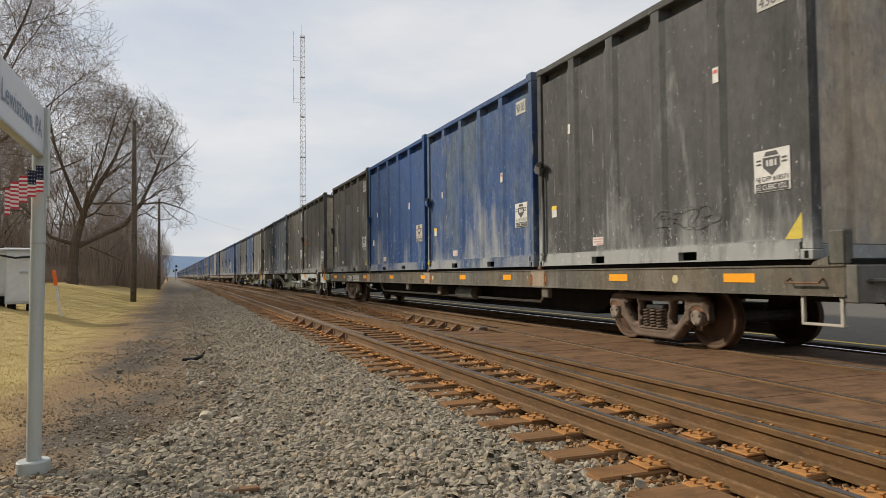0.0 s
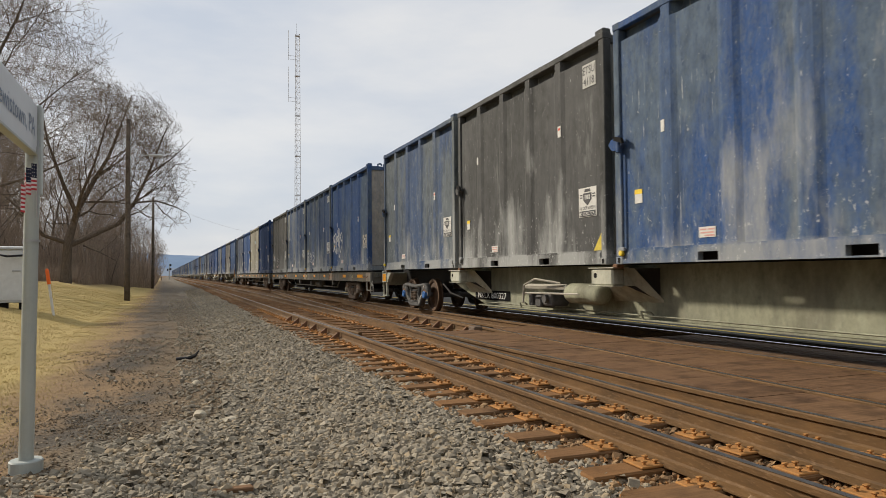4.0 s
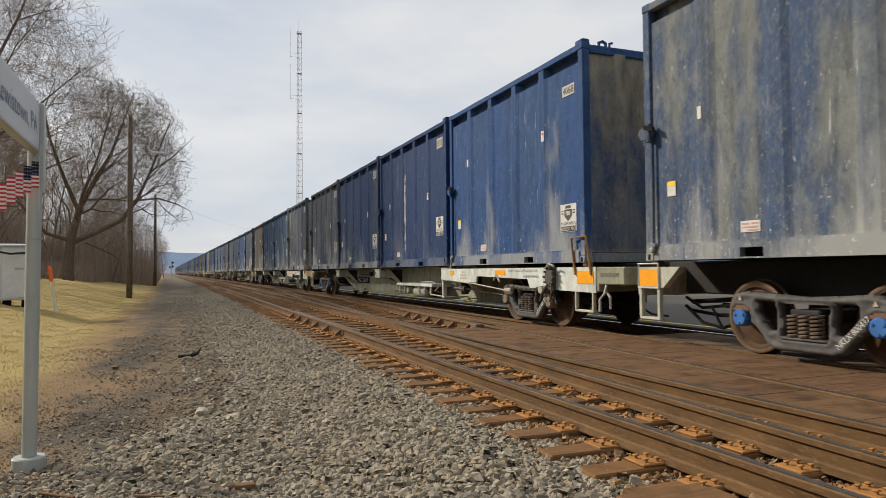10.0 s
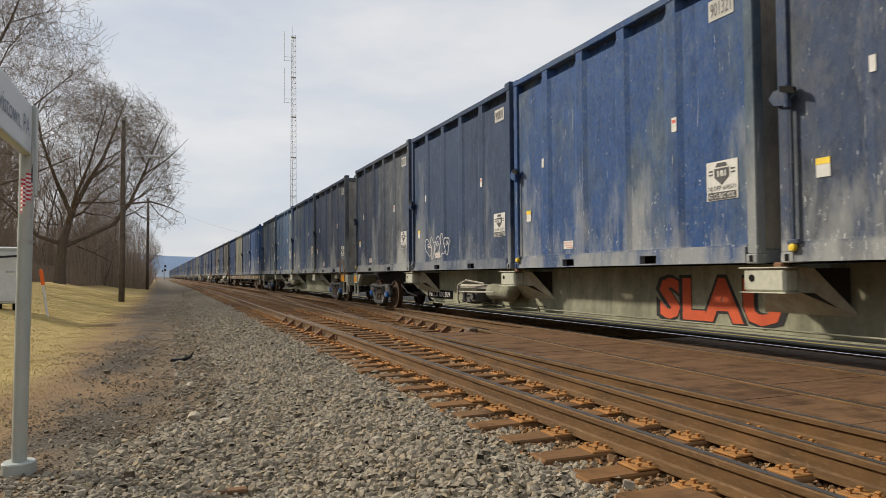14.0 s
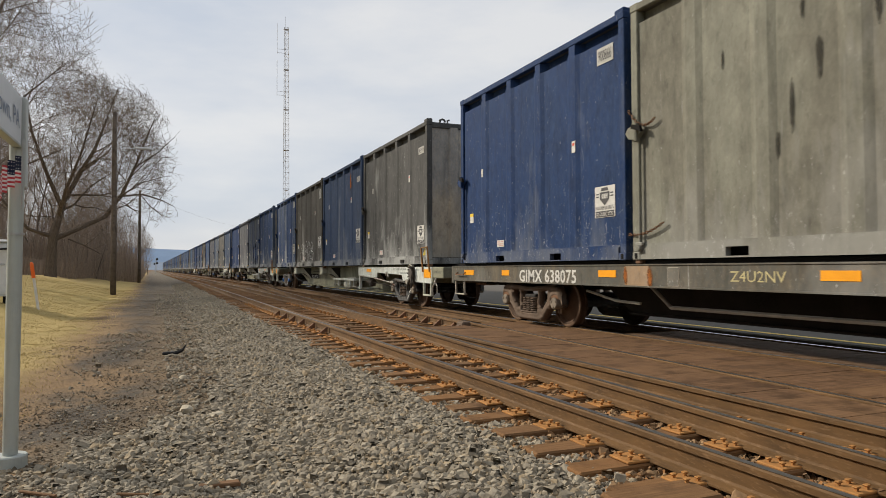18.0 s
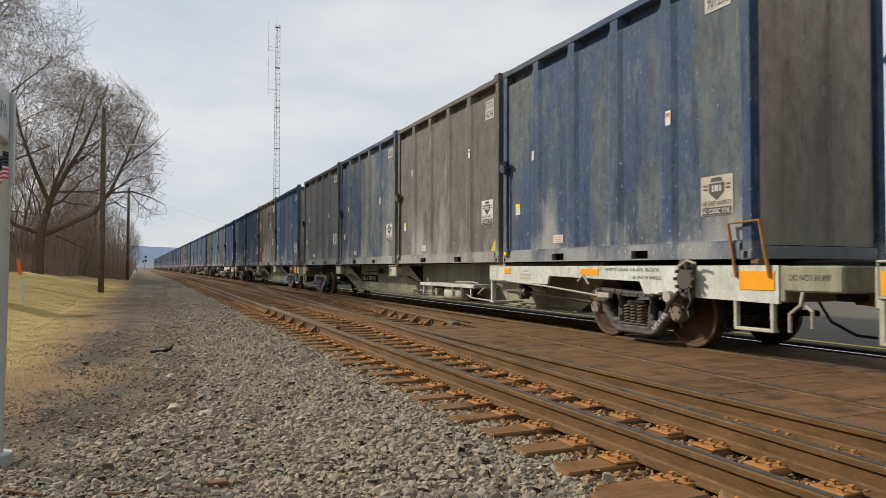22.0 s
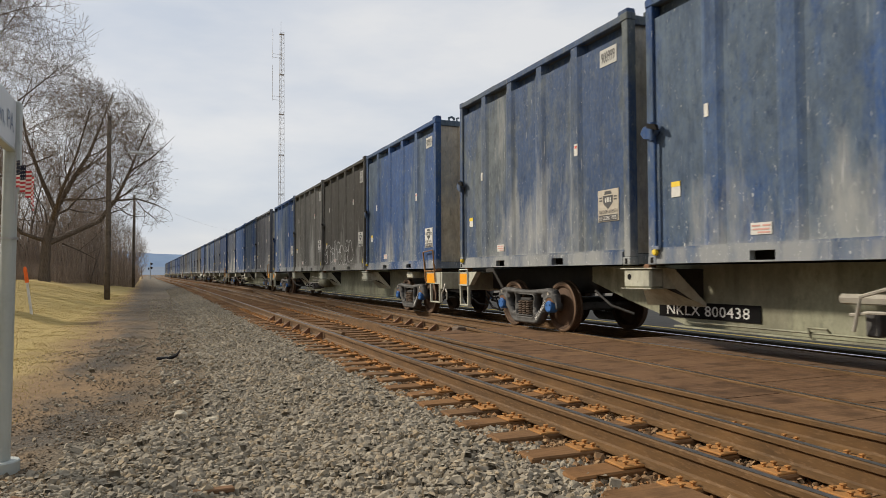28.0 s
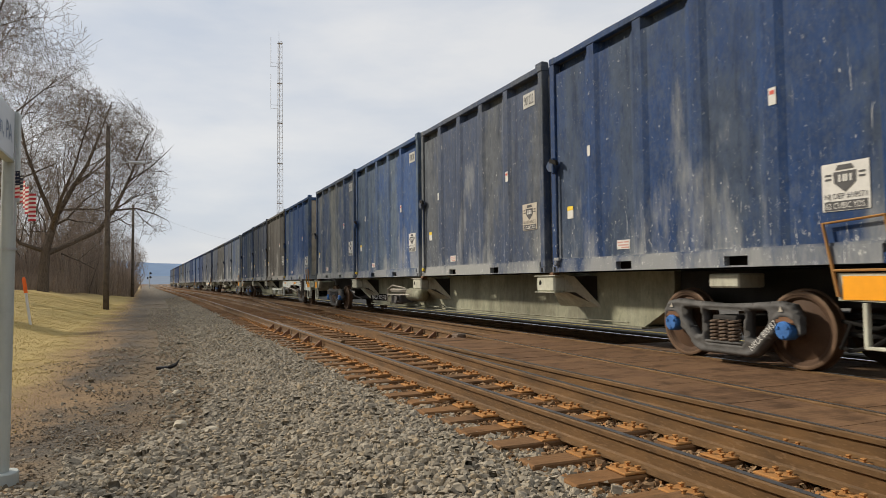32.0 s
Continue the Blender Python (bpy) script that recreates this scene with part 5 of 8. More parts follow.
    ring = Mesh().tube([(-1.23, L - 0.22, 0.84), (-1.23, L + 0.22, 0.84), (-1.23, L + 0.22, 1.19), (-1.23, L - 0.22, 1.19), (-1.23, L - 0.22, 0.84)], 0.016, 6)
    SPINE["far_frame"] = ring.data("grab_iron", M_WHITECAR)
    st = Mesh()
    for y0 in (L + 0.2, L - 0.2):
        st.box(-1.215, -1.15, y0 - 0.03, y0 + 0.03, 0.40, 0.84, 0.006)
    st.box(-1.215, -1.12, L - 0.23, L + 0.23, 0.37, 0.41, 0.008)
    SPINE["far_step"] = st.data("step", M_BRACKET)
    # air tank, shelf and pipes beside the girder
    shelf = Mesh().box(-1.12, -0.5, 7.7, 10.9, 0.66, 0.74, 0.01)
    for y0 in (7.9, 8.4, 8.9, 10.2, 10.7):
        shelf.box(-1.1, -1.06, y0 - 0.02, y0 + 0.02, 0.44, 0.68, 0.004)
    SPINE["shelf"] = shelf.data("equipment_shelf", M_WHITECAR)
    tank = Mesh().lathe([(8.55, 0.04), (8.58, 0.12), (8.66, 0.17), (9.5, 0.17), (9.58, 0.12), (9.62, 0.04)], 18, "y", (-0.88, 0, 0.5))
    tank.smooth = True
    SPINE["tank"] = tank.data("air_reservoir", M_BRACKET)
    for key, pts, rad in (("pipe_1", [(-1.08, 6.8, 0.42), (-1.1, 7.8, 0.45), (-0.9, 8.5, 0.5)], 0.018), ("pipe_2", [(-0.9, 9.6, 0.5), (-1.05, 10.2, 0.5), (-1.0, 11.2, 0.52)], 0.018),
                          ("pipe_3", [(-1.15, 7.4, 0.78), (-1.0, 8.0, 0.8), (-1.0, 8.9, 0.78)], 0.016), ("pipe_4", [(-1.1, 7.2, 0.7), (-1.1, 7.5, 0.56), (-0.8, 7.9, 0.5)], 0.02),
                          ("pipe_5", [(-1.1, 13.7, 0.72), (-1.1, 15.6, 0.70), (-0.95, 15.9, 0.66)], 0.018), ("pipe_6", [(-0.9, 14.6, 0.9), (-1.05, 15.3, 0.98), (-1.08, 15.7, 0.86), (-1.05, 15.8, 0.5)], 0.022),
                          ("pipe_7", [(-0.8, 14.5, 0.82), (-0.8, 16.1, 0.82)], 0.06)):
        SPINE[key] = Mesh().tube(pts, rad, 6).data("air_pipe", M_RODS)
    valve = Mesh().box(-1.02, -0.75, 9.75, 10.0, 0.42, 0.62, 0.03).lathe([(-1.1, 0.03), (-1.1, 0.09), (-1.0, 0.09), (-1.0, 0.03)], 12, "x", (0, 9.87, 0.52))
    SPINE["valve"] = valve.data("brake_valve", M_SPINE)
    SPINE["valve_2"] = Mesh().box(-0.98, -0.7, 10.25, 10.6, 0.44, 0.64, 0.03).box(-0.95, -0.8, 10.35, 10.5, 0.4, 0.46, 0.01).data("brake_valve", M_SPINE)
    # air tank and valves of the cars without a hand brake
    t2 = Mesh().lathe([(13.25, 0.06), (13.3, 0.15), (13.38, 0.185), (14.3, 0.185), (14.38, 0.15), (14.43, 0.06)], 20, "y", (-0.82, 0, 0.72))
    t2.smooth = True
    SPINE["tank_b"] = t2.data("air_reservoir", M_SPINE)
    v2 = Mesh().box(-1.0, -0.6, 14.75, 15.1, 0.46, 0.72, 0.03).lathe([(-1.08, 0.03), (-1.08, 0.08), (-1.0, 0.08), (-1.0, 0.03)], 12, "x", (0, 14.92, 0.6))
    SPINE["valve_b"] = v2.data("brake_valve", M_TRUCK)
    SPINE["valve_b2"] = Mesh().box(-0.98, -0.62, 15.2, 15.45, 0.42, 0.66, 0.03).data("brake_valve", M_TRUCK)
    SPINE["valve_b3"] = Mesh().box(-0.95, -0.65, 15.6, 15.75, 0.44, 0.7, 0.02).data("brake_valve", M_TRUCK)
    nb = Mesh().box(-1.2, 1.2, -0.3, -0.18, 0.72, 1.14, 0.015)
    nb.prism([(0.72, 1.14), (-0.2, 1.14), (-0.2, 0.84), (0.72, 0.86)], -1.21, -1.14)
    SPINE["near_b"] = nb.data("end_platform", M_BRACKET)
    hb2 = Mesh().tube([(-1.235, 0.70, 0.9), (-1.25, 0.84, 1.66), (-1.25, 0.18, 1.70), (-1.235, 0.06, 0.9)], 0.02, 6).tube([(-1.24, 0.75, 1.17), (-1.24, 0.1, 1.17)], 0.014, 6)
    SPINE["handle_b"] = hb2.data("hand_rail", M_ORANGEPAINT)
    SPINE["reflector_b"] = Mesh().box(-1.224, -1.212, 0.12, 0.66, 0.87, 1.11).data("reflector", M_ORANGE)
    s2 = Mesh().box(-1.21, -1.15, -0.16, -0.11, 0.40, 0.84, 0.006).box(-1.21, -1.15, 0.42, 0.47, 0.40, 0.84, 0.006).box(-1.21, -1.12, -0.16, 0.47, 0.375, 0.41, 0.008)
    SPINE["step_b"] = s2.data("step", M_BRACKET)
    SPINE["bearing_box"] = Mesh().box(-1.05, -0.6, 2.15, 2.65, 0.98, 1.16, 0.02).data("side_bearing", M_BRACKET)
    tie = Mesh()
    tie.tube([(-0.62, -0.12, 0.40), (-0.68, -0.12, 0.46), (-0.68, 0.12, 0.46), (-0.64, 0.12, 0.34)], 0.016, 5)
    SPINE["tie_loop"] = tie.data("tie_loop", M_SPINE)
    line = Mesh().tube([(-0.64, 4.8, 0.40), (-0.64, 18.6, 0.40)], 0.014, 5)
    SPINE["air_line"] = line.data("air_line", M_SPINE)
    SPINE["coupler"] = coupler_mesh().data("coupler", M_RUSTY)
    hose = Mesh().tube([(-0.3, 0, 0.78), (-0.34, -0.22, 0.5), (-0.3, -0.5, 0.36), (-0.2, -0.8, 0.34)], 0.017, 6)
    SPINE["hose"] = hose.data("air_hose", M_BLACK)
    gusset = Mesh().tube([(-1.0, 20.3, 0.82), (-0.9, 20.0, 0.58), (-0.7, 19.7, 0.46)], 0.022, 6)
    for end, y_at, sg in (("rig_f", L + 0.1, -1), ("rig_n", -0.1, 1)):
        rig = Mesh()
        for pts, rad in (([(-0.75, 0.35, 0.70), (-0.78, 0.7, 0.56), (-0.7, 1.2, 0.62), (-0.6, 1.7, 0.72)], 0.022), ([(-0.8, 0.4, 0.58), (-0.82, 0.75, 0.36), (-0.75, 1.05, 0.30), (-0.7, 1.5, 0.46)], 0.024),
                         ([(-0.6, 0.3, 0.50), (-0.65, 0.9, 0.46), (-0.6, 1.6, 0.5)], 0.028), ([(-0.5, 0.2, 0.62), (-0.5, 1.0, 0.68), (-0.5, 1.9, 0.62)], 0.035), ([(-0.85, 0.95, 0.60), (-0.82, 1.1, 0.32)], 0.02),
                         ([(0.0, 0.3, 0.56), (0.05, 1.7, 0.5)], 0.04)):
            rig.tube([(x, y_at + sg * d, z) for x, d, z in pts], rad, 6)
        SPINE[end] = rig.data("brake_rigging", M_DARK)
    SPINE["strut"] = gusset.data("diagonal_strut", M_TRUCK)
    return SPINE


def coupler_mesh():
    m = Mesh().box(-0.08, 0.08, -0.75, 0.0, 0.76, 0.92, 0.02)
    m.prism([(-0.75, 0.68), (-0.75, 0.98), (-1.0, 0.98), (-1.02, 0.70)], -0.19, 0.14)
    m.box(-0.05, 0.22, -1.08, -0.98, 0.70, 0.96, 0.03)
    return m


M_ORANGEPAINT = plain("worn_orange_paint", rgb(0.30, 0.15, 0.045), 0.7, vary=0.35)
CAR_STEP = 6.31


def spine_car(label, mark, brake=True, fine=True):
    """brake: the near end has the long white beam and the hand brake; else only brackets."""
    g = spine_meshes()
    car = thing("spine_car", label, "railway wagon", "wagons of the train")
    L = 3 * CAR_STEP + LEN
    part("centre_girder", g["girder"], None, car, "grey-green deep girder")
    part("bottom_flange", g["flange"], None, car)
    part("draft_sill", g["sill_n"], None, car)
    part("draft_sill", g["sill_f"], None, car)
    for i, y0 in enumerate((6.185, 12.495, 18.805)):
        a = part("bracket", g["arm"], None, car, "tapered container bracket")
        a.location.y = y0 + (0.2 if i != 1 else 0.35)
        if i or not brake:
            h = part("bracket_hole", g["arm_hole"], None, a)
            h.location = (0, 0.16, 1.05)
        part("bracket_web", g["arm_web"], None, a, "web plate darkened for the bracket's cavity shade")
        b = part("bracket", g["arm"], None, car)
        b.location.y, b.rotation_euler = y0, (0, 0, math.pi)
        pin = part("container_pin", g["cone"], None, car)
        pin.location = (-1.13, y0, 0)
    for y0 in (12.4, 16.5):
        part("tie_loop", g["tie_loop"], None, car).location.y = y0
    for y0 in (0.1, L - 0.1):
        pin = part("container_pin", g["cone"], None, car)
        pin.location = (-1.13, y0, 0)
    shared = [("uncoupling_lever", "lift", "bent uncoupling lever"), ("end_platform", "far_end", ""), ("reflector", "far_reflector", "large amber reflector"), ("grab_iron", "far_frame", ""), ("step", "far_step", "tall white crew step"),
              ("air_line", "air_line", ""), ("coupler", "coupler", "rusty knuckle coupler"), ("air_hose", "hose", ""), ("brake_rigging", "rig_n", "black brake levers and rods"), ("brake_rigging", "rig_f", "black brake levers and rods"), ("diagonal_strut", "strut", "")]
    own = [("side_beam", "beam", "off-white side beam with amber reflectors"), ("beam_post", "beam_post", ""), ("slack_adjuster", "adjuster", "greasy slack adjuster"), ("brake_cylinder", "brake_cylinder", "black brake cylinder and pull rod"), ("brake_rod", "rod_long", ""), ("brake_lever", "lever", ""), ("hand_brake", "handbrake", "greasy hand brake gear and chain"),
           ("brake_disc", "handbrake_plate", ""), ("brake_chain", "brake_chain", "sagging brake chain"), ("hand_rail", "handle", "worn orange hand rail"), ("reflector", "reflector_big", "large amber reflector"), ("end_platform", "end_sill", ""), ("step", "step", "white crew step"),
           ("equipment_shelf", "shelf", ""), ("air_reservoir", "tank", "pale air reservoir tank"), ("air_pipe", "pipe_1", ""), ("air_pipe", "pipe_2", ""), ("air_pipe", "pipe_3", ""), ("air_pipe", "pipe_4", ""), ("brake_valve", "valve", ""), ("brake_valve", "valve_2", "")]
    bare = [("end_platform", "near_b", ""), ("hand_rail", "handle_b", "worn orange hand rail"), ("reflector", "reflector_b", "large amber reflector"), ("step", "step_b", "pale crew step"), ("air_reservoir", "tank_b", "pale air reservoir tank"),
            ("air_pipe", "pipe_5", ""), ("air_pipe", "pipe_6", ""), ("air_pipe", "pipe_7", ""), ("brake_valve", "valve_b", "dark brake valve"), ("brake_valve", "valve_b2", ""), ("brake_valve", "valve_b3", ""), ("side_bearing", "bearing_box", "")]
    for nm, key, lab in shared + (own if brake else bare):
        part(nm, g[key], None, car, lab)
    if brake:
        fb = part("side_beam", g["beam"], None, car)
        fb.scale.x = -1
        for y0, sc in (((5.45, 1.6),) if mark.endswith(("411", "351")) else ((6.0, 0.8), (3.3, 1.5))):
            rf = part("reflector", g["reflector"], None, car, "amber reflector")
            rf.location, rf.scale = (0, y0, 1.06), (1, sc, 1)
        x = -1.2195
        letters(car, "EMPTY LOAD 1/4 ADJ. BLOCK", x, 2.28, 1.09, 1.2, 0.062, M_INK, "stencilled car data")
        letters(car, "36 INCH WHLS", x, 1.95, 0.985, 0.6, 0.05, M_INK)
        for dy in (0, 1, 2):
            bar = part("stencil_line", STENCIL, None, car)
            bar.location = (x + 0.001, 5.3, 1.07 - 0.07 * dy)
            bar.scale = (1, 0.6 if dy == 0 else 1.2, 1)
        letters(car, "DO NOT HUMP", -1.2035, -0.62, 1.02, 0.5, 0.07, M_INK)
    c2 = part("coupler", g["coupler"], None, car)
    c2.location, c2.rotation_euler = (0, L + 0.12, 0), (0, 0, math.pi)
    panel = part("number_panel", NUMPANEL, None, car, "black panel with white car number")
    panel.location = (-0.49, 17.4, 0.75) if brake else (-0.49, 18.4, 0.56)
    letters(panel, mark, -0.009, 0, 0, 1.55, 0.15, M_SPRAY, spacing=1.05)
    if brake:
        letters(car, "LD LMT", -0.4875, 15.0, 0.82, 0.5, 0.1, M_INK)
        letters(car, "LT WT", -0.4875, 15.05, 0.66, 0.42, 0.1, M_INK)
    for yc in (2.405, 22.505):
        truck(car, "s", yc, fine, not (brake and yc < 5))
    return car


STENCIL = Mesh().box(-0.002, 0.002, -0.16, 0.16, -0.018, 0.018).data("stencil_line", M_PLATEDIRTY)
NUMPANEL = Mesh().box(-0.006, 0.004, -0.95, 0.95, -0.115, 0.115).data("number_panel", M_NUMBLACK)

# ------------------------------------------------------------ flat cars
FLAT = {}


def flat_meshes():
    if FLAT:
        return FLAT
    L = 3 * CAR_STEP + LEN
    for sx, nm in ((-1, "sill_l"), (1, "sill_r")):
        x0, x1 = sorted((sx * 1.235, sx * 1.17))
        # one channel: web with an upper and a lower flange
        prof = [(1.25, 0.825), (1.25, 0.845), (1.235, 0.85), (1.235, 1.14), (1.25, 1.145), (1.25, 1.165), (1.0, 1.165), (1.0, 1.145), (1.17, 1.14), (1.17, 0.85), (1.0, 0.845), (1.0, 0.825)]
        m, n = Mesh(), len(prof)
        m.add([(sx * a, y0, b) for y0 in (-0.28, L + 0.28) for a, b in prof], [(i, (i + 1) % n, n + (i + 1) % n, n + i) for i in range(n)] + [tuple(range(n)), tuple(range(n, 2 * n))])
        FLAT[nm] = m.data("side_sill", M_FLAT)
    FLAT["deck"] = Mesh().box(-1.12, 1.12, -0.26, L + 0.26, 1.10, 1.222).data("deck", M_DARK)
    c = Mesh()
    c.prism([(4.6, 0.80), (5.3, 0.36), (19.7, 0.36), (20.4, 0.80), (20.4, 1.08), (4.6, 1.08)], -0.42, -0.34)
    c.prism([(4.6, 0.80), (5.3, 0.36), (19.7, 0.36), (20.4, 0.80), (20.4, 1.08), (4.6, 1.08)], 0.34, 0.42)
    c.box(-0.5, 0.5, 5.3, 19.7, 0.34, 0.37)
    c.box(-0.36, 0.36, -0.3, L + 0.3, 0.72, 1.08)
    FLAT["centre"] = c.data("centre_sill", M_UNDER)
    cb = Mesh()
    for y0 in np.arange(1.0, L, 2.0):
        cb.box(-1.16, 1.16, y0 - 0.06, y0 + 0.06, 0.86, 1.1)
    FLAT["cross"] = cb.data("cross_bearers", M_UNDER)
    # tube that stands for the pale flange of the fishbelly plate
    rod = Mesh().tube([(-0.75, 6.5, 0.84), (-0.75, 6.95, 0.52), (-0.75, 18.4, 0.52), (-0.75, 18.85, 0.84)], 0.03, 6)
    FLAT["rods"] = rod.data("truss_rod", M_RODS)
    FLAT["rod2"] = Mesh().tube([(-0.9, 18.9, 0.56), (-0.9, 19.5, 0.58), (-0.9, 20.3, 0.72)], 0.024, 6).data("brake_rod", M_RODS)
    tank = Mesh().lathe([(10.0, 0.05), (10.05, 0.16), (11.1, 0.16), (11.15, 0.05)], 16, "y", (-0.8, 0, 0.62)).box(-1.0, -0.75, 12.0, 12.3, 0.52, 0.76, 0.03)
    tank.smooth = False
    FLAT["tank"] = tank.data("air_reservoir", M_FLAT)
    FLAT["hanger"] = Mesh().box(-1.2, -1.1, -0.13, 0.13, 0.63, 0.83, 0.02).data("hanger", M_FLAT)
    for nm, y0, s in (("grab_n", -0.02, 1), ("grab_f", L + 0.02, -1)):
        m = Mesh().tube([(-1.24, y0, 1.02), (-1.30, y0, 0.97), (-1.30, y0 + s * 0.42, 0.97), (-1.24, y0 + s * 0.42, 1.02)], 0.013, 6)
        FLAT[nm] = m.data("grab_iron", M_RUSTY)
    st = Mesh()
    for y0 in (-0.22, 0.26):
        st.box(-1.22, -1.18, y0 - 0.02, y0 + 0.02, 0.52, 0.82, 0.005)
    st.box(-1.22, -1.14, -0.24, 0.28, 0.50, 0.53, 0.006)
    FLAT["step"] = st.data("step", M_RODS)
    e = Mesh().box(-1.23, 1.23, -0.42, -0.26, 0.76, 1.16, 0.012).box(-1.1, 1.1, -0.5, -0.40, 0.98, 1.02, 0.01)
    FLAT["end"] = e.data("end_sill", M_FLAT)
    br = Mesh().box(-1.238, -1.232, -0.27, 0.27, -0.145, 0.165)
    FLAT["stop"] = Mesh().box(-1.2, -1.06, -0.26, -0.06, 1.163, 1.54, 0.02).prism([(-0.06, 1.163), (0.16, 1.163), (0.12, 1.20), (-0.06, 1.26)], -1.2, -1.06).data("corner_stop", M_FLAT)
    FLAT["rust_patch"] = br.data("rust_patch", M_PLATETAN)
    FLAT["rust_stain"] = Mesh().box(-1.2395, -1.2385, -0.07, 0.07, -0.16, 0.16).data("rust_stain", M_RUSTFADE)
    FLAT["notice"] = Mesh().box(-1.24, -1.234, -0.11, 0.11, -0.13, 0.13).data("stencil_box", M_PLATEDIRTY)
    FLAT["notice_in"] = Mesh().box(-1.242, -1.236, -0.104, 0.104, -0.124, 0.124).data("stencil_box", M_FLAT)
    FLAT["ref"] = Mesh().box(-1.241, -1.234, -0.25, 0.25, -0.055, 0.055).data("reflector", M_ORANGE)
    FLAT["disc"] = Mesh().lathe([(-1.242, 0.01), (-1.242, 0.06), (-1.234, 0.06), (-1.234, 0.01)], 16, "x").data("inspection_disc", M_YELLOWPALE)
    return FLAT


M_YELLOWPALE = plain("faded_yellow_paint", rgb(0.48, 0.42, 0.22), 0.7, vary=0.3)


def flat_car(label, mark):
    g = flat_meshes()
    sp = spine_meshes()
    L = 3 * CAR_STEP + LEN
    car = thing("flat_car", label, "railway wagon", "wagons of the train")
    part("side_sill", g["sill_l"], None, car, "grimy brown-grey side sill")
    part("side_sill", g["sill_r"], None, car)
    for nm, key in (("deck", "deck"), ("centre_sill", "centre"), ("cross_bearers", "cross"), ("truss_rod", "rods"), ("brake_rod", "rod2"), ("air_reservoir", "tank"), ("grab_iron", "grab_n"), ("grab_iron", "grab_f"), ("step", "step"), ("end_sill", "end")):
        part(nm, g[key], None, car)
    if mark.endswith("58"):
        part("corner_stop", g["stop"], None, car)
    else:
        part("uncoupling_lever", sp["lift"], None, car, "pale hooked uncoupling lever")
        part("rust_patch", g["rust_patch"], None, car, "rust-brown sill end").location = (0, 0.0, 0.99)
    e2 = part("end_sill", g["end"], None, car)
    e2.location, e2.rotation_euler = (0, L, 0), (0, 0, math.pi)
    s2 = part("step", g["step"], None, car)
    s2.location.y = L - 0.05
    for y0, sc in ((1.15, 1.0 if mark.endswith("58") else 1.6), (3.62, 0.95), (7.5, 0.75), (9.9, 0.75), (12.8, 0.75), (15.85 if mark.endswith("58") else 15.35, 0.9), (19.28, 0.9), (22.65, 0.62), (24.4, 1.0)):
        rf = part("reflector", g["ref"], None, car, "amber reflector")
        rf.location, rf.scale = (0, y0, 1.02), (1, sc, 1.0)
    for y0 in (6.0, 14.35):
        part("hanger", g["hanger"], None, car).location.y = y0
    for y0 in (2.3, 12.0):
        d = part("inspection_disc", g["disc"], None, car)
        d.location = (0, y0, 1.0)
    for y0 in (6.2, 12.5, 18.8 if mark.endswith("58") else 18.58):
        rp = part("rust_patch", g["rust_patch"], None, car, "rust-brown bracket plate")
        rp.location = (0, y0, 0.99)
        for dy in (-0.30, 0.25):
            part("rust_stain", g["rust_stain"], None, car, "orange rust run").location = (0, y0 + dy, 0.98)
        pin = part("container_pin", sp["cone"], None, car)
        pin.location = (-1.13, y0, 0)
    nb = part("stencil_box", g["notice"], None, car)
    nb.location = (0, 17.2 if mark.endswith("58") else 17.8, 0.985)
    ni = part("stencil_box", g["notice_in"], None, car)
    ni.location = (0, 17.2 if mark.endswith("58") else 17.8, 0.985)
    letters(car, mark, -1.2395, 21.1, 0.965, 1.95, 0.24, M_WHITE, "white stencilled car number", spacing=1.05, bold=0.02)
    part("coupler", sp["coupler"], None, car)
    c2 = part("coupler", sp["coupler"], None, car)
    c2.location, c2.rotation_euler = (0, L + 0.12, 0), (0, 0, math.pi)
    part("air_hose", sp["hose"], None, car)
    for yc in (3.0, 22.0):
        truck(car, "f", yc)
    return car


# ------------------------------------------------------------ the train, from its near end
WORDS = {"M": "navy steel waste container under pale road dust", "C": "strong blue steel waste container, dusty low down", "U": "dull slate-navy steel waste container", "D": "dusty warm-grey steel waste container", "W": "blue-grey steel waste container scoured almost to grey", "Q": "grey-olive steel waste container with oily smears and chained doors", "A": "ash-grey steel waste container with scuffed grime", "N": "dark navy blue steel waste container", "B": "blue steel waste container with worn, dusty paint", "L": "light blue steel waste container with dusty streaks",
         "T": "dark slate steel waste container with brown-grey grime", "S": "slate-blue steel waste container with grey grime", "G": "grey-brown steel waste container with pale dust", "K": "charcoal steel waste container with dark grime",
         "P": "pale olive steel waste container with torn, stained sides"}
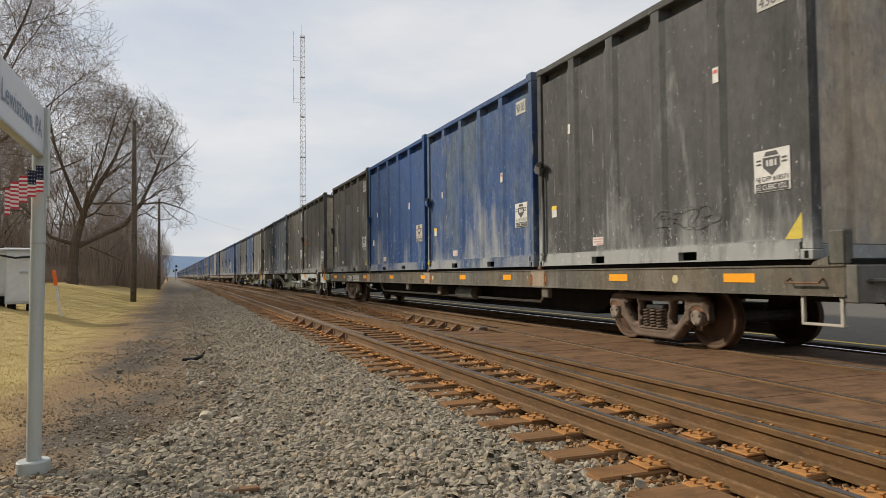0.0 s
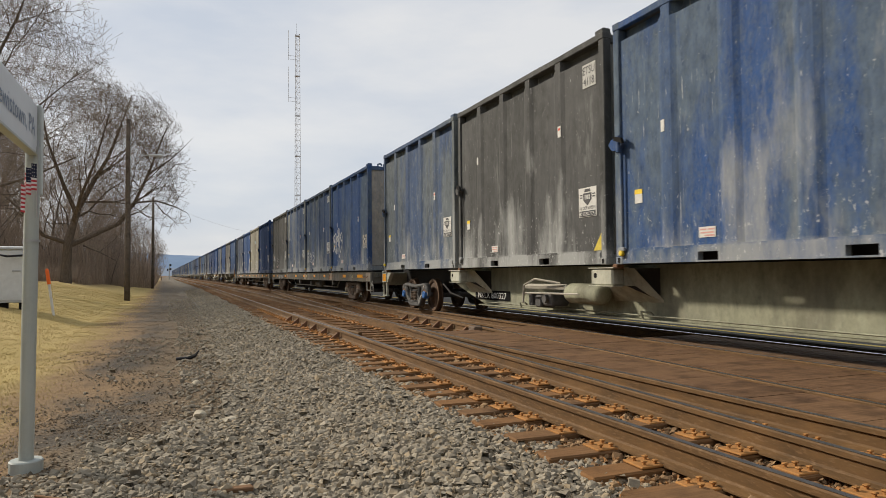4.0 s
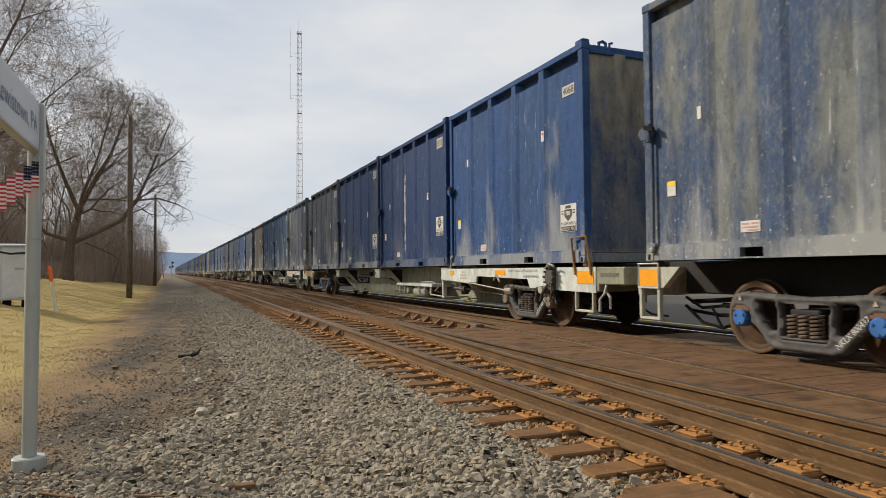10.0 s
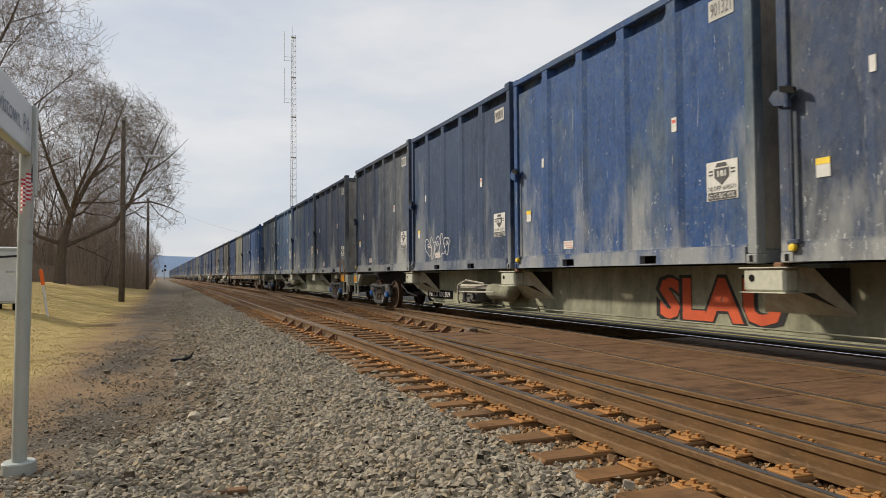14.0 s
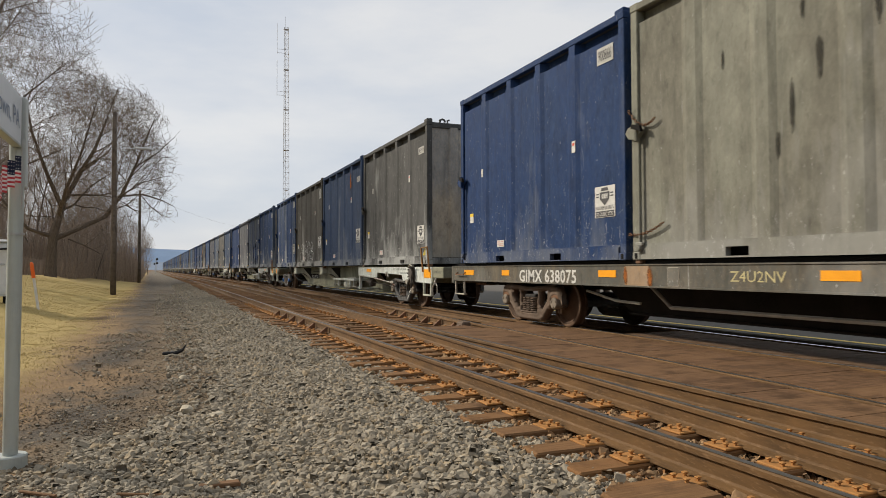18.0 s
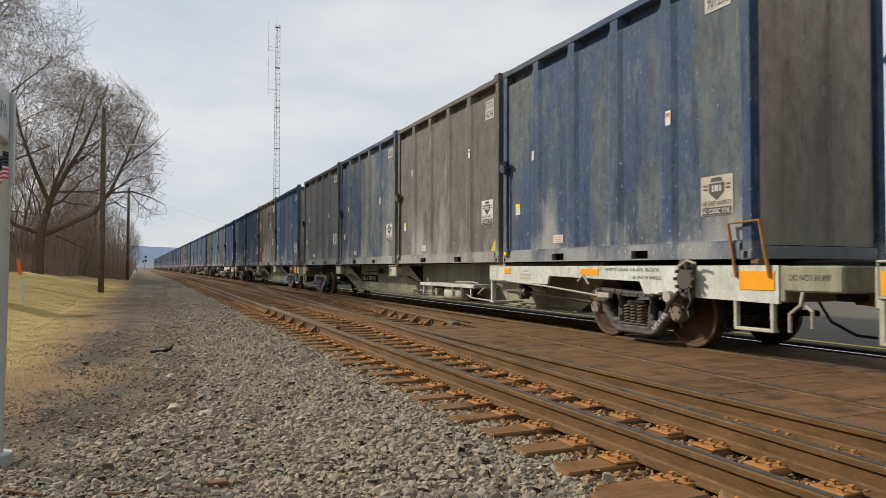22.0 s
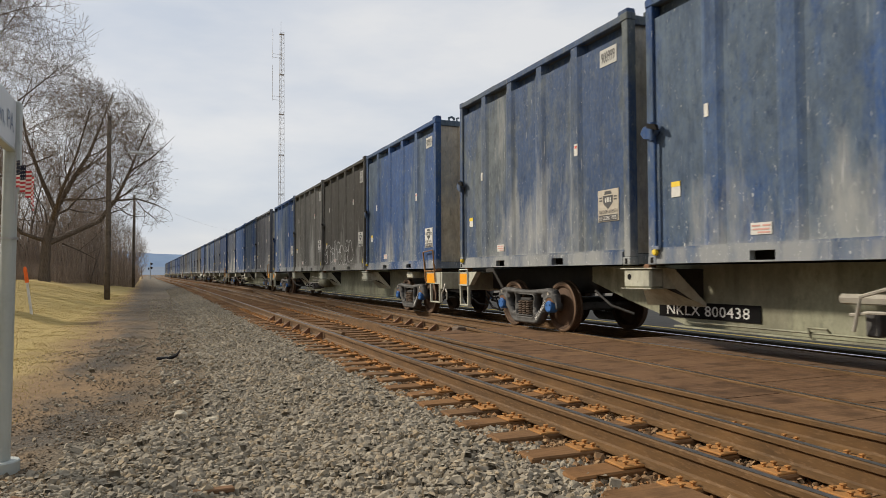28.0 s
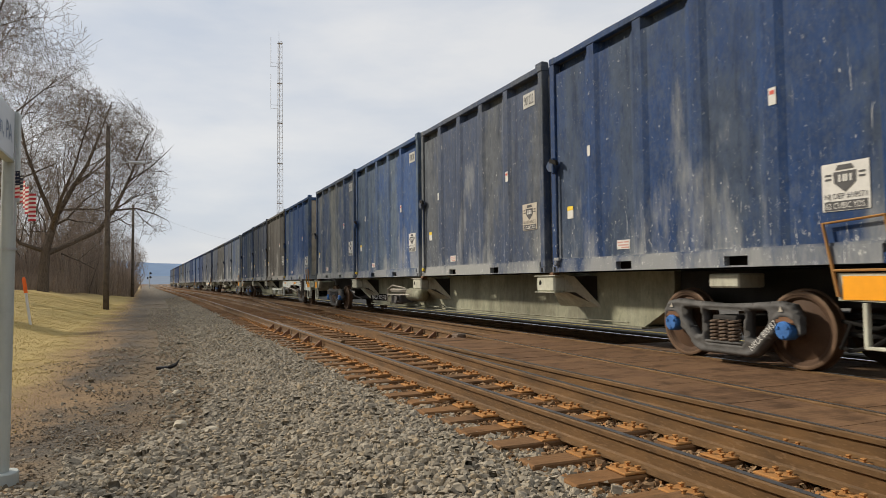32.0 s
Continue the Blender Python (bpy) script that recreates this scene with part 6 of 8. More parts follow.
# car type, car number, then four containers: paint, number
TRAIN = [
    ("F", "GIMX 638058", "G 4386", "B 901365", "C", "K ETSU/4100"),
    ("S", "NKLX 800411", "K", "K ETSU/4165", "W 901121", "G ETSU/4182"),
    ("S", "NKLX 800327", "D 901244", "B 900713", "G ETSU/4118", "S"),
    ("F", "GIMX 638096", "B", "S 901007", "W 901310", "D 901388"),
    ("F", "GIMX 638119", "N 901220", "P", "C 901032", "T 901110"),
    ("S", "NKLX 800226", "B 900950", "D 4086", "C 4175", "W"),
    ("S", "NKLX 800192", "C 4068", "N 901118", "M 900809", "T 900612"),
    ("S", "NKLX 800403", "T 901250", "L 901367", "B 900747", "K ETSU/4354"),
    ("S", "NKLX 800309", "T 901366", "B 901321", "U 900833", "T 900721"),
    ("S", "NKLX 800266", "T 900905", "S", "L 901133", "S 901015"),
    ("F", "GIMX 638075", "C 901372", "U 900961", "Q", "N 900866"),
    ("S", "NKLX 800351", "G 4391", "U 4375", "K ETSU/4227", "M 900840"),
    ("S", "NKLX 800430", "M 900857", "T 901345", "A 900401", "N 900777"),
    ("S", "NKLX 800240", "S 901256", "D ETSU/4274", "W 900588", "A 900938"),
    ("S", "NKLX 800255", "B 901019", "K NWSX/1128", "U 900634", "U 900719"),
    ("S", "NKLX 800318", "N 900484", "T 901098", "L 901206", "G"),
    ("S", "NKLX 800438", "B 900655", "B 901177", "B 900802", "S 900999"),
    ("S", "NKLX 800106", "B 900913", "K ETSU/4209", "D ETSU/4133", "B 901060"),
    ("S", "NKLX 800421", "A 901203", "B 900516", "C 901402", "T 901155"),
    ("S", "NKLX 800333", "M 900881", "T 901222", "B 900690", "W 901041"),
]
tail_rng = random.Random(3)
for _ in range(7):
    TRAIN.append(("S", "NKLX 8004%02d" % tail_rng.randint(41, 99), *[tail_rng.choice("SSBTGKNT") for _ in range(4)]))
BRAKE_CARS = (1, 6, 7, 11, 12, 13, 15, 20, 22, 25)
GAPS = {"FS": 2.0, "SF": 2.0, "FF": 2.1, "SS": 1.6}
# how far single containers stand back from their usual places on the cars
SET_BACK = {(0, 0): 0.1, (1, 1): -0.08, (4, 2): -0.2, (4, 3): -0.32, (7, 3): 0.18, (8, 1): 0.14, (10, 0): 0.38, (10, 1): 0.2, (10, 2): 0.0, (10, 3): -0.1, (12, 2): 0.12, (13, 0): 0.12, (13, 3): 0.16, (14, 1): 0.18, (15, 0): -0.02, (16, 3): 0.2}
MOVERS = []          # (thing, its place along the train)
CARS, BOXES = [], {}
u = 5.4
for i, (kind, mark, *boxes) in enumerate(TRAIN):
    if kind == "F":
        car = flat_car("long low flat car with grimy brown-grey sills, carrying four containers", mark)
    else:
        car = spine_car("grey-green spine car with white beams, carrying four containers", mark, i in BRAKE_CARS, i < 20)
    CARS.append((car, u))
    MOVERS.append((car, u, 0.0))
    for k, spec in enumerate(boxes):
        code, _, number = spec.partition(" ")
        two = "/" in number
        c = container(code, WORDS[code], number.replace("/", "\n"), two, triangle=(code in "GKD" and (i, k) != (14, 1) and (two or number.startswith("4"))), plate=code not in "PQ" and (i, k) != (14, 1), dirty=(i * 4 + k) % 5 == 2, notices=i < 21 and code != "Q",
                      plate_z=0.81 if k == 0 and kind == "S" else 0.94 if number.startswith("900") or (i, k) in ((3, 2), (4, 3)) else 1.07, notice_z=2.43 if two or number.startswith("4") else 1.95, distant=i > 20)
        BOXES[i, k] = c
        MOVERS.append((c, u + k * CAR_STEP + SET_BACK.get((i, k), 0.06), TOP_OF_CAR))
    nxt = TRAIN[i + 1][0] if i + 1 < len(TRAIN) else "S"
    u += 3 * CAR_STEP + LEN + GAPS[kind + nxt]


def along(t):
    """How far the train has run at t seconds."""
    return 0.11 + 15.568 * t + 0.011932 * t * t - 0.0000443 * t ** 3


def at_rail(y, z=0.0):
    """The pose of something on the train's track, y metres along it."""
    return pose(FAR_C - bend(y + 3), y, z, 0, 0, math.degrees(bend_slope(y + 3)))


KEY_TIMES = [0, 2, 4, 6, 8, 10, 12, 14, 16, 18, 20, 22, 24, 26, 28, 30, 32]

# ------------------------------------------------------------ woods, bare in winter
def bark_material(name, lo, hi):
    k = Mat(name, 0.9, 0.0, 0.15)
    g = k.noise(k.shift((5, 5, 1.2)), 3.0, 5.0, 0.65)
    k.colour(k.mix(k.ramp(g, 0.3, 0.7), lo, hi))
    k.bump(g, 0.6, 0.03)
    return k.m


M_BARK = bark_material("grey_brown_bark", rgb(0.066, 0.052, 0.041), rgb(0.155, 0.124, 0.097))
M_TWIG = bark_material("twig_bark", rgb(0.14, 0.112, 0.088), rgb(0.27, 0.218, 0.172))
M_BRUSH = bark_material("reddish_brush", rgb(0.20, 0.155, 0.118), rgb(0.38, 0.30, 0.23))


def grow(rng, height, trunk_r, levels, first=0.28, spread=0.75, up=0.25, wiggle=0.16, kids=(4, 5, 5, 4, 3), crown=None, thin=0.009, guides=(), lobes=0.3):
    """Limbs as tapering lines: lists of (points, radii, level). guides: main limbs bent by hand, from which the rest grows."""
    limbs = []

    def limb(p, d, length, r, level):
        n = max(3, 7 - level)
        step, q, rr, way = length / n, p, r, d
        stops, pts, radii = [], [p], [r]
        for i in range(n):
            way = (way + Vector((rng.gauss(0, wiggle), rng.gauss(0, wiggle), rng.gauss(0, wiggle) + up * 0.25)) * (0.6 if level == 0 or level > 3 else 1.0)).normalized()
            e = q + way * step
            if crown and level > 0 and not (level == 1 and e.z < crown[0] and i < 2):
                off = Vector((e.x - crown[3], e.y, e.z - crown[0]))
                swell = 0.95 + lobes * 2.0 * noise.noise(off.normalized() * 2.1 + Vector((crown[1], 0, 0)))
                if (off.x ** 2 + off.y ** 2) / crown[1] ** 2 + (off.z / crown[2]) ** 2 > swell * rng.uniform(0.85, 1.1):
                    break
            q, rr = e, max(thin, rr * (0.86 if level == 0 else 0.78))
            pts.append(q)
            radii.append(rr)
            stops.append((q, rr, way, (i + 1) / n))
        if len(pts) > 1:
            limbs.append((pts, radii, level))
        if level >= levels or not stops:
            return
        count = kids[min(level, len(kids) - 1)]
        for j in range(count):
            f = first + (1 - first) * (j + rng.random()) / count if level == 0 else 0.25 + 0.75 * (j + rng.random()) / count
            k = min(range(len(stops)), key=lambda i: abs(stops[i][3] - f))
            q0, r0, w0, _ = stops[k]
            side = w0.orthogonal().normalized()
            side.rotate(Matrix.Rotation(rng.uniform(0, 6.283), 3, w0))
            way2 = (w0 * (1 - spread * 0.55) + side * spread + Vector((0, 0, up * 0.6))).normalized()
            limb(q0, way2, length * (rng.uniform(0.5, 0.78) if level < 3 else rng.uniform(0.4, 0.62)), r0 * rng.uniform(0.55, 0.8), level + 1)
        limb(stops[-1][0], stops[-1][2], length * 0.6, stops[-1][1], level + 1)

    for pts, radii, twigs in guides:
        pts, radii = [Vector(p) for p in pts], [r * 0.66 for r in radii]
        limbs.append((pts, radii, 0))
        reach = (pts[-1] - pts[0]).length
        for j in range(twigs):
            f = (0.3 + 0.7 * (j + rng.random()) / twigs) * (len(pts) - 1)
            i = min(int(f), len(pts) - 2)
            q0, w0 = pts[i].lerp(pts[i + 1], f - i), (pts[i + 1] - pts[i]).normalized()
            side = w0.orthogonal().normalized()
            side.rotate(Matrix.Rotation(rng.uniform(0, 6.283), 3, w0))
            limb(q0, (w0 * 0.5 + side * 0.8 + Vector((0, 0, 0.2))).normalized(), height * rng.uniform(0.16, 0.28), radii[i + 1] * rng.uniform(0.4, 0.65), 2)
        tip = (pts[-1] - pts[-2]).normalized()
        for j in range(4):
            limb(pts[-1], (tip + Vector((rng.gauss(0, 0.5), rng.gauss(0, 0.5), rng.gauss(0, 0.35)))).normalized(), height * rng.uniform(0.12, 0.18), radii[-1] * 0.8, 2)
    if not guides:
        limb(Vector((0, 0, -0.2)), Vector((0, 0, 1)), height * 0.42, trunk_r, 0)
    return limbs


def limb_meshes(limbs, split=2):
    """Two meshes: the trunk with its limbs, and the crown of twigs."""
    out = []
    for keep, sides, mat, name in ((lambda lv: lv < split, 7, M_BARK, "trunk"), (lambda lv: lv >= split, 3, M_TWIG, "crown")):
        vs, fs, n0 = [], [], 0
        ang = np.arange(sides) * 2 * np.pi / sides
        k = np.arange(sides)
        for pts, radii, level in limbs:
            if not keep(level):
                continue
            p = np.array([tuple(q) for q in pts])
            d = Vector(p[-1] - p[0])
            a = d.orthogonal().normalized()
            b = d.cross(a).normalized()
            ring = np.cos(ang)[:, None] * np.array(a) + np.sin(ang)[:, None] * np.array(b)
            vs.append((p[:, None] + ring[None] * np.array(radii)[:, None, None]).reshape(-1, 3))
            m = len(pts)
            base = (np.arange(m - 1) * sides)[:, None] + n0
            fs.append(np.stack([base + k, base + (k + 1) % sides, base + sides + (k + 1) % sides, base + sides + k], -1).reshape(-1, 4))
            n0 += m * sides
        out.append(fast_mesh(name, np.concatenate(vs), np.concatenate(fs), mat))
    return out


def spot(px, d):
    """A place on the ground in the direction that the eye sees at the start, d metres off."""
    az = math.atan((px - 784) / 1190.5) + radians(21.36)
    x, y = d * math.sin(az), d * math.cos(az)
    return Vector((x, y, float(ground_z(np.array(x), np.array(y)))))


def tree_thing(meshes, place, turn, size, label, name="bare_tree"):
    t = thing(name, label, "tree", "bare trees")
    part("trunk", meshes[0], None, t)
    part("crown", meshes[1], None, t, "bare twigs")
    t.matrix_world = Matrix.LocRotScale(place, Euler((0, 0, turn)), (size, size, size))
    return t


tr = random.Random(21)
# the old tree: a short thick bole, a leader, a second stem, and one heavy limb reaching over the path
OAK_LIMBS = [
    ([(0, 0, -0.3), (0.05, 0, 1.6), (0.16, 0, 3.3), (0.85, 0.3, 5.9), (1.96, 0.2, 8.2), (2.9, -0.4, 10.0), (3.75, -0.3, 12.5), (4.6, 0.2, 15.3)], [0.72, 0.56, 0.5, 0.31, 0.25, 0.19, 0.12, 0.05], 13),
    ([(0.7, 0.2, 5.4), (-0.2, -0.6, 7.5), (-0.7, -0.9, 8.9), (-1.3, -1.2, 10.7), (-1.7, -1.0, 13.0), (-1.0, -1.2, 15.3)], [0.27, 0.22, 0.17, 0.13, 0.09, 0.04], 11),
    ([(0.2, 0, 2.9), (1.95, 0.5, 3.8), (3.8, 0.9, 4.8), (4.95, 0.7, 6.6), (5.9, 0.2, 8.9), (6.8, -0.2, 11.6), (7.4, -0.2, 13.2)], [0.42, 0.32, 0.27, 0.21, 0.15, 0.1, 0.04], 15),
    ([(4.9, 0.7, 6.5), (6.5, 0.3, 6.7), (7.9, 0.2, 6.3), (9.0, 0.4, 5.8)], [0.13, 0.1, 0.07, 0.03], 8),
    ([(5.9, 0.2, 8.9), (7.5, -0.6, 10.1), (8.7, -1.0, 11.4)], [0.1, 0.07, 0.03], 7),
    ([(0.0, 0, 3.1), (-1.5, -0.6, 3.6), (-3.1, -1.0, 5.6), (-4.6, -1.4, 7.0)], [0.28, 0.19, 0.12, 0.05], 8),
    ([(1.2, 0.1, 2.9), (2.4, -0.9, 2.3), (3.4, -1.2, 1.7)], [0.1, 0.07, 0.03], 4),
    ([(0.5, 0.2, 4.6), (0.9, -2.2, 6.5), (1.8, -4.0, 9.0), (2.6, -4.6, 12.2)], [0.24, 0.18, 0.12, 0.05], 9),
    ([(2.0, 0.2, 8.2), (4.0, 1.6, 10.2), (5.4, 2.8, 12.6)], [0.14, 0.09, 0.04], 8),
]
OAK = limb_meshes(grow(random.Random(7), 22, 0.72, 6, spread=0.9, up=0.10, wiggle=0.24, kids=(8, 5, 4, 4, 3, 2), crown=(8.8, 8.3, 8.5, 0.9), thin=0.0085, guides=OAK_LIMBS), 4)
OAK_B_LIMBS = [
    ([(0, 0, -0.3), (0.1, 0, 2.5), (0.0, 0.1, 5.5), (0.6, 0.4, 10.0), (0.2, 0.6, 15.0), (1.0, 0.4, 20.0), (1.4, 0.2, 24.0)], [0.7, 0.55, 0.45, 0.32, 0.22, 0.13, 0.05], 13),
    ([(0.0, 0, 5.0), (2.6, -0.3, 8.4), (4.8, -0.5, 12.0), (6.4, -0.4, 16.0), (7.4, -0.2, 19.5)], [0.32, 0.24, 0.17, 0.11, 0.04], 12),
    ([(0.3, 0.2, 7.5), (2.4, 1.0, 12.0), (3.9, 1.2, 17.0), (5.2, 1.0, 22.0)], [0.26, 0.18, 0.12, 0.04], 12),
    ([(0.0, 0, 4.2), (3.6, -0.8, 7.0), (6.6, -1.2, 9.4), (9.2, -1.0, 12.2)], [0.3, 0.2, 0.12, 0.04], 11),
    ([(0.0, 0, 3.6), (3.5, 1.0, 5.2), (7.0, 1.2, 6.6), (9.6, 1.0, 8.0)], [0.24, 0.17, 0.1, 0.04], 9),
    ([(0.0, 0, 5.5), (-2.8, 0.6, 9.0), (-5.0, 0.4, 13.5), (-6.2, 0.4, 18.0)], [0.28, 0.2, 0.12, 0.04], 8),
    ([(0.4, 0.3, 9.0), (3.4, -2.0, 13.5), (5.2, -3.0, 18.0), (5.8, -3.2, 21.0)], [0.2, 0.14, 0.08, 0.03], 9),
]
OAK_B = limb_meshes(grow(random.Random(3), 26, 0.68, 6, spread=0.9, up=0.12, wiggle=0.24, kids=(8, 5, 4, 4, 3, 2), crown=(13.5, 9.6, 12.5, 1.0), thin=0.0085, guides=OAK_B_LIMBS), 4)
OAK_C = limb_meshes(grow(tr, 26, 0.4, 6, first=0.3, spread=0.85, up=0.16, wiggle=0.2, kids=(7, 5, 4, 4, 3, 2), crown=(13.0, 5.8, 7.2, 0.0)), 3)
MID = [limb_meshes(grow(tr, 24, 0.2, 4, first=0.22, spread=0.6, up=0.28, wiggle=0.15, kids=(7, 6, 5, 4), crown=(9.5, 4.0, 7.6, 0.0)), 2) for _ in range(3)]
THIN = [limb_meshes(grow(tr, 13, 0.08, 3, first=0.12, spread=0.55, up=0.3, wiggle=0.2, kids=(8, 5, 4), crown=(4.0, 2.0, 4.0, 0.0)), 1) for _ in range(4)]
tree_thing(OAK, spot(128, 60), 0.14, 1.0, "large old bare tree with thick spreading limbs beside the lawn")
tree_thing(OAK_B, spot(-190, 50), 0.0, 1.0, "tall bare tree at the lawn's edge")
tree_thing(OAK_C, spot(-10, 92), 5.3, 1.1, "bare tree with a rounded twiggy crown")
for px, d, s in ((-160, 62, 1.1), (205, 95, 0.85), (255, 118, 0.6), (-60, 80, 1.1), (140, 100, 0.95), (225, 90, 0.75), (-20, 74, 0.9), (25, 84, 1.0), (60, 96, 1.0), (90, 78, 0.85), (115, 112, 1.1), (165, 84, 0.8), (185, 108, 0.9), (270, 150, 0.75), (240, 128, 0.8), (290, 190, 0.7), (-110, 90, 1.1), (282, 165, 0.7), (296, 230, 0.75)):
    tree_thing(tr.choice(MID), spot(px, d), tr.uniform(0, 6.28), s * tr.uniform(0.9, 1.1), "slender bare tree in the woods")
for i in range(44):
    d = tr.uniform(66, 118)
    px = tr.uniform(-250, 258 + (d - 66) * 0.45)
    tree_thing(tr.choice(THIN), spot(px, d), tr.uniform(0, 6.28), tr.uniform(0.6, 1.1), "thin bare sapling in the thicket", "sapling")
for i in range(20):
    y = tr.uniform(92, 230)
    x = -2.7 - bend(y) - tr.uniform(0, 7)
    p = Vector((x, y, float(ground_z(np.array(x), np.array(y)))))
    tree_thing(tr.choice(THIN), p, tr.uniform(0, 6.28), tr.uniform(0.5, 0.85), "thin bare sapling along the path", "sapling")


def far_woods():
    """The dim mass of stems behind the old trees: one tangle of many slender trees."""
    pieces = []
    for me in [m for pair in MID + THIN for m in pair]:
        co, fa = np.zeros(len(me.vertices) * 3), np.zeros(len(me.polygons) * 4, np.int64)
        me.vertices.foreach_get("co", co)
        me.polygons.foreach_get("vertices", fa)
        pieces.append((co.reshape(-1, 3), fa.reshape(-1, 4)))
    vs, fs, n0 = [], [], 0
    for i in range(150):
        d = tr.uniform(74, 175)
        px = tr.uniform(-330, 262 + min(36, (d - 74) * 0.5))
        tall = i % 3 == 0 and px < 235
        k = 2 * (tr.randrange(3) if tall else 3 + tr.randrange(4))
        place, turn, size = spot(px, d), tr.uniform(0, 6.28), tr.uniform(0.5, 0.85) if tall else tr.uniform(0.6, 1.15)
        ca, sa = math.cos(turn) * size, math.sin(turn) * size
        for co, fa in pieces[k:k + 2]:
            vs.append(co @ np.array(((ca, sa, 0), (-sa, ca, 0), (0, 0, size))) + np.array(place))
            fs.append(fa + n0)
            n0 += len(co)
    return tagged(new("far_woods", fast_mesh("far_woods", np.concatenate(vs), np.concatenate(fs), M_BRUSH)), "grey-brown tangle of bare slender trees behind the lawn", "woods", kind="stuff")


far_woods()


def brush_stuff():
    """Low reddish brush and briars along the wood's edge, and the dim mass of stems behind."""
    r = np.random.default_rng(4)
    n = 80000
    d = r.uniform(62, 190, n)
    px = r.uniform(-300, 290, n) + np.where(d > 95, 12, 0)
    az = np.arctan((px - 784) / 1190.5) + radians(21.36)
    x, y = d * np.sin(az), d * np.cos(az)
    ok = x < -2.4 - 0.014 * np.clip(y - 90, 0, None) - 1.9 * smoothstep(0, 12, 92 - y) - np.where(y < 75, 2.0, 0)
    x, y, d = x[ok], y[ok], d[ok]
    n = len(x)
    tall = np.where(r.random(n) < 0.4, 2.0 + 7.5 * r.random(n) ** 1.8, r.uniform(0.5, 1.8, n))
    tall = np.where(d < 70, np.minimum(tall, 1.8), tall)
    w = np.where(tall > 2.4, 0.035, 0.018) * r.uniform(0.7, 1.6, n)
    z = ground_z(x, y) - 0.1
    lean = r.normal(0, 1, (n, 2)) * (tall * np.where(tall > 2.4, 0.1, 0.28))[:, None]
    tall = np.where((d > 95) & (tall > 4.0), 4.0, tall)
    a = r.uniform(0, 6.283, n)
    p = np.stack([x, y, z], -1)
    top = p + np.stack([lean[:, 0], lean[:, 1], tall], -1)
    vs = np.stack([p + np.stack([np.cos(a + k * 2.094) * w, np.sin(a + k * 2.094) * w, 0 * w], -1) for k in range(3)] + [top], 1)
    f = (np.arange(n) * 4)[:, None, None] + np.array([(0, 1, 3), (1, 2, 3), (2, 0, 3)])[None]
    return tagged(new("brush", fast_mesh("brush", vs.reshape(-1, 3), f.reshape(-1, 3), M_BRUSH)), "reddish-brown bare brush along the edge of the woods", "brush", kind="stuff")


brush_stuff()


def grass_stuff():
    """Short dead grass: tufts of single blades on the lawn and the worn verge."""
    r = np.random.default_rng(9)
    n = 90000
    y = 5 + 50 * r.random(n) ** 1.6
    x = -1.25 - np.abs(r.normal(0, 1, n)) * (1.0 + y * 0.16)
    thin = r.random(n) < np.clip((-x - 1.1) / 1.3, 0.06, 1)
    x, y = x[thin], y[thin]
    n = len(x)
    h = r.uniform(0.01, 0.028, n) * (1 + y * 0.012)
    w = 0.003 * (1 + y * 0.09)
    a = r.uniform(0, 6.283, n)
    z = ground_z(x, y)
    p = np.stack([x, y, z], -1)
    side = np.stack([np.cos(a) * w, np.sin(a) * w, 0 * w], -1)
    top = p + np.stack([r.normal(0, 0.5, n) * h, r.normal(0, 0.5, n) * h, h], -1)
    vs = np.stack([p - side, p + side, top], 1)
    f = np.arange(n * 3).reshape(-1, 3)
    k = Mat("dead_grass_blade", 0.85, 0.0, 0.2)
    k.colour(k.mix(k.n("ShaderNodeNewGeometry").outputs["Random Per Island"], rgb(0.34, 0.262, 0.105), rgb(0.51, 0.395, 0.17)))
    return tagged(new("grass", fast_mesh("grass", vs.reshape(-1, 3), f, k.m)), "short straw-yellow winter grass on the lawn", "grass", kind="stuff")


grass_stuff()


# ------------------------------------------------------------ distance
def ridge(name, y, zs, x0, x1, material, label):
    m = Mesh()
    n = len(zs)
    vs = []
    for i, z in enumerate(zs):
        x = x0 + (x1 - x0) * i / (n - 1)
        vs += [(x, y - 500, -5), (x, y, z), (x, y + 600, -5)]
    m.add(vs, [(3 * i + k, 3 * i + 3 + k, 3 * i + 4 + k, 3 * i + 1 + k) for i in range(n - 1) for k in range(2)])
    m.smooth = True
    return thing(name, label, "hill", kind="structure", mesh=m, material=material)


M_RIDGE = plain("hazy_blue_woods", rgb(0.17, 0.235, 0.34), 1.0, vary=0.12, scale=0.01, spec=0.0)
M_RIDGE2 = plain("hazy_grey_woods", rgb(0.19, 0.23, 0.29), 1.0, vary=0.12, scale=0.02, spec=0.0)
rr = random.Random(2)
ridge("far_ridge", 3600, [112 + 14 * math.sin(i * 0.5) + rr.uniform(-3, 3) + (8 if 13 < i < 20 else 0) for i in range(41)], -3800, 3800, M_RIDGE, "long blue hazy wooded ridge on the horizon")
ridge("near_hill", 1900, [14 + 6 * math.sin(i * 0.9) + rr.uniform(-2, 2) for i in range(31)], -1900, 1900, M_RIDGE2, "low hazy wooded hills below the ridge")

# unseen bank on the lawn's side, behind the eye, added to block low sky
bank = Mesh()
bank_n, bank_r = 60, random.Random(8)
vs = []
for i in range(bank_n + 1):
    y0 = -110 + 122 * i / bank_n
    top = 11.5 + 1.2 * math.sin(i * 0.7) + bank_r.uniform(-0.8, 0.8)
    vs += [(-17 + bank_r.uniform(-0.6, 0.6), y0, -1), (-18 + bank_r.uniform(-0.6, 0.6), y0, top * 0.6), (-20, y0, top), (-24, y0, -1)]
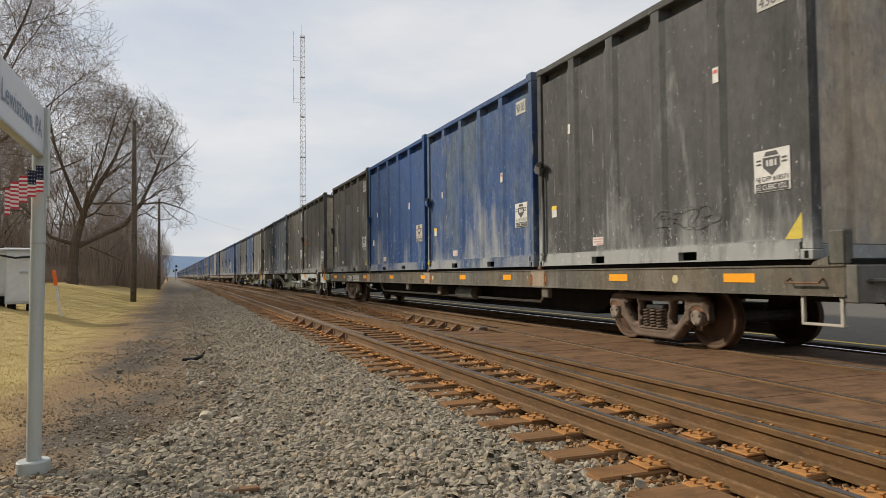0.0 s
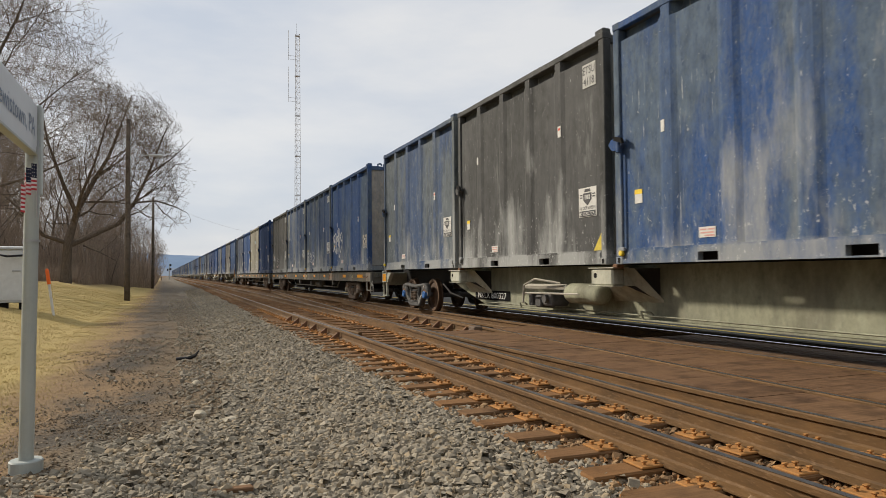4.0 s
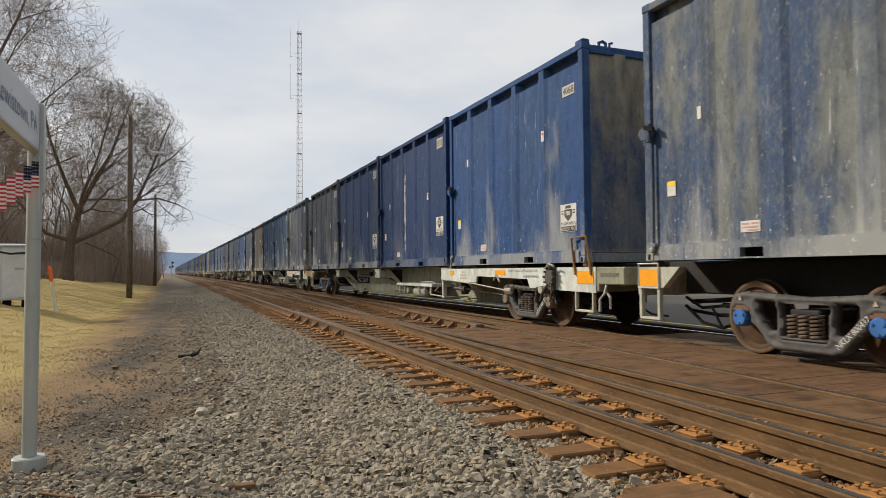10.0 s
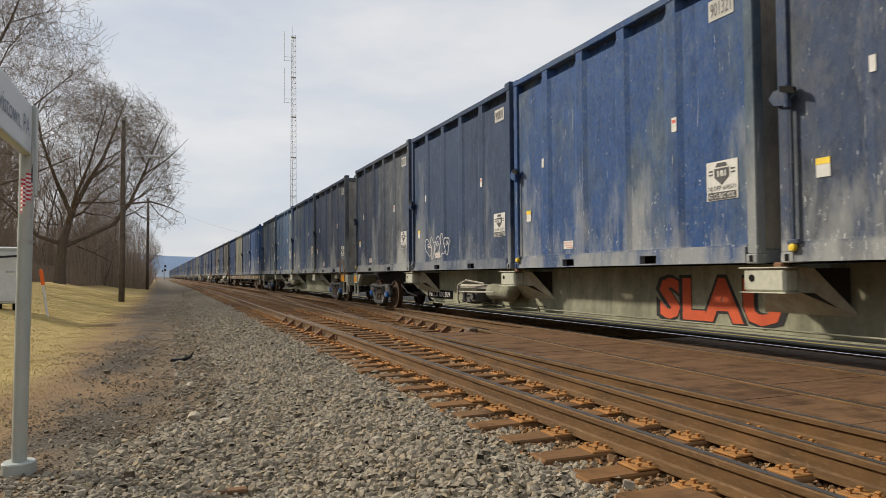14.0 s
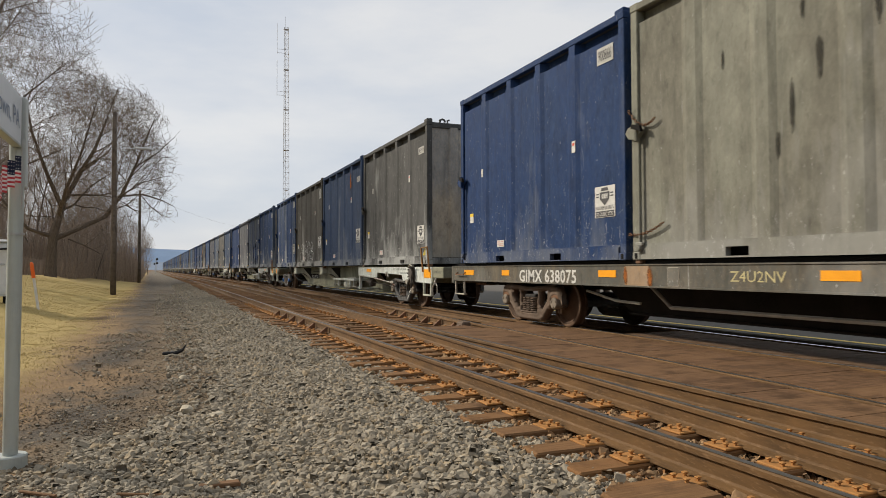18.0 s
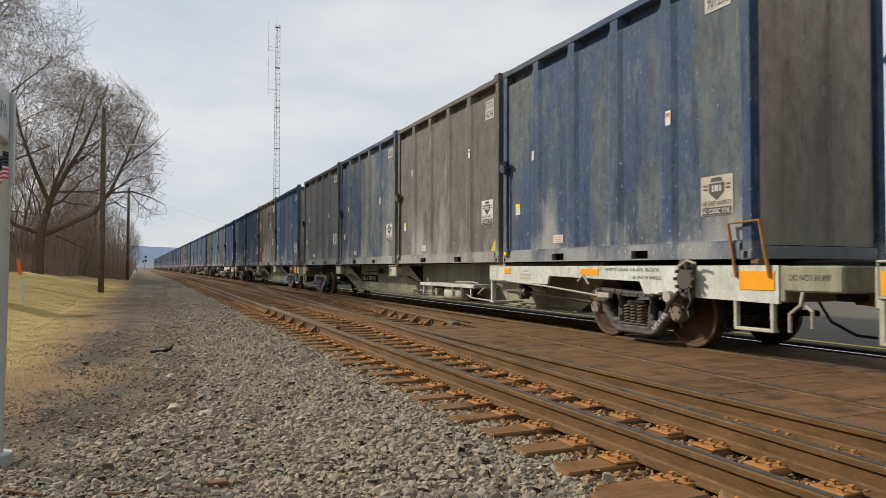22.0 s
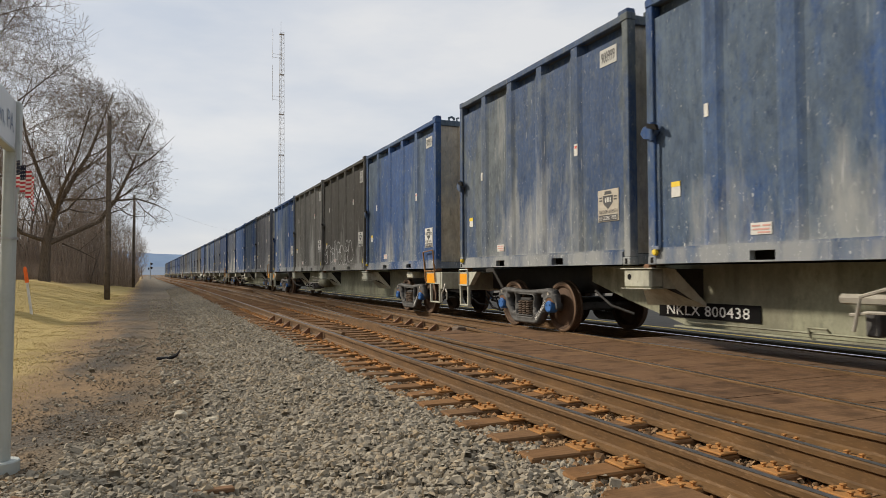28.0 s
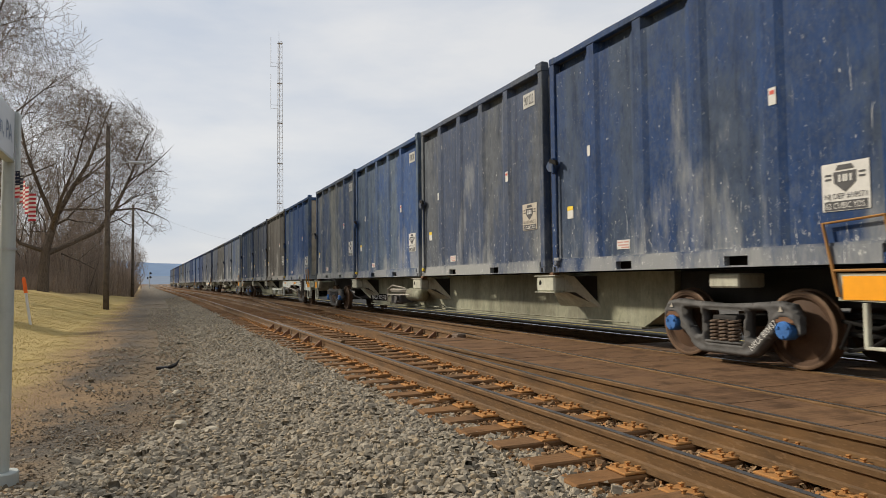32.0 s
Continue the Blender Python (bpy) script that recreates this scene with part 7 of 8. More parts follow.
bank.add(vs, [(4 * i + k, 4 * i + 4 + k, 4 * i + 5 + k, 4 * i + 1 + k) for i in range(bank_n) for k in range(3)])
thing("wooded_bank", "unseen brown bank added to block low sky light", "woods", kind="structure", mesh=bank, material=M_BARK)

# ------------------------------------------------------------ poles, mast, signal
M_POLE = wood_material("utility_pole_wood", rgb(0.075, 0.061, 0.048), rgb(0.19, 0.158, 0.124), rgb(0.11, 0.085, 0.066))
M_GALV = plain("galvanised_steel", rgb(0.42, 0.43, 0.43), 0.45, 0.6, vary=0.15)
M_LATTICE = plain("grey_mast_steel", rgb(0.46, 0.47, 0.48), 0.6, 0.1, vary=0.15)


def utility_pole(base, top_z, r, label, arm=False):
    p = thing("utility_pole", label, "utility pole", "utility poles")
    p.location = base
    h = top_z - base.z
    m = Mesh()
    m.tube([(0, 0, -0.3), (0.02, 0, h * 0.3), (0, 0.02, h * 0.7), (0, 0, h)], r, 12, radii=[r * 1.12, r, r * 0.86, r * 0.72])
    m.smooth = True
    part("shaft", m, M_POLE, p, "weathered round wooden shaft")
    part("pole_cap", Mesh().lathe([(h - 0.02, r * 0.74), (h + 0.03, r * 0.5)], 12, "z"), M_POLE, p)
    if arm:
        part("lamp_arm", Mesh().tube([(0, 0, h - 0.3), (-0.9, 0, h - 0.05), (-2.4, 0, h + 0.05)], 0.022, 6), M_GALV, p, "curved lamp arm")
        part("lamp_head", Mesh().lathe([(h - 0.06, 0.09), (h + 0.02, 0.1), (h + 0.09, 0.04)], 12, "z", (-2.42, 0, 0)), M_GALV, p, "hanging lamp head")
        part("insulator", Mesh().lathe([(h, 0.03), (h + 0.08, 0.06), (h + 0.16, 0.04)], 10, "z", (-0.05, 0, 0)), M_WHITE, p)
    else:
        part("lamp_arm", Mesh().tube([(0, 0, h - 2.6), (0.6, 0, h - 2.25), (1.2, 0, h - 2.15)], 0.02, 6), M_GALV, p, "thin lamp arm")
        part("lamp_head", Mesh().lathe([(1.1, 0.03), (1.2, 0.08), (1.9, 0.10), (2.1, 0.04)], 12, "x", (0, 0, h - 2.15)), M_GALV, p, "long pale lamp head")
        part("insulator", Mesh().lathe([(h - 0.35, 0.03), (h - 0.28, 0.06), (h - 0.18, 0.04)], 10, "z", (-0.3, 0, 0)).tube([(-0.3, 0, h - 0.4), (0, 0, h - 0.5)], 0.02, 5), M_GALV, p)
    return p


POLE_1 = Vector((-2.67, 45.6, -0.5))
POLE_2 = Vector((-2.33, 86.7, -0.5))
utility_pole(POLE_1, 10.78, 0.16, "tall weathered wooden utility pole on the lawn's edge")
utility_pole(POLE_2, 10.35, 0.17, "wooden utility pole with a lamp arm by the path", True)
wire = Mesh()
end = Vector((26.0, 200.0, 13.2))
start = Vector((-2.35, 86.7, 10.2))
wire.tube([start.lerp(end, i / 10) - Vector((0, 0, 1.3 * (1 - (2 * i / 10 - 1) ** 2))) for i in range(11)], 0.011, 4)
thing("overhead_wire", "thin overhead wire hanging from the utility pole", "wire", mesh=wire, material=M_LATTICE)


def lattice_mast():
    base = Vector((24.97, 147.9, -0.3))
    t = thing("radio_mast", "tall grey lattice radio mast behind the train", "radio mast")
    t.location = base
    top = 54.3
    half = lambda z: 0.72 - 0.28 * z / top
    corners = [(-1, -0.58), (1, -0.58), (0, 1.15)]
    for cx, cy in corners:
        part("mast_leg", Mesh().tube([(cx * half(0), cy * half(0), 0), (cx * half(top), cy * half(top), top)], 0.05, 6), M_LATTICE, t)
    m = Mesh()
    n = 46
    for i in range(n):
        z0, z1 = top * i / n, top * (i + 1) / n
        for a in range(3):
            (ax, ay), (bx, by) = corners[a], corners[(a + 1) % 3]
            m.tube([(ax * half(z0), ay * half(z0), z0), (bx * half(z1), by * half(z1), z1)], 0.024, 3, False)
            m.tube([(ax * half(z1), ay * half(z1), z1), (bx * half(z1), by * half(z1), z1)], 0.024, 3, False)
    part("lattice_bracing", m, M_LATTICE, t)["kind"] = "stuff"
    for z0, ln in ((48.6, 6.4), (39.3, 7.6)):
        part("whip_antenna", Mesh().tube([(-1.95, 0, z0 - 0.2), (-1.95, 0, z0 + ln)], 0.045, 6), M_LATTICE, t, "slim whip antenna")
        part("antenna_mount", Mesh().tube([(-1.95, 0, z0), (0, 0, z0)], 0.035, 5).tube([(-1.95, 0, z0 + 0.8), (0, 0, z0 + 0.8)], 0.035, 5), M_LATTICE, t)
    part("lightning_rod", Mesh().tube([(-0.2, 0, top), (-0.2, 0, top + 2.4)], 0.025, 5), M_LATTICE, t)
    for z0 in (45.0, 36.2, 27.3, 18.6, 53.9):
        part("collar", Mesh().box(-0.55, 0.55, -0.34, 0.44, z0 - 0.06, z0 + 0.06, 0.02), M_LATTICE, t)
    return t


lattice_mast()


def rail_signal():
    y = 235.0
    s = thing("rail_signal", "dark railway signal mast beside the distant track", "railway signal")
    s.location, s.scale = (-0.6 - bend(y) + 1.6, y, -0.3), (0.8, 0.8, 0.8)
    part("mast", Mesh().tube([(0, 0, 0), (0, 0, 6.6)], 0.09, 8), M_GALV, s)
    for z0 in (5.9, 4.3):
        part("signal_head", Mesh().lathe([(-0.12, 0.42), (0.0, 0.46), (0.1, 0.42)], 16, "y", (0.35, 0, z0)), M_BLACK, s, "round black signal head")
    part("ladder", Mesh().box(-0.25, -0.2, 0.1, 0.14, 0.2, 6.2).box(0.1, 0.15, 0.1, 0.14, 0.2, 6.2), M_GALV, s)
    part("relay_box", Mesh().box(-0.9, -0.4, -0.2, 0.2, 3.6, 4.4, 0.03), M_BLACK, s)
    return s


rail_signal()

# ------------------------------------------------------------ lawn: relay case, marker
M_CASE = plain("aluminium_case_paint", rgb(0.52, 0.54, 0.55), 0.5, 0.3, vary=0.12)
M_CASEPALE = plain("pale_case_paint", rgb(0.60, 0.61, 0.60), 0.6, vary=0.12)
M_MARK = plain("orange_marker_cap", rgb(0.80, 0.14, 0.02), 0.5, vary=0.12)
M_MARKPOST = plain("white_marker_post", rgb(0.66, 0.64, 0.58), 0.6, vary=0.15)


def relay_case(px, d, w, h, label, doors=True):
    p = spot(px, d)
    c = thing("relay_case", label, "equipment cabinet", "trackside cabinets")
    c.location = p
    c.rotation_euler = (0, 0, radians(8))
    z0 = 0.22
    part("case_body", Mesh().box(-w / 2, w / 2, -0.35, 0.35, z0, h, 0.02), M_CASE, c)
    part("case_roof", Mesh().prism([(-0.42, h - 0.003), (0.42, h - 0.003), (0.42, h + 0.05), (0.0, h + 0.1), (-0.42, h + 0.05)], -w / 2 - 0.06, w / 2 + 0.06), M_CASE, c)
    part("case_door", Mesh().box(-w / 2 + 0.05, w / 2 - 0.05, -0.372, -0.35, z0 + 0.08, h - 0.08, 0.008), M_CASEPALE, c, "plain metal door")
    part("door_handle", Mesh().box(-0.04, 0.2, -0.40, -0.372, h * 0.62, h * 0.62 + 0.06, 0.01), M_GALV, c)
    for sx in (-1, 1):
        part("leg", Mesh().box(sx * w * 0.3 - 0.12, sx * w * 0.3 + 0.12, -0.2, 0.2, -0.25, z0, 0.01), M_DARK, c)
    return c


relay_case(38, 27, 0.9, 2.02, "grey metal trackside relay case with a closed door")
relay_case(-26, 27.5, 1.5, 1.75, "low grey metal case beside the relay case")
cable = spot(8, 26.4)
thing("conduit", "black cable arching between the two metal cases", "cable", mesh=Mesh().tube([cable + Vector((-0.62, 0.9, 2.0)), cable + Vector((-0.2, -0.05, 1.75)), cable + Vector((0.3, -0.05, 1.65)), cable + Vector((0.72, 0.35, 1.7))], 0.035, 6), material=M_BLACK)
mk = spot(108, 26)
marker = thing("marker_post", "leaning white marker post with an orange cap", "marker post")
marker.matrix_world = Matrix.Translation(mk) @ pose(0, 0, 0, 0, -8, 0)
part("post", Mesh().tube([(0, 0, -0.2), (0, 0, 1.25)], 0.042, 8), M_MARKPOST, marker)
part("cap", Mesh().lathe([(1.05, 0.058), (1.5, 0.058), (1.56, 0.04), (1.58, 0.015)], 10, "z"), M_MARK, marker, "orange cap")

# ------------------------------------------------------------ station sign and flag
M_POST = plain("grey_green_post_paint", rgb(0.40, 0.43, 0.41), 0.5, 0.1, vary=0.12, scale=3)
M_SIGN = plain("pale_sign_face", rgb(0.55, 0.58, 0.60), 0.5, vary=0.08, scale=2)
M_SIGNTEXT = plain("grey_blue_sign_letters", rgb(0.20, 0.25, 0.33), 0.6, vary=0.1)
NEARER = 0.957
SIGN = EYE + (Vector((-1.11, 6.52, 0)) - EYE) * NEARER
sign = thing("station_sign", "long pale station name sign on round grey-green posts", "sign")
sign.location, sign.scale = SIGN, (NEARER, NEARER, NEARER)
ground_at = (float(ground_z(np.array(SIGN.x), np.array(SIGN.y))) - SIGN.z) / NEARER
for dy in (0.0, -1.75):
    ps = Mesh().tube([(-0.02, dy, ground_at - 0.05), (0, dy, 2.2)], 0.056, 20)
    ps.smooth = False
    part("post", ps, M_POST, sign, "round grey-green post")
    part("base_flange", Mesh().lathe([(ground_at - 0.02, 0.126), (ground_at + 0.085, 0.126), (ground_at + 0.095, 0.118), (ground_at + 0.095, 0.05)], 28, "z", (-0.02, dy, 0)), M_POST, sign, "round base flange")
    part("band", Mesh().lathe([(1.40, 0.058), (1.40, 0.063), (1.418, 0.063), (1.418, 0.058)], 20, "z", (0, dy, 0)), M_GALV, sign, "thin steel strap")
    part("end_post", Mesh().box(-0.05, 0.06, dy - 0.01, dy + 0.11, 1.80, 2.56, 0.008), M_POST, sign, "square end channel")
part("sign_panel", Mesh().box(-0.02, 0.03, -1.75, -0.012, 2.15, 2.55, 0.006), M_SIGN, sign, "pale sign panel")
part("panel_edge", Mesh().box(-0.03, 0.04, -1.75, -0.012, 2.125, 2.148, 0.004), M_POST, sign)
name_me = lettering("Lewistown, PA", 1.35, 0.17, M_SIGNTEXT)
nm = part("sign_letters", name_me, None, sign, "grey-blue station name lettering")
nm.matrix_local = Matrix.Translation((0.0345, -0.80, 2.33)) @ Matrix.Rotation(math.pi, 4, "Z")

M_FLAGRED = plain("flag_red_cloth", rgb(0.50, 0.05, 0.06), 0.85, vary=0.2)
M_FLAGWHITE = plain("flag_white_cloth", rgb(0.68, 0.64, 0.62), 0.85, vary=0.12)
M_FLAGBLUE = plain("flag_blue_cloth", rgb(0.014, 0.019, 0.046), 0.9, vary=0.2)
FLAG_AT = EYE + (Vector((-1.055, 6.40, 1.93)) - EYE) * NEARER
FLAG_N, FLAG_W, FLAG_H = 5, 0.29, 0.21
flag = thing("flag", "small striped flag with a starred blue corner, fluttering on the post", "flag")
flag.location = FLAG_AT
part("staff", Mesh().tube([(0, 0, -0.32), (0, 0, 0.3)], 0.006, 6), M_GALV, flag, "thin flag staff")
FLAG_PIECES = []
for i in range(FLAG_N):
    w = FLAG_W / FLAG_N
    me = bpy.data.meshes.new("cloth_strip")
    vs, fs, mi = [], [], []
    for j in range(13):
        za, zb = FLAG_H / 2 - FLAG_H * j / 13, FLAG_H / 2 - FLAG_H * (j + 1) / 13
        n = len(vs)
        vs += [(0, 0, za), (w, 0, za), (w, 0, zb), (0, 0, zb)]
        fs.append((n, n + 1, n + 2, n + 3))
        mi.append(2 if (j < 7 and i < 2) else (0 if j % 2 == 0 else 1))
    if i < 2:
        for a in range(3):
            for b in range(4):
                cx, cz, e = w * (a + 0.5) / 3, FLAG_H / 2 - FLAG_H * 7 / 13 * (b + 0.5) / 4, 0.0045
                for yy in (-0.0015, 0.0015):
                    n = len(vs)
                    vs += [(cx - e, yy, cz), (cx, yy, cz - e), (cx + e, yy, cz), (cx, yy, cz + e)]
                    fs.append((n, n + 1, n + 2, n + 3))
                    mi.append(1)
    me.from_pydata(vs, [], fs)
    for mm in (M_FLAGRED, M_FLAGWHITE, M_FLAGBLUE):
        me.materials.append(mm)
    me.polygons.foreach_set("material_index", mi)
    st = part("cloth_strip", me, None, flag)
    FLAG_PIECES.append(st)
# seconds, which way the cloth streams (0: away from the tracks), how much it ripples
FLAG_WAY = [(0, 160, 0.9), (1, 140, 0.8), (2, 112, 0.7), (3, 122, 1.1), (4.5, 110, 1.0), (6, 138, 0.7), (7, 112, 0.9), (8, 135, 0.7), (9, 150, 0.6), (10, 162, 0.8), (11, 105, 1.0),
            (12, 156, 0.9), (13, 125, 0.8), (14, 86, 1.0), (15.5, 80, 1.0), (17, 52, 0.6), (18, 122, 0.9), (19, 106, 1.0), (20, 132, 0.8), (21, 132, 0.8), (22, 130, 0.8), (23, 128, 0.9), (24, 130, 0.8),
            (25, 70, 0.8), (26.5, 62, 0.8), (28, 55, 0.7), (29, 122, 0.9), (30, 66, 1.0), (31, 42, 0.7), (32, 48, 0.7)]

# ------------------------------------------------------------ small things on the ground
M_PALEROCK = plain("pale_rock", rgb(0.42, 0.37, 0.28), 0.9, vary=0.3, scale=12)
M_OLDWOOD = wood_material("old_board_wood", rgb(0.13, 0.075, 0.04), rgb(0.27, 0.16, 0.09), rgb(0.2, 0.11, 0.06))


def rock(x, y, s, label, seed, material=None):
    r = random.Random(seed)
    bm = bmesh.new()
    bmesh.ops.create_icosphere(bm, subdivisions=2, radius=1)
    for v in bm.verts:
        f = 1 + 0.32 * noise.noise(v.co * 1.3 + Vector((seed, 0, 0))) + 0.12 * noise.noise(v.co * 3.1 + Vector((0, seed, 0)))
        v.co = Vector((v.co.x * s[0], v.co.y * s[1], v.co.z * s[2])) * f
    me = bpy.data.meshes.new("rock")
    bm.to_mesh(me)
    bm.free()
    me.materials.append(material or M_PALEROCK)
    ob = tagged(new("rock", me), label, "rock")
    ob.location = (x, y, float(ground_z(np.array(x), np.array(y))) + s[2] * 0.45)
    ob.rotation_euler = (0, 0, r.uniform(0, 6.28))
    return ob


rock(0.27, 7.75, (0.10, 0.075, 0.055), "pale tan rock lying on the dirt path", 3)
rock(0.55, 7.4, (0.11, 0.08, 0.035), "flat tan rock half sunk in gravel", 5)
rock(0.3, 10.0, (0.07, 0.06, 0.04), "small pale rock on the path", 8)
rock(0.12, 5.3, (0.075, 0.05, 0.03), "small pale rock among the gravel", 9)
deb = Mesh()
deb.tube([(0, 0, 0.02), (0.1, 0.02, 0.03), (0.2, 0.0, 0.07), (0.26, -0.02, 0.15)], 0.03, 6, radii=[0.015, 0.035, 0.03, 0.012]).box(-0.18, 0.05, -0.06, 0.05, 0.0, 0.05, 0.015)
d = thing("debris", "dark twisted scrap lying on the cinder path", "debris", mesh=deb, material=M_BLACK)
d.scale = (0.9, 0.9, 1.1)
d.location = (0.2, 13.3, float(ground_z(np.array(0.2), np.array(13.3))))
b1 = thing("board_scrap", "short rust-brown board scrap on the gravel", "wood scrap", mesh=Mesh().box(-0.14, 0.14, -0.035, 0.035, 0.0, 0.035, 0.008), material=M_OLDWOOD)
b1.location, b1.rotation_euler = (0.40, 5.08, float(ground_z(np.array(0.4), np.array(5.08))) + 0.012), (0.05, 0.04, 0.15)
b2 = thing("wood_stick", "thin pale split stick on the gravel", "wood scrap", mesh=Mesh().box(-0.16, 0.16, -0.012, 0.012, 0.0, 0.02, 0.005), material=M_OLDWOOD)
b2.location, b2.rotation_euler = (-0.75, 5.25, float(ground_z(np.array(-0.75), np.array(5.25))) + 0.012), (0, 0, -0.7)
b3 = copy_thing(b2, pose(-0.12, 5.0, float(ground_z(np.array(-0.12), np.array(5.0))) + 0.015, 0, 0, -25))

# ------------------------------------------------------------ marks that set single containers and cars apart
scribble(BOXES[0, 0], 3.4, 4.6, 0.5, 0.75, 2, M_INK, width=0.012, strokes=3)
for a, z0, z1, w in ((1.2, 0.25, 1.75, 0.45), (1.9, 0.25, 1.9, 0.5), (2.9, 0.3, 2.5, 0.75)):
    decal(BOXES[0, 3], a, (z0 + z1) / 2, w, z1 - z0, M_INK, name="paint_patch", label="dark painted-over patch")
for a, z, w, h in ((0.45, 1.7, 0.09, 0.5), (1.0, 1.9, 0.12, 1.0), (1.65, 1.6, 0.2, 0.35)):
    decal(BOXES[1, 0], a, z, w, h, M_RUSTFADE, name="paint_smear", label="rust-red smear")
scribble(BOXES[3, 3], 0.3, 1.3, 0.5, 1.15, 5, M_SPRAY, width=0.03, strokes=4)
scribble(BOXES[3, 3], 2.3, 2.9, 0.5, 0.95, 6, M_SPRAY, width=0.02, strokes=2)
scribble(BOXES[3, 0], 0.4, 2.0, 0.8, 1.7, 7, M_SPRAY, width=0.05, strokes=5)
scribble(BOXES[3, 1], 0.6, 2.4, 0.5, 0.95, 8, M_SPRAY, width=0.02, strokes=5)
scribble(BOXES[4, 1], 4.3, 5.5, 0.3, 1.0, 9, M_SPRAY, width=0.022, strokes=4)
decal(BOXES[4, 1], 3.4, 2.75, 0.55, 0.2, M_DARK, name="torn_hole", ragged=False, label="torn dark hole in the sheet")
decal(BOXES[4, 1], 3.75, 2.62, 0.3, 0.24, plain("torn_blue_tarp", rgb(0.33, 0.48, 0.52), 0.7), name="torn_tarp", ragged=False, label="pale blue tarpaulin scrap", x=PANEL_X - 0.02)
decal(BOXES[4, 0], 4.35, 2.0, 0.1, 0.9, M_RUSTFADE, name="rust_run", label="orange rust run")
decal(BOXES[4, 0], 4.6, 2.05, 0.07, 0.45, M_RUSTFADE, name="rust_run", label="orange rust run")
scribble(BOXES[8, 2], 1.2, 2.8, 0.35, 0.85, 10, M_SPRAY, width=0.02, strokes=5)
scribble(BOXES[11, 2], 1.4, 4.2, 0.2, 1.05, 11, M_SPRAY, width=0.025, strokes=5)
decal(BOXES[11, 1], 4.6, 3.1, 0.2, 0.6, M_RUSTFADE, name="rust_patch", label="orange rust patch", x=PANEL_X - 0.031)
scribble(BOXES[17, 1], 0.3, 4.6, 0.25, 1.0, 12, M_SPRAY, width=0.02, strokes=8)
decal(BOXES[14, 1], 0.56, 2.46, 0.75, 0.62, M_RUSTORANGE, name="rust_patch", label="square orange rust patch", ragged=False)
decal(BOXES[14, 1], 1.78, 0.52, 0.72, 0.58, M_RUSTORANGE, name="rust_patch", label="square orange rust patch", ragged=False)
slot = decal(BOXES[14, 1], 4.08, 3.08, 0.62, 0.15, M_DARK, name="vent_slot", label="dark bent vent slot", ragged=False, x=PANEL_X - 0.02)
slot.rotation_euler.x = radians(-7)
decal(BOXES[14, 1], 4.08, 2.66, 0.8, 0.7, M_GREYFADE, name="paint_patch", label="dark painted-over patch")
decal(BOXES[14, 1], 5.3, 2.62, 1.05, 1.35, M_GREYFADE, name="paint_patch", label="dark painted-over patch")
plate = decal(BOXES[14, 1], 5.36, 1.35, 0.44, 0.36, M_PLATEDIRTY, name="owner_plate", label="dirty white plate with dark print", ragged=False, x=PANEL_X - 0.012)
for row in range(4):
    line = part("print_line", Mesh().box(PANEL_X - 0.021, PANEL_X - 0.017, -0.18, 0.18, -0.022, 0.022), M_INK, plate)
    line.location.z = 0.12 - 0.08 * row
decal(BOXES[12, 1], 3.7, 1.0, 3.0, 1.5, M_REPAINT, name="paint_patch", label="saturated blue paint laid bare")
decal(BOXES[7, 2], 1.78, 1.25, 0.55, 0.9, M_CHALKFADE, name="pale_patch", label="pale scraped patch")
decal(BOXES[6, 1], 2.6, 1.7, 0.13, 2.6, M_WHITEFADE, name="white_run", label="white paint run")
decal(BOXES[16, 1], 0.5, 2.2, 0.12, 2.0, M_WHITEFADE, name="white_run", label="white paint run")
letters(CARS[10][0], "Z4U2NV", -1.2395, 16.4, 1.0, 0.8, 0.13, M_YELLOWPALE, "sprayed letters", name="graffiti")
scribble(CARS[4][0], LEN - 17.3, LEN - 16.4, 0.89, 1.10, 23, M_CHALKLINE, x=-1.236, width=0.012, strokes=5)
letters(CARS[8][0], "SLAU", -0.485, 7.9, 0.73, 2.5, 0.74, M_BLACK, "black outline of sprayed letters", name="graffiti_shadow", spacing=1.08, bold=0.085)
letters(CARS[8][0], "SLAU", -0.489, 7.9, 0.73, 2.3, 0.64, M_SPRAYRED, "bold orange-red sprayed letters", name="graffiti", spacing=1.12, bold=0.05)
smear_rng = random.Random(31)
for a, z in ((2.9, 2.75), (3.1, 2.2), (3.3, 2.95), (3.75, 2.6), (2.75, 1.7), (4.05, 1.5), (2.55, 1.3), (4.3, 2.3), (1.75, 2.5), (5.2, 2.0)):
    decal(BOXES[10, 2], a, z, smear_rng.uniform(0.05, 0.11), smear_rng.uniform(0.25, 0.6), M_OILFADE, name="oil_smear", label="dark oily smear")


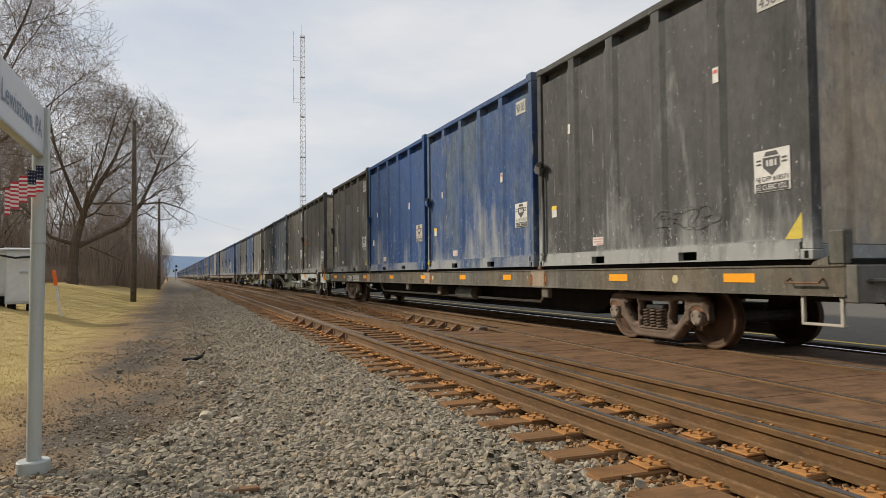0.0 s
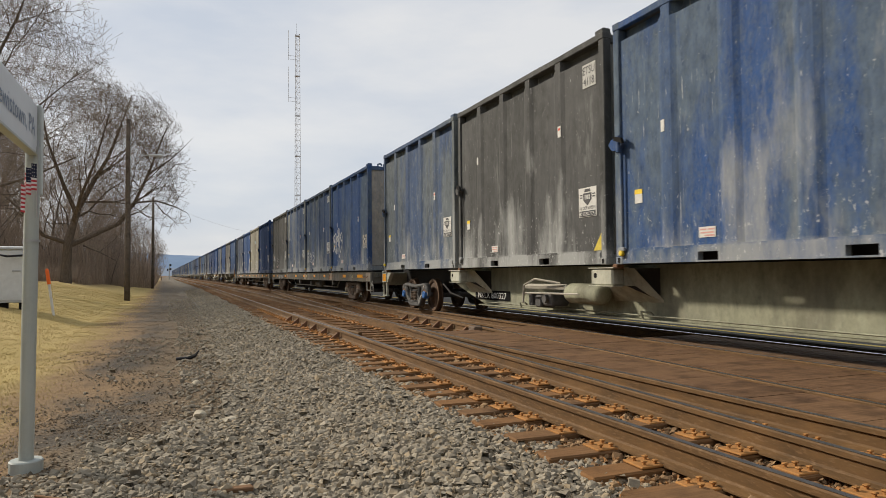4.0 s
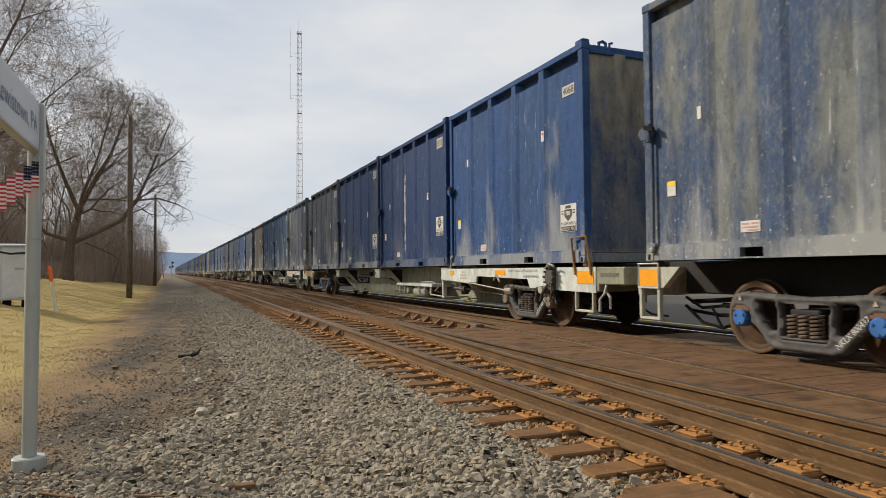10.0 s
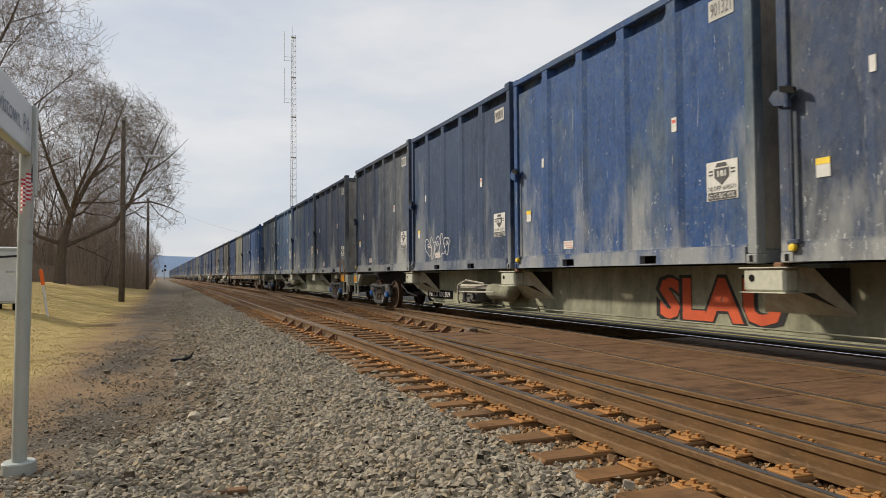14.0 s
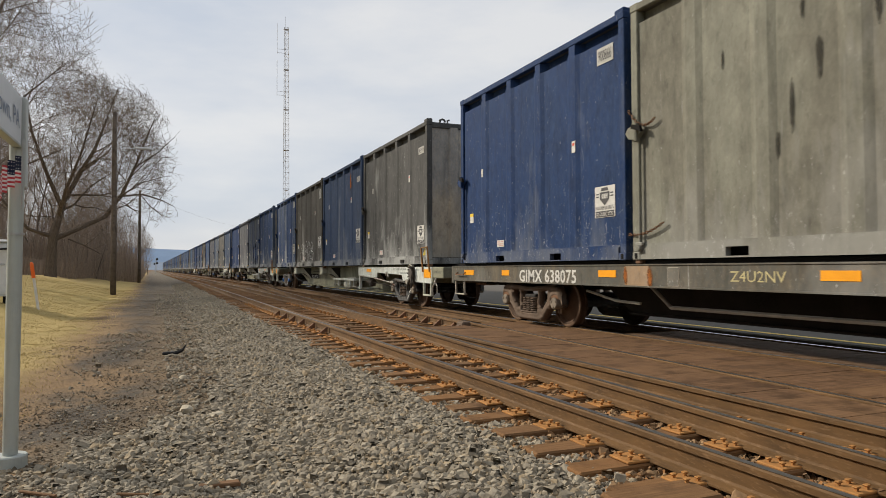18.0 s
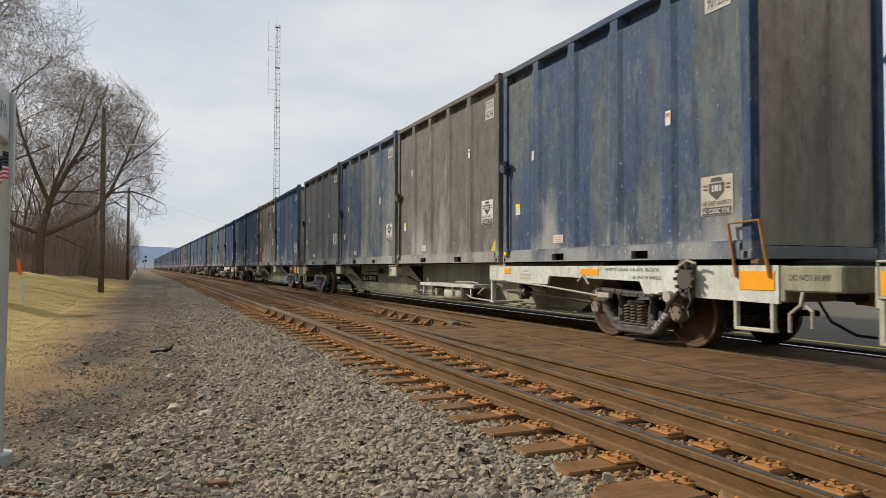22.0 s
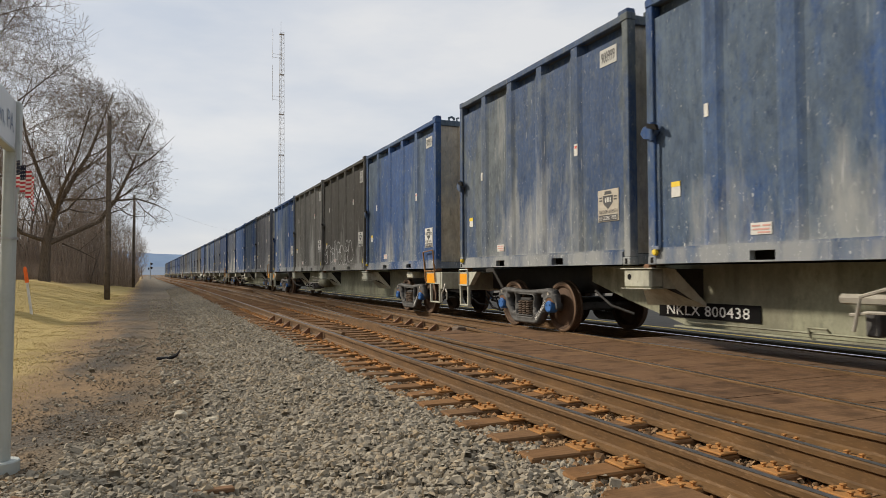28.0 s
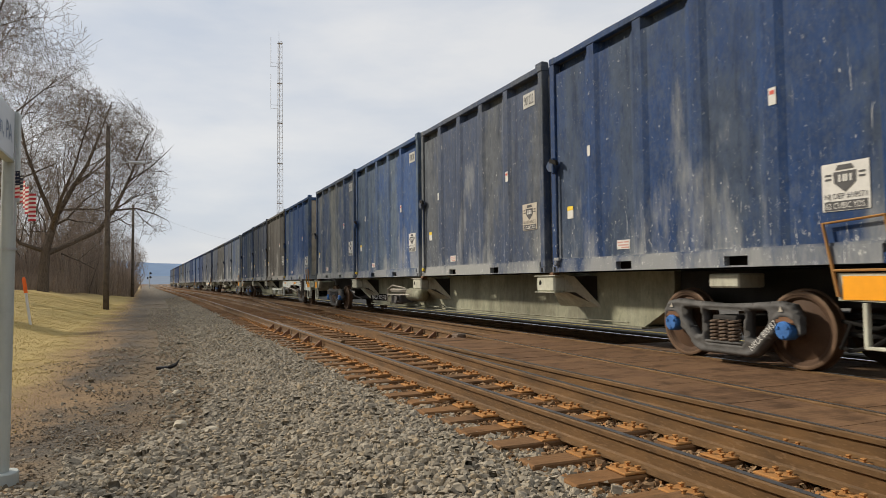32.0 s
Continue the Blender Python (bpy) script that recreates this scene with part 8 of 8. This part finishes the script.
def chain_on(parent, y0, z0, y1, z1, sag, links=16):
    """A slack chain of oval links along the side."""
    m = Mesh()
    for i in range(links):
        t = (i + 0.5) / links
        c = Vector((-HALF - 0.02, y0 + (y1 - y0) * t, z0 + (z1 - z0) * t - sag * 4 * t * (1 - t)))
        slope = math.atan2(z1 - z0 - sag * 4 * (1 - 2 * t), y1 - y0)
        ring = []
        for k in range(9):
            a = k / 8 * 6.283
            u, v = math.cos(a) * abs(y1 - y0) / links * 0.68, math.sin(a) * 0.018
            flat = 0.0 if i % 2 else 1.0
            ring.append(c + Vector((v * (1 - flat), u * math.cos(slope) - v * flat * math.sin(slope), u * math.sin(slope) + v * flat * math.cos(slope))))
        m.tube(ring, 0.007, 5, False)
    return part("chain", m, M_RUSTY, parent, "slack rusty chain holding the door")


chain_on(BOXES[10, 2], LEN + 0.04, 2.25, LEN - 0.55, 2.02, 0.16)
chain_on(BOXES[10, 2], LEN + 0.04, 0.38, LEN - 0.7, 0.52, 0.06)


# ------------------------------------------------------------ what moves
def motions():
    for ob, start, z in MOVERS:
        walk(ob, [(t, at_rail(start - along(t), z)) for t in KEY_TIMES])
    for ws, r, car in WHEELS:
        start = [s for c, s in CARS if c == car][0]
        y0 = ws.location.y
        x, z = ws.location.x, ws.location.z
        rows, first = [], True
        for i in range(0, 961):
            t = i / 30
            if -3 < start + y0 - along(t) < 22:
                rows.append((t, pose(x, y0, z, math.degrees(along(t) / r) % 360, 0, 0)))
        if not rows:
            rows = [(0, pose(x, y0, z)), (32, pose(x, y0, z))]
        if rows[0][0] > 0:
            rows.insert(0, (0, rows[0][1]))
        if rows[-1][0] < 32:
            rows.append((32, rows[-1][1]))
        walk(ws, rows)

    rows = []
    for t, way, _ in FLAG_WAY:
        rows.append((t, Matrix.Translation(FLAG_AT) @ pose(0, 0, 0, 0, 0, -way)))
    walk(flag, rows)
    for i, st in enumerate(FLAG_PIECES):
        rows = []
        for n in range(0, 161):
            t = n * 0.2
            amp = np.interp(t, [f[0] for f in FLAG_WAY], [f[2] for f in FLAG_WAY])
            p, turn = Vector((0, 0, 0)), 0.0
            for j in range(i + 1):
                turn = amp * (14 + 9 * j) * math.sin(7.3 * t - 1.1 * j + 0.8 * math.sin(1.7 * t))
                if j < i:
                    p += Vector((math.cos(radians(turn)), math.sin(radians(turn)), -0.72 - 0.08 * j)) * (FLAG_W / FLAG_N)
            rows.append((t, Matrix.Translation(p) @ pose(0, 0, 0, 0, 0, turn)))
        walk(st, rows)


motions()
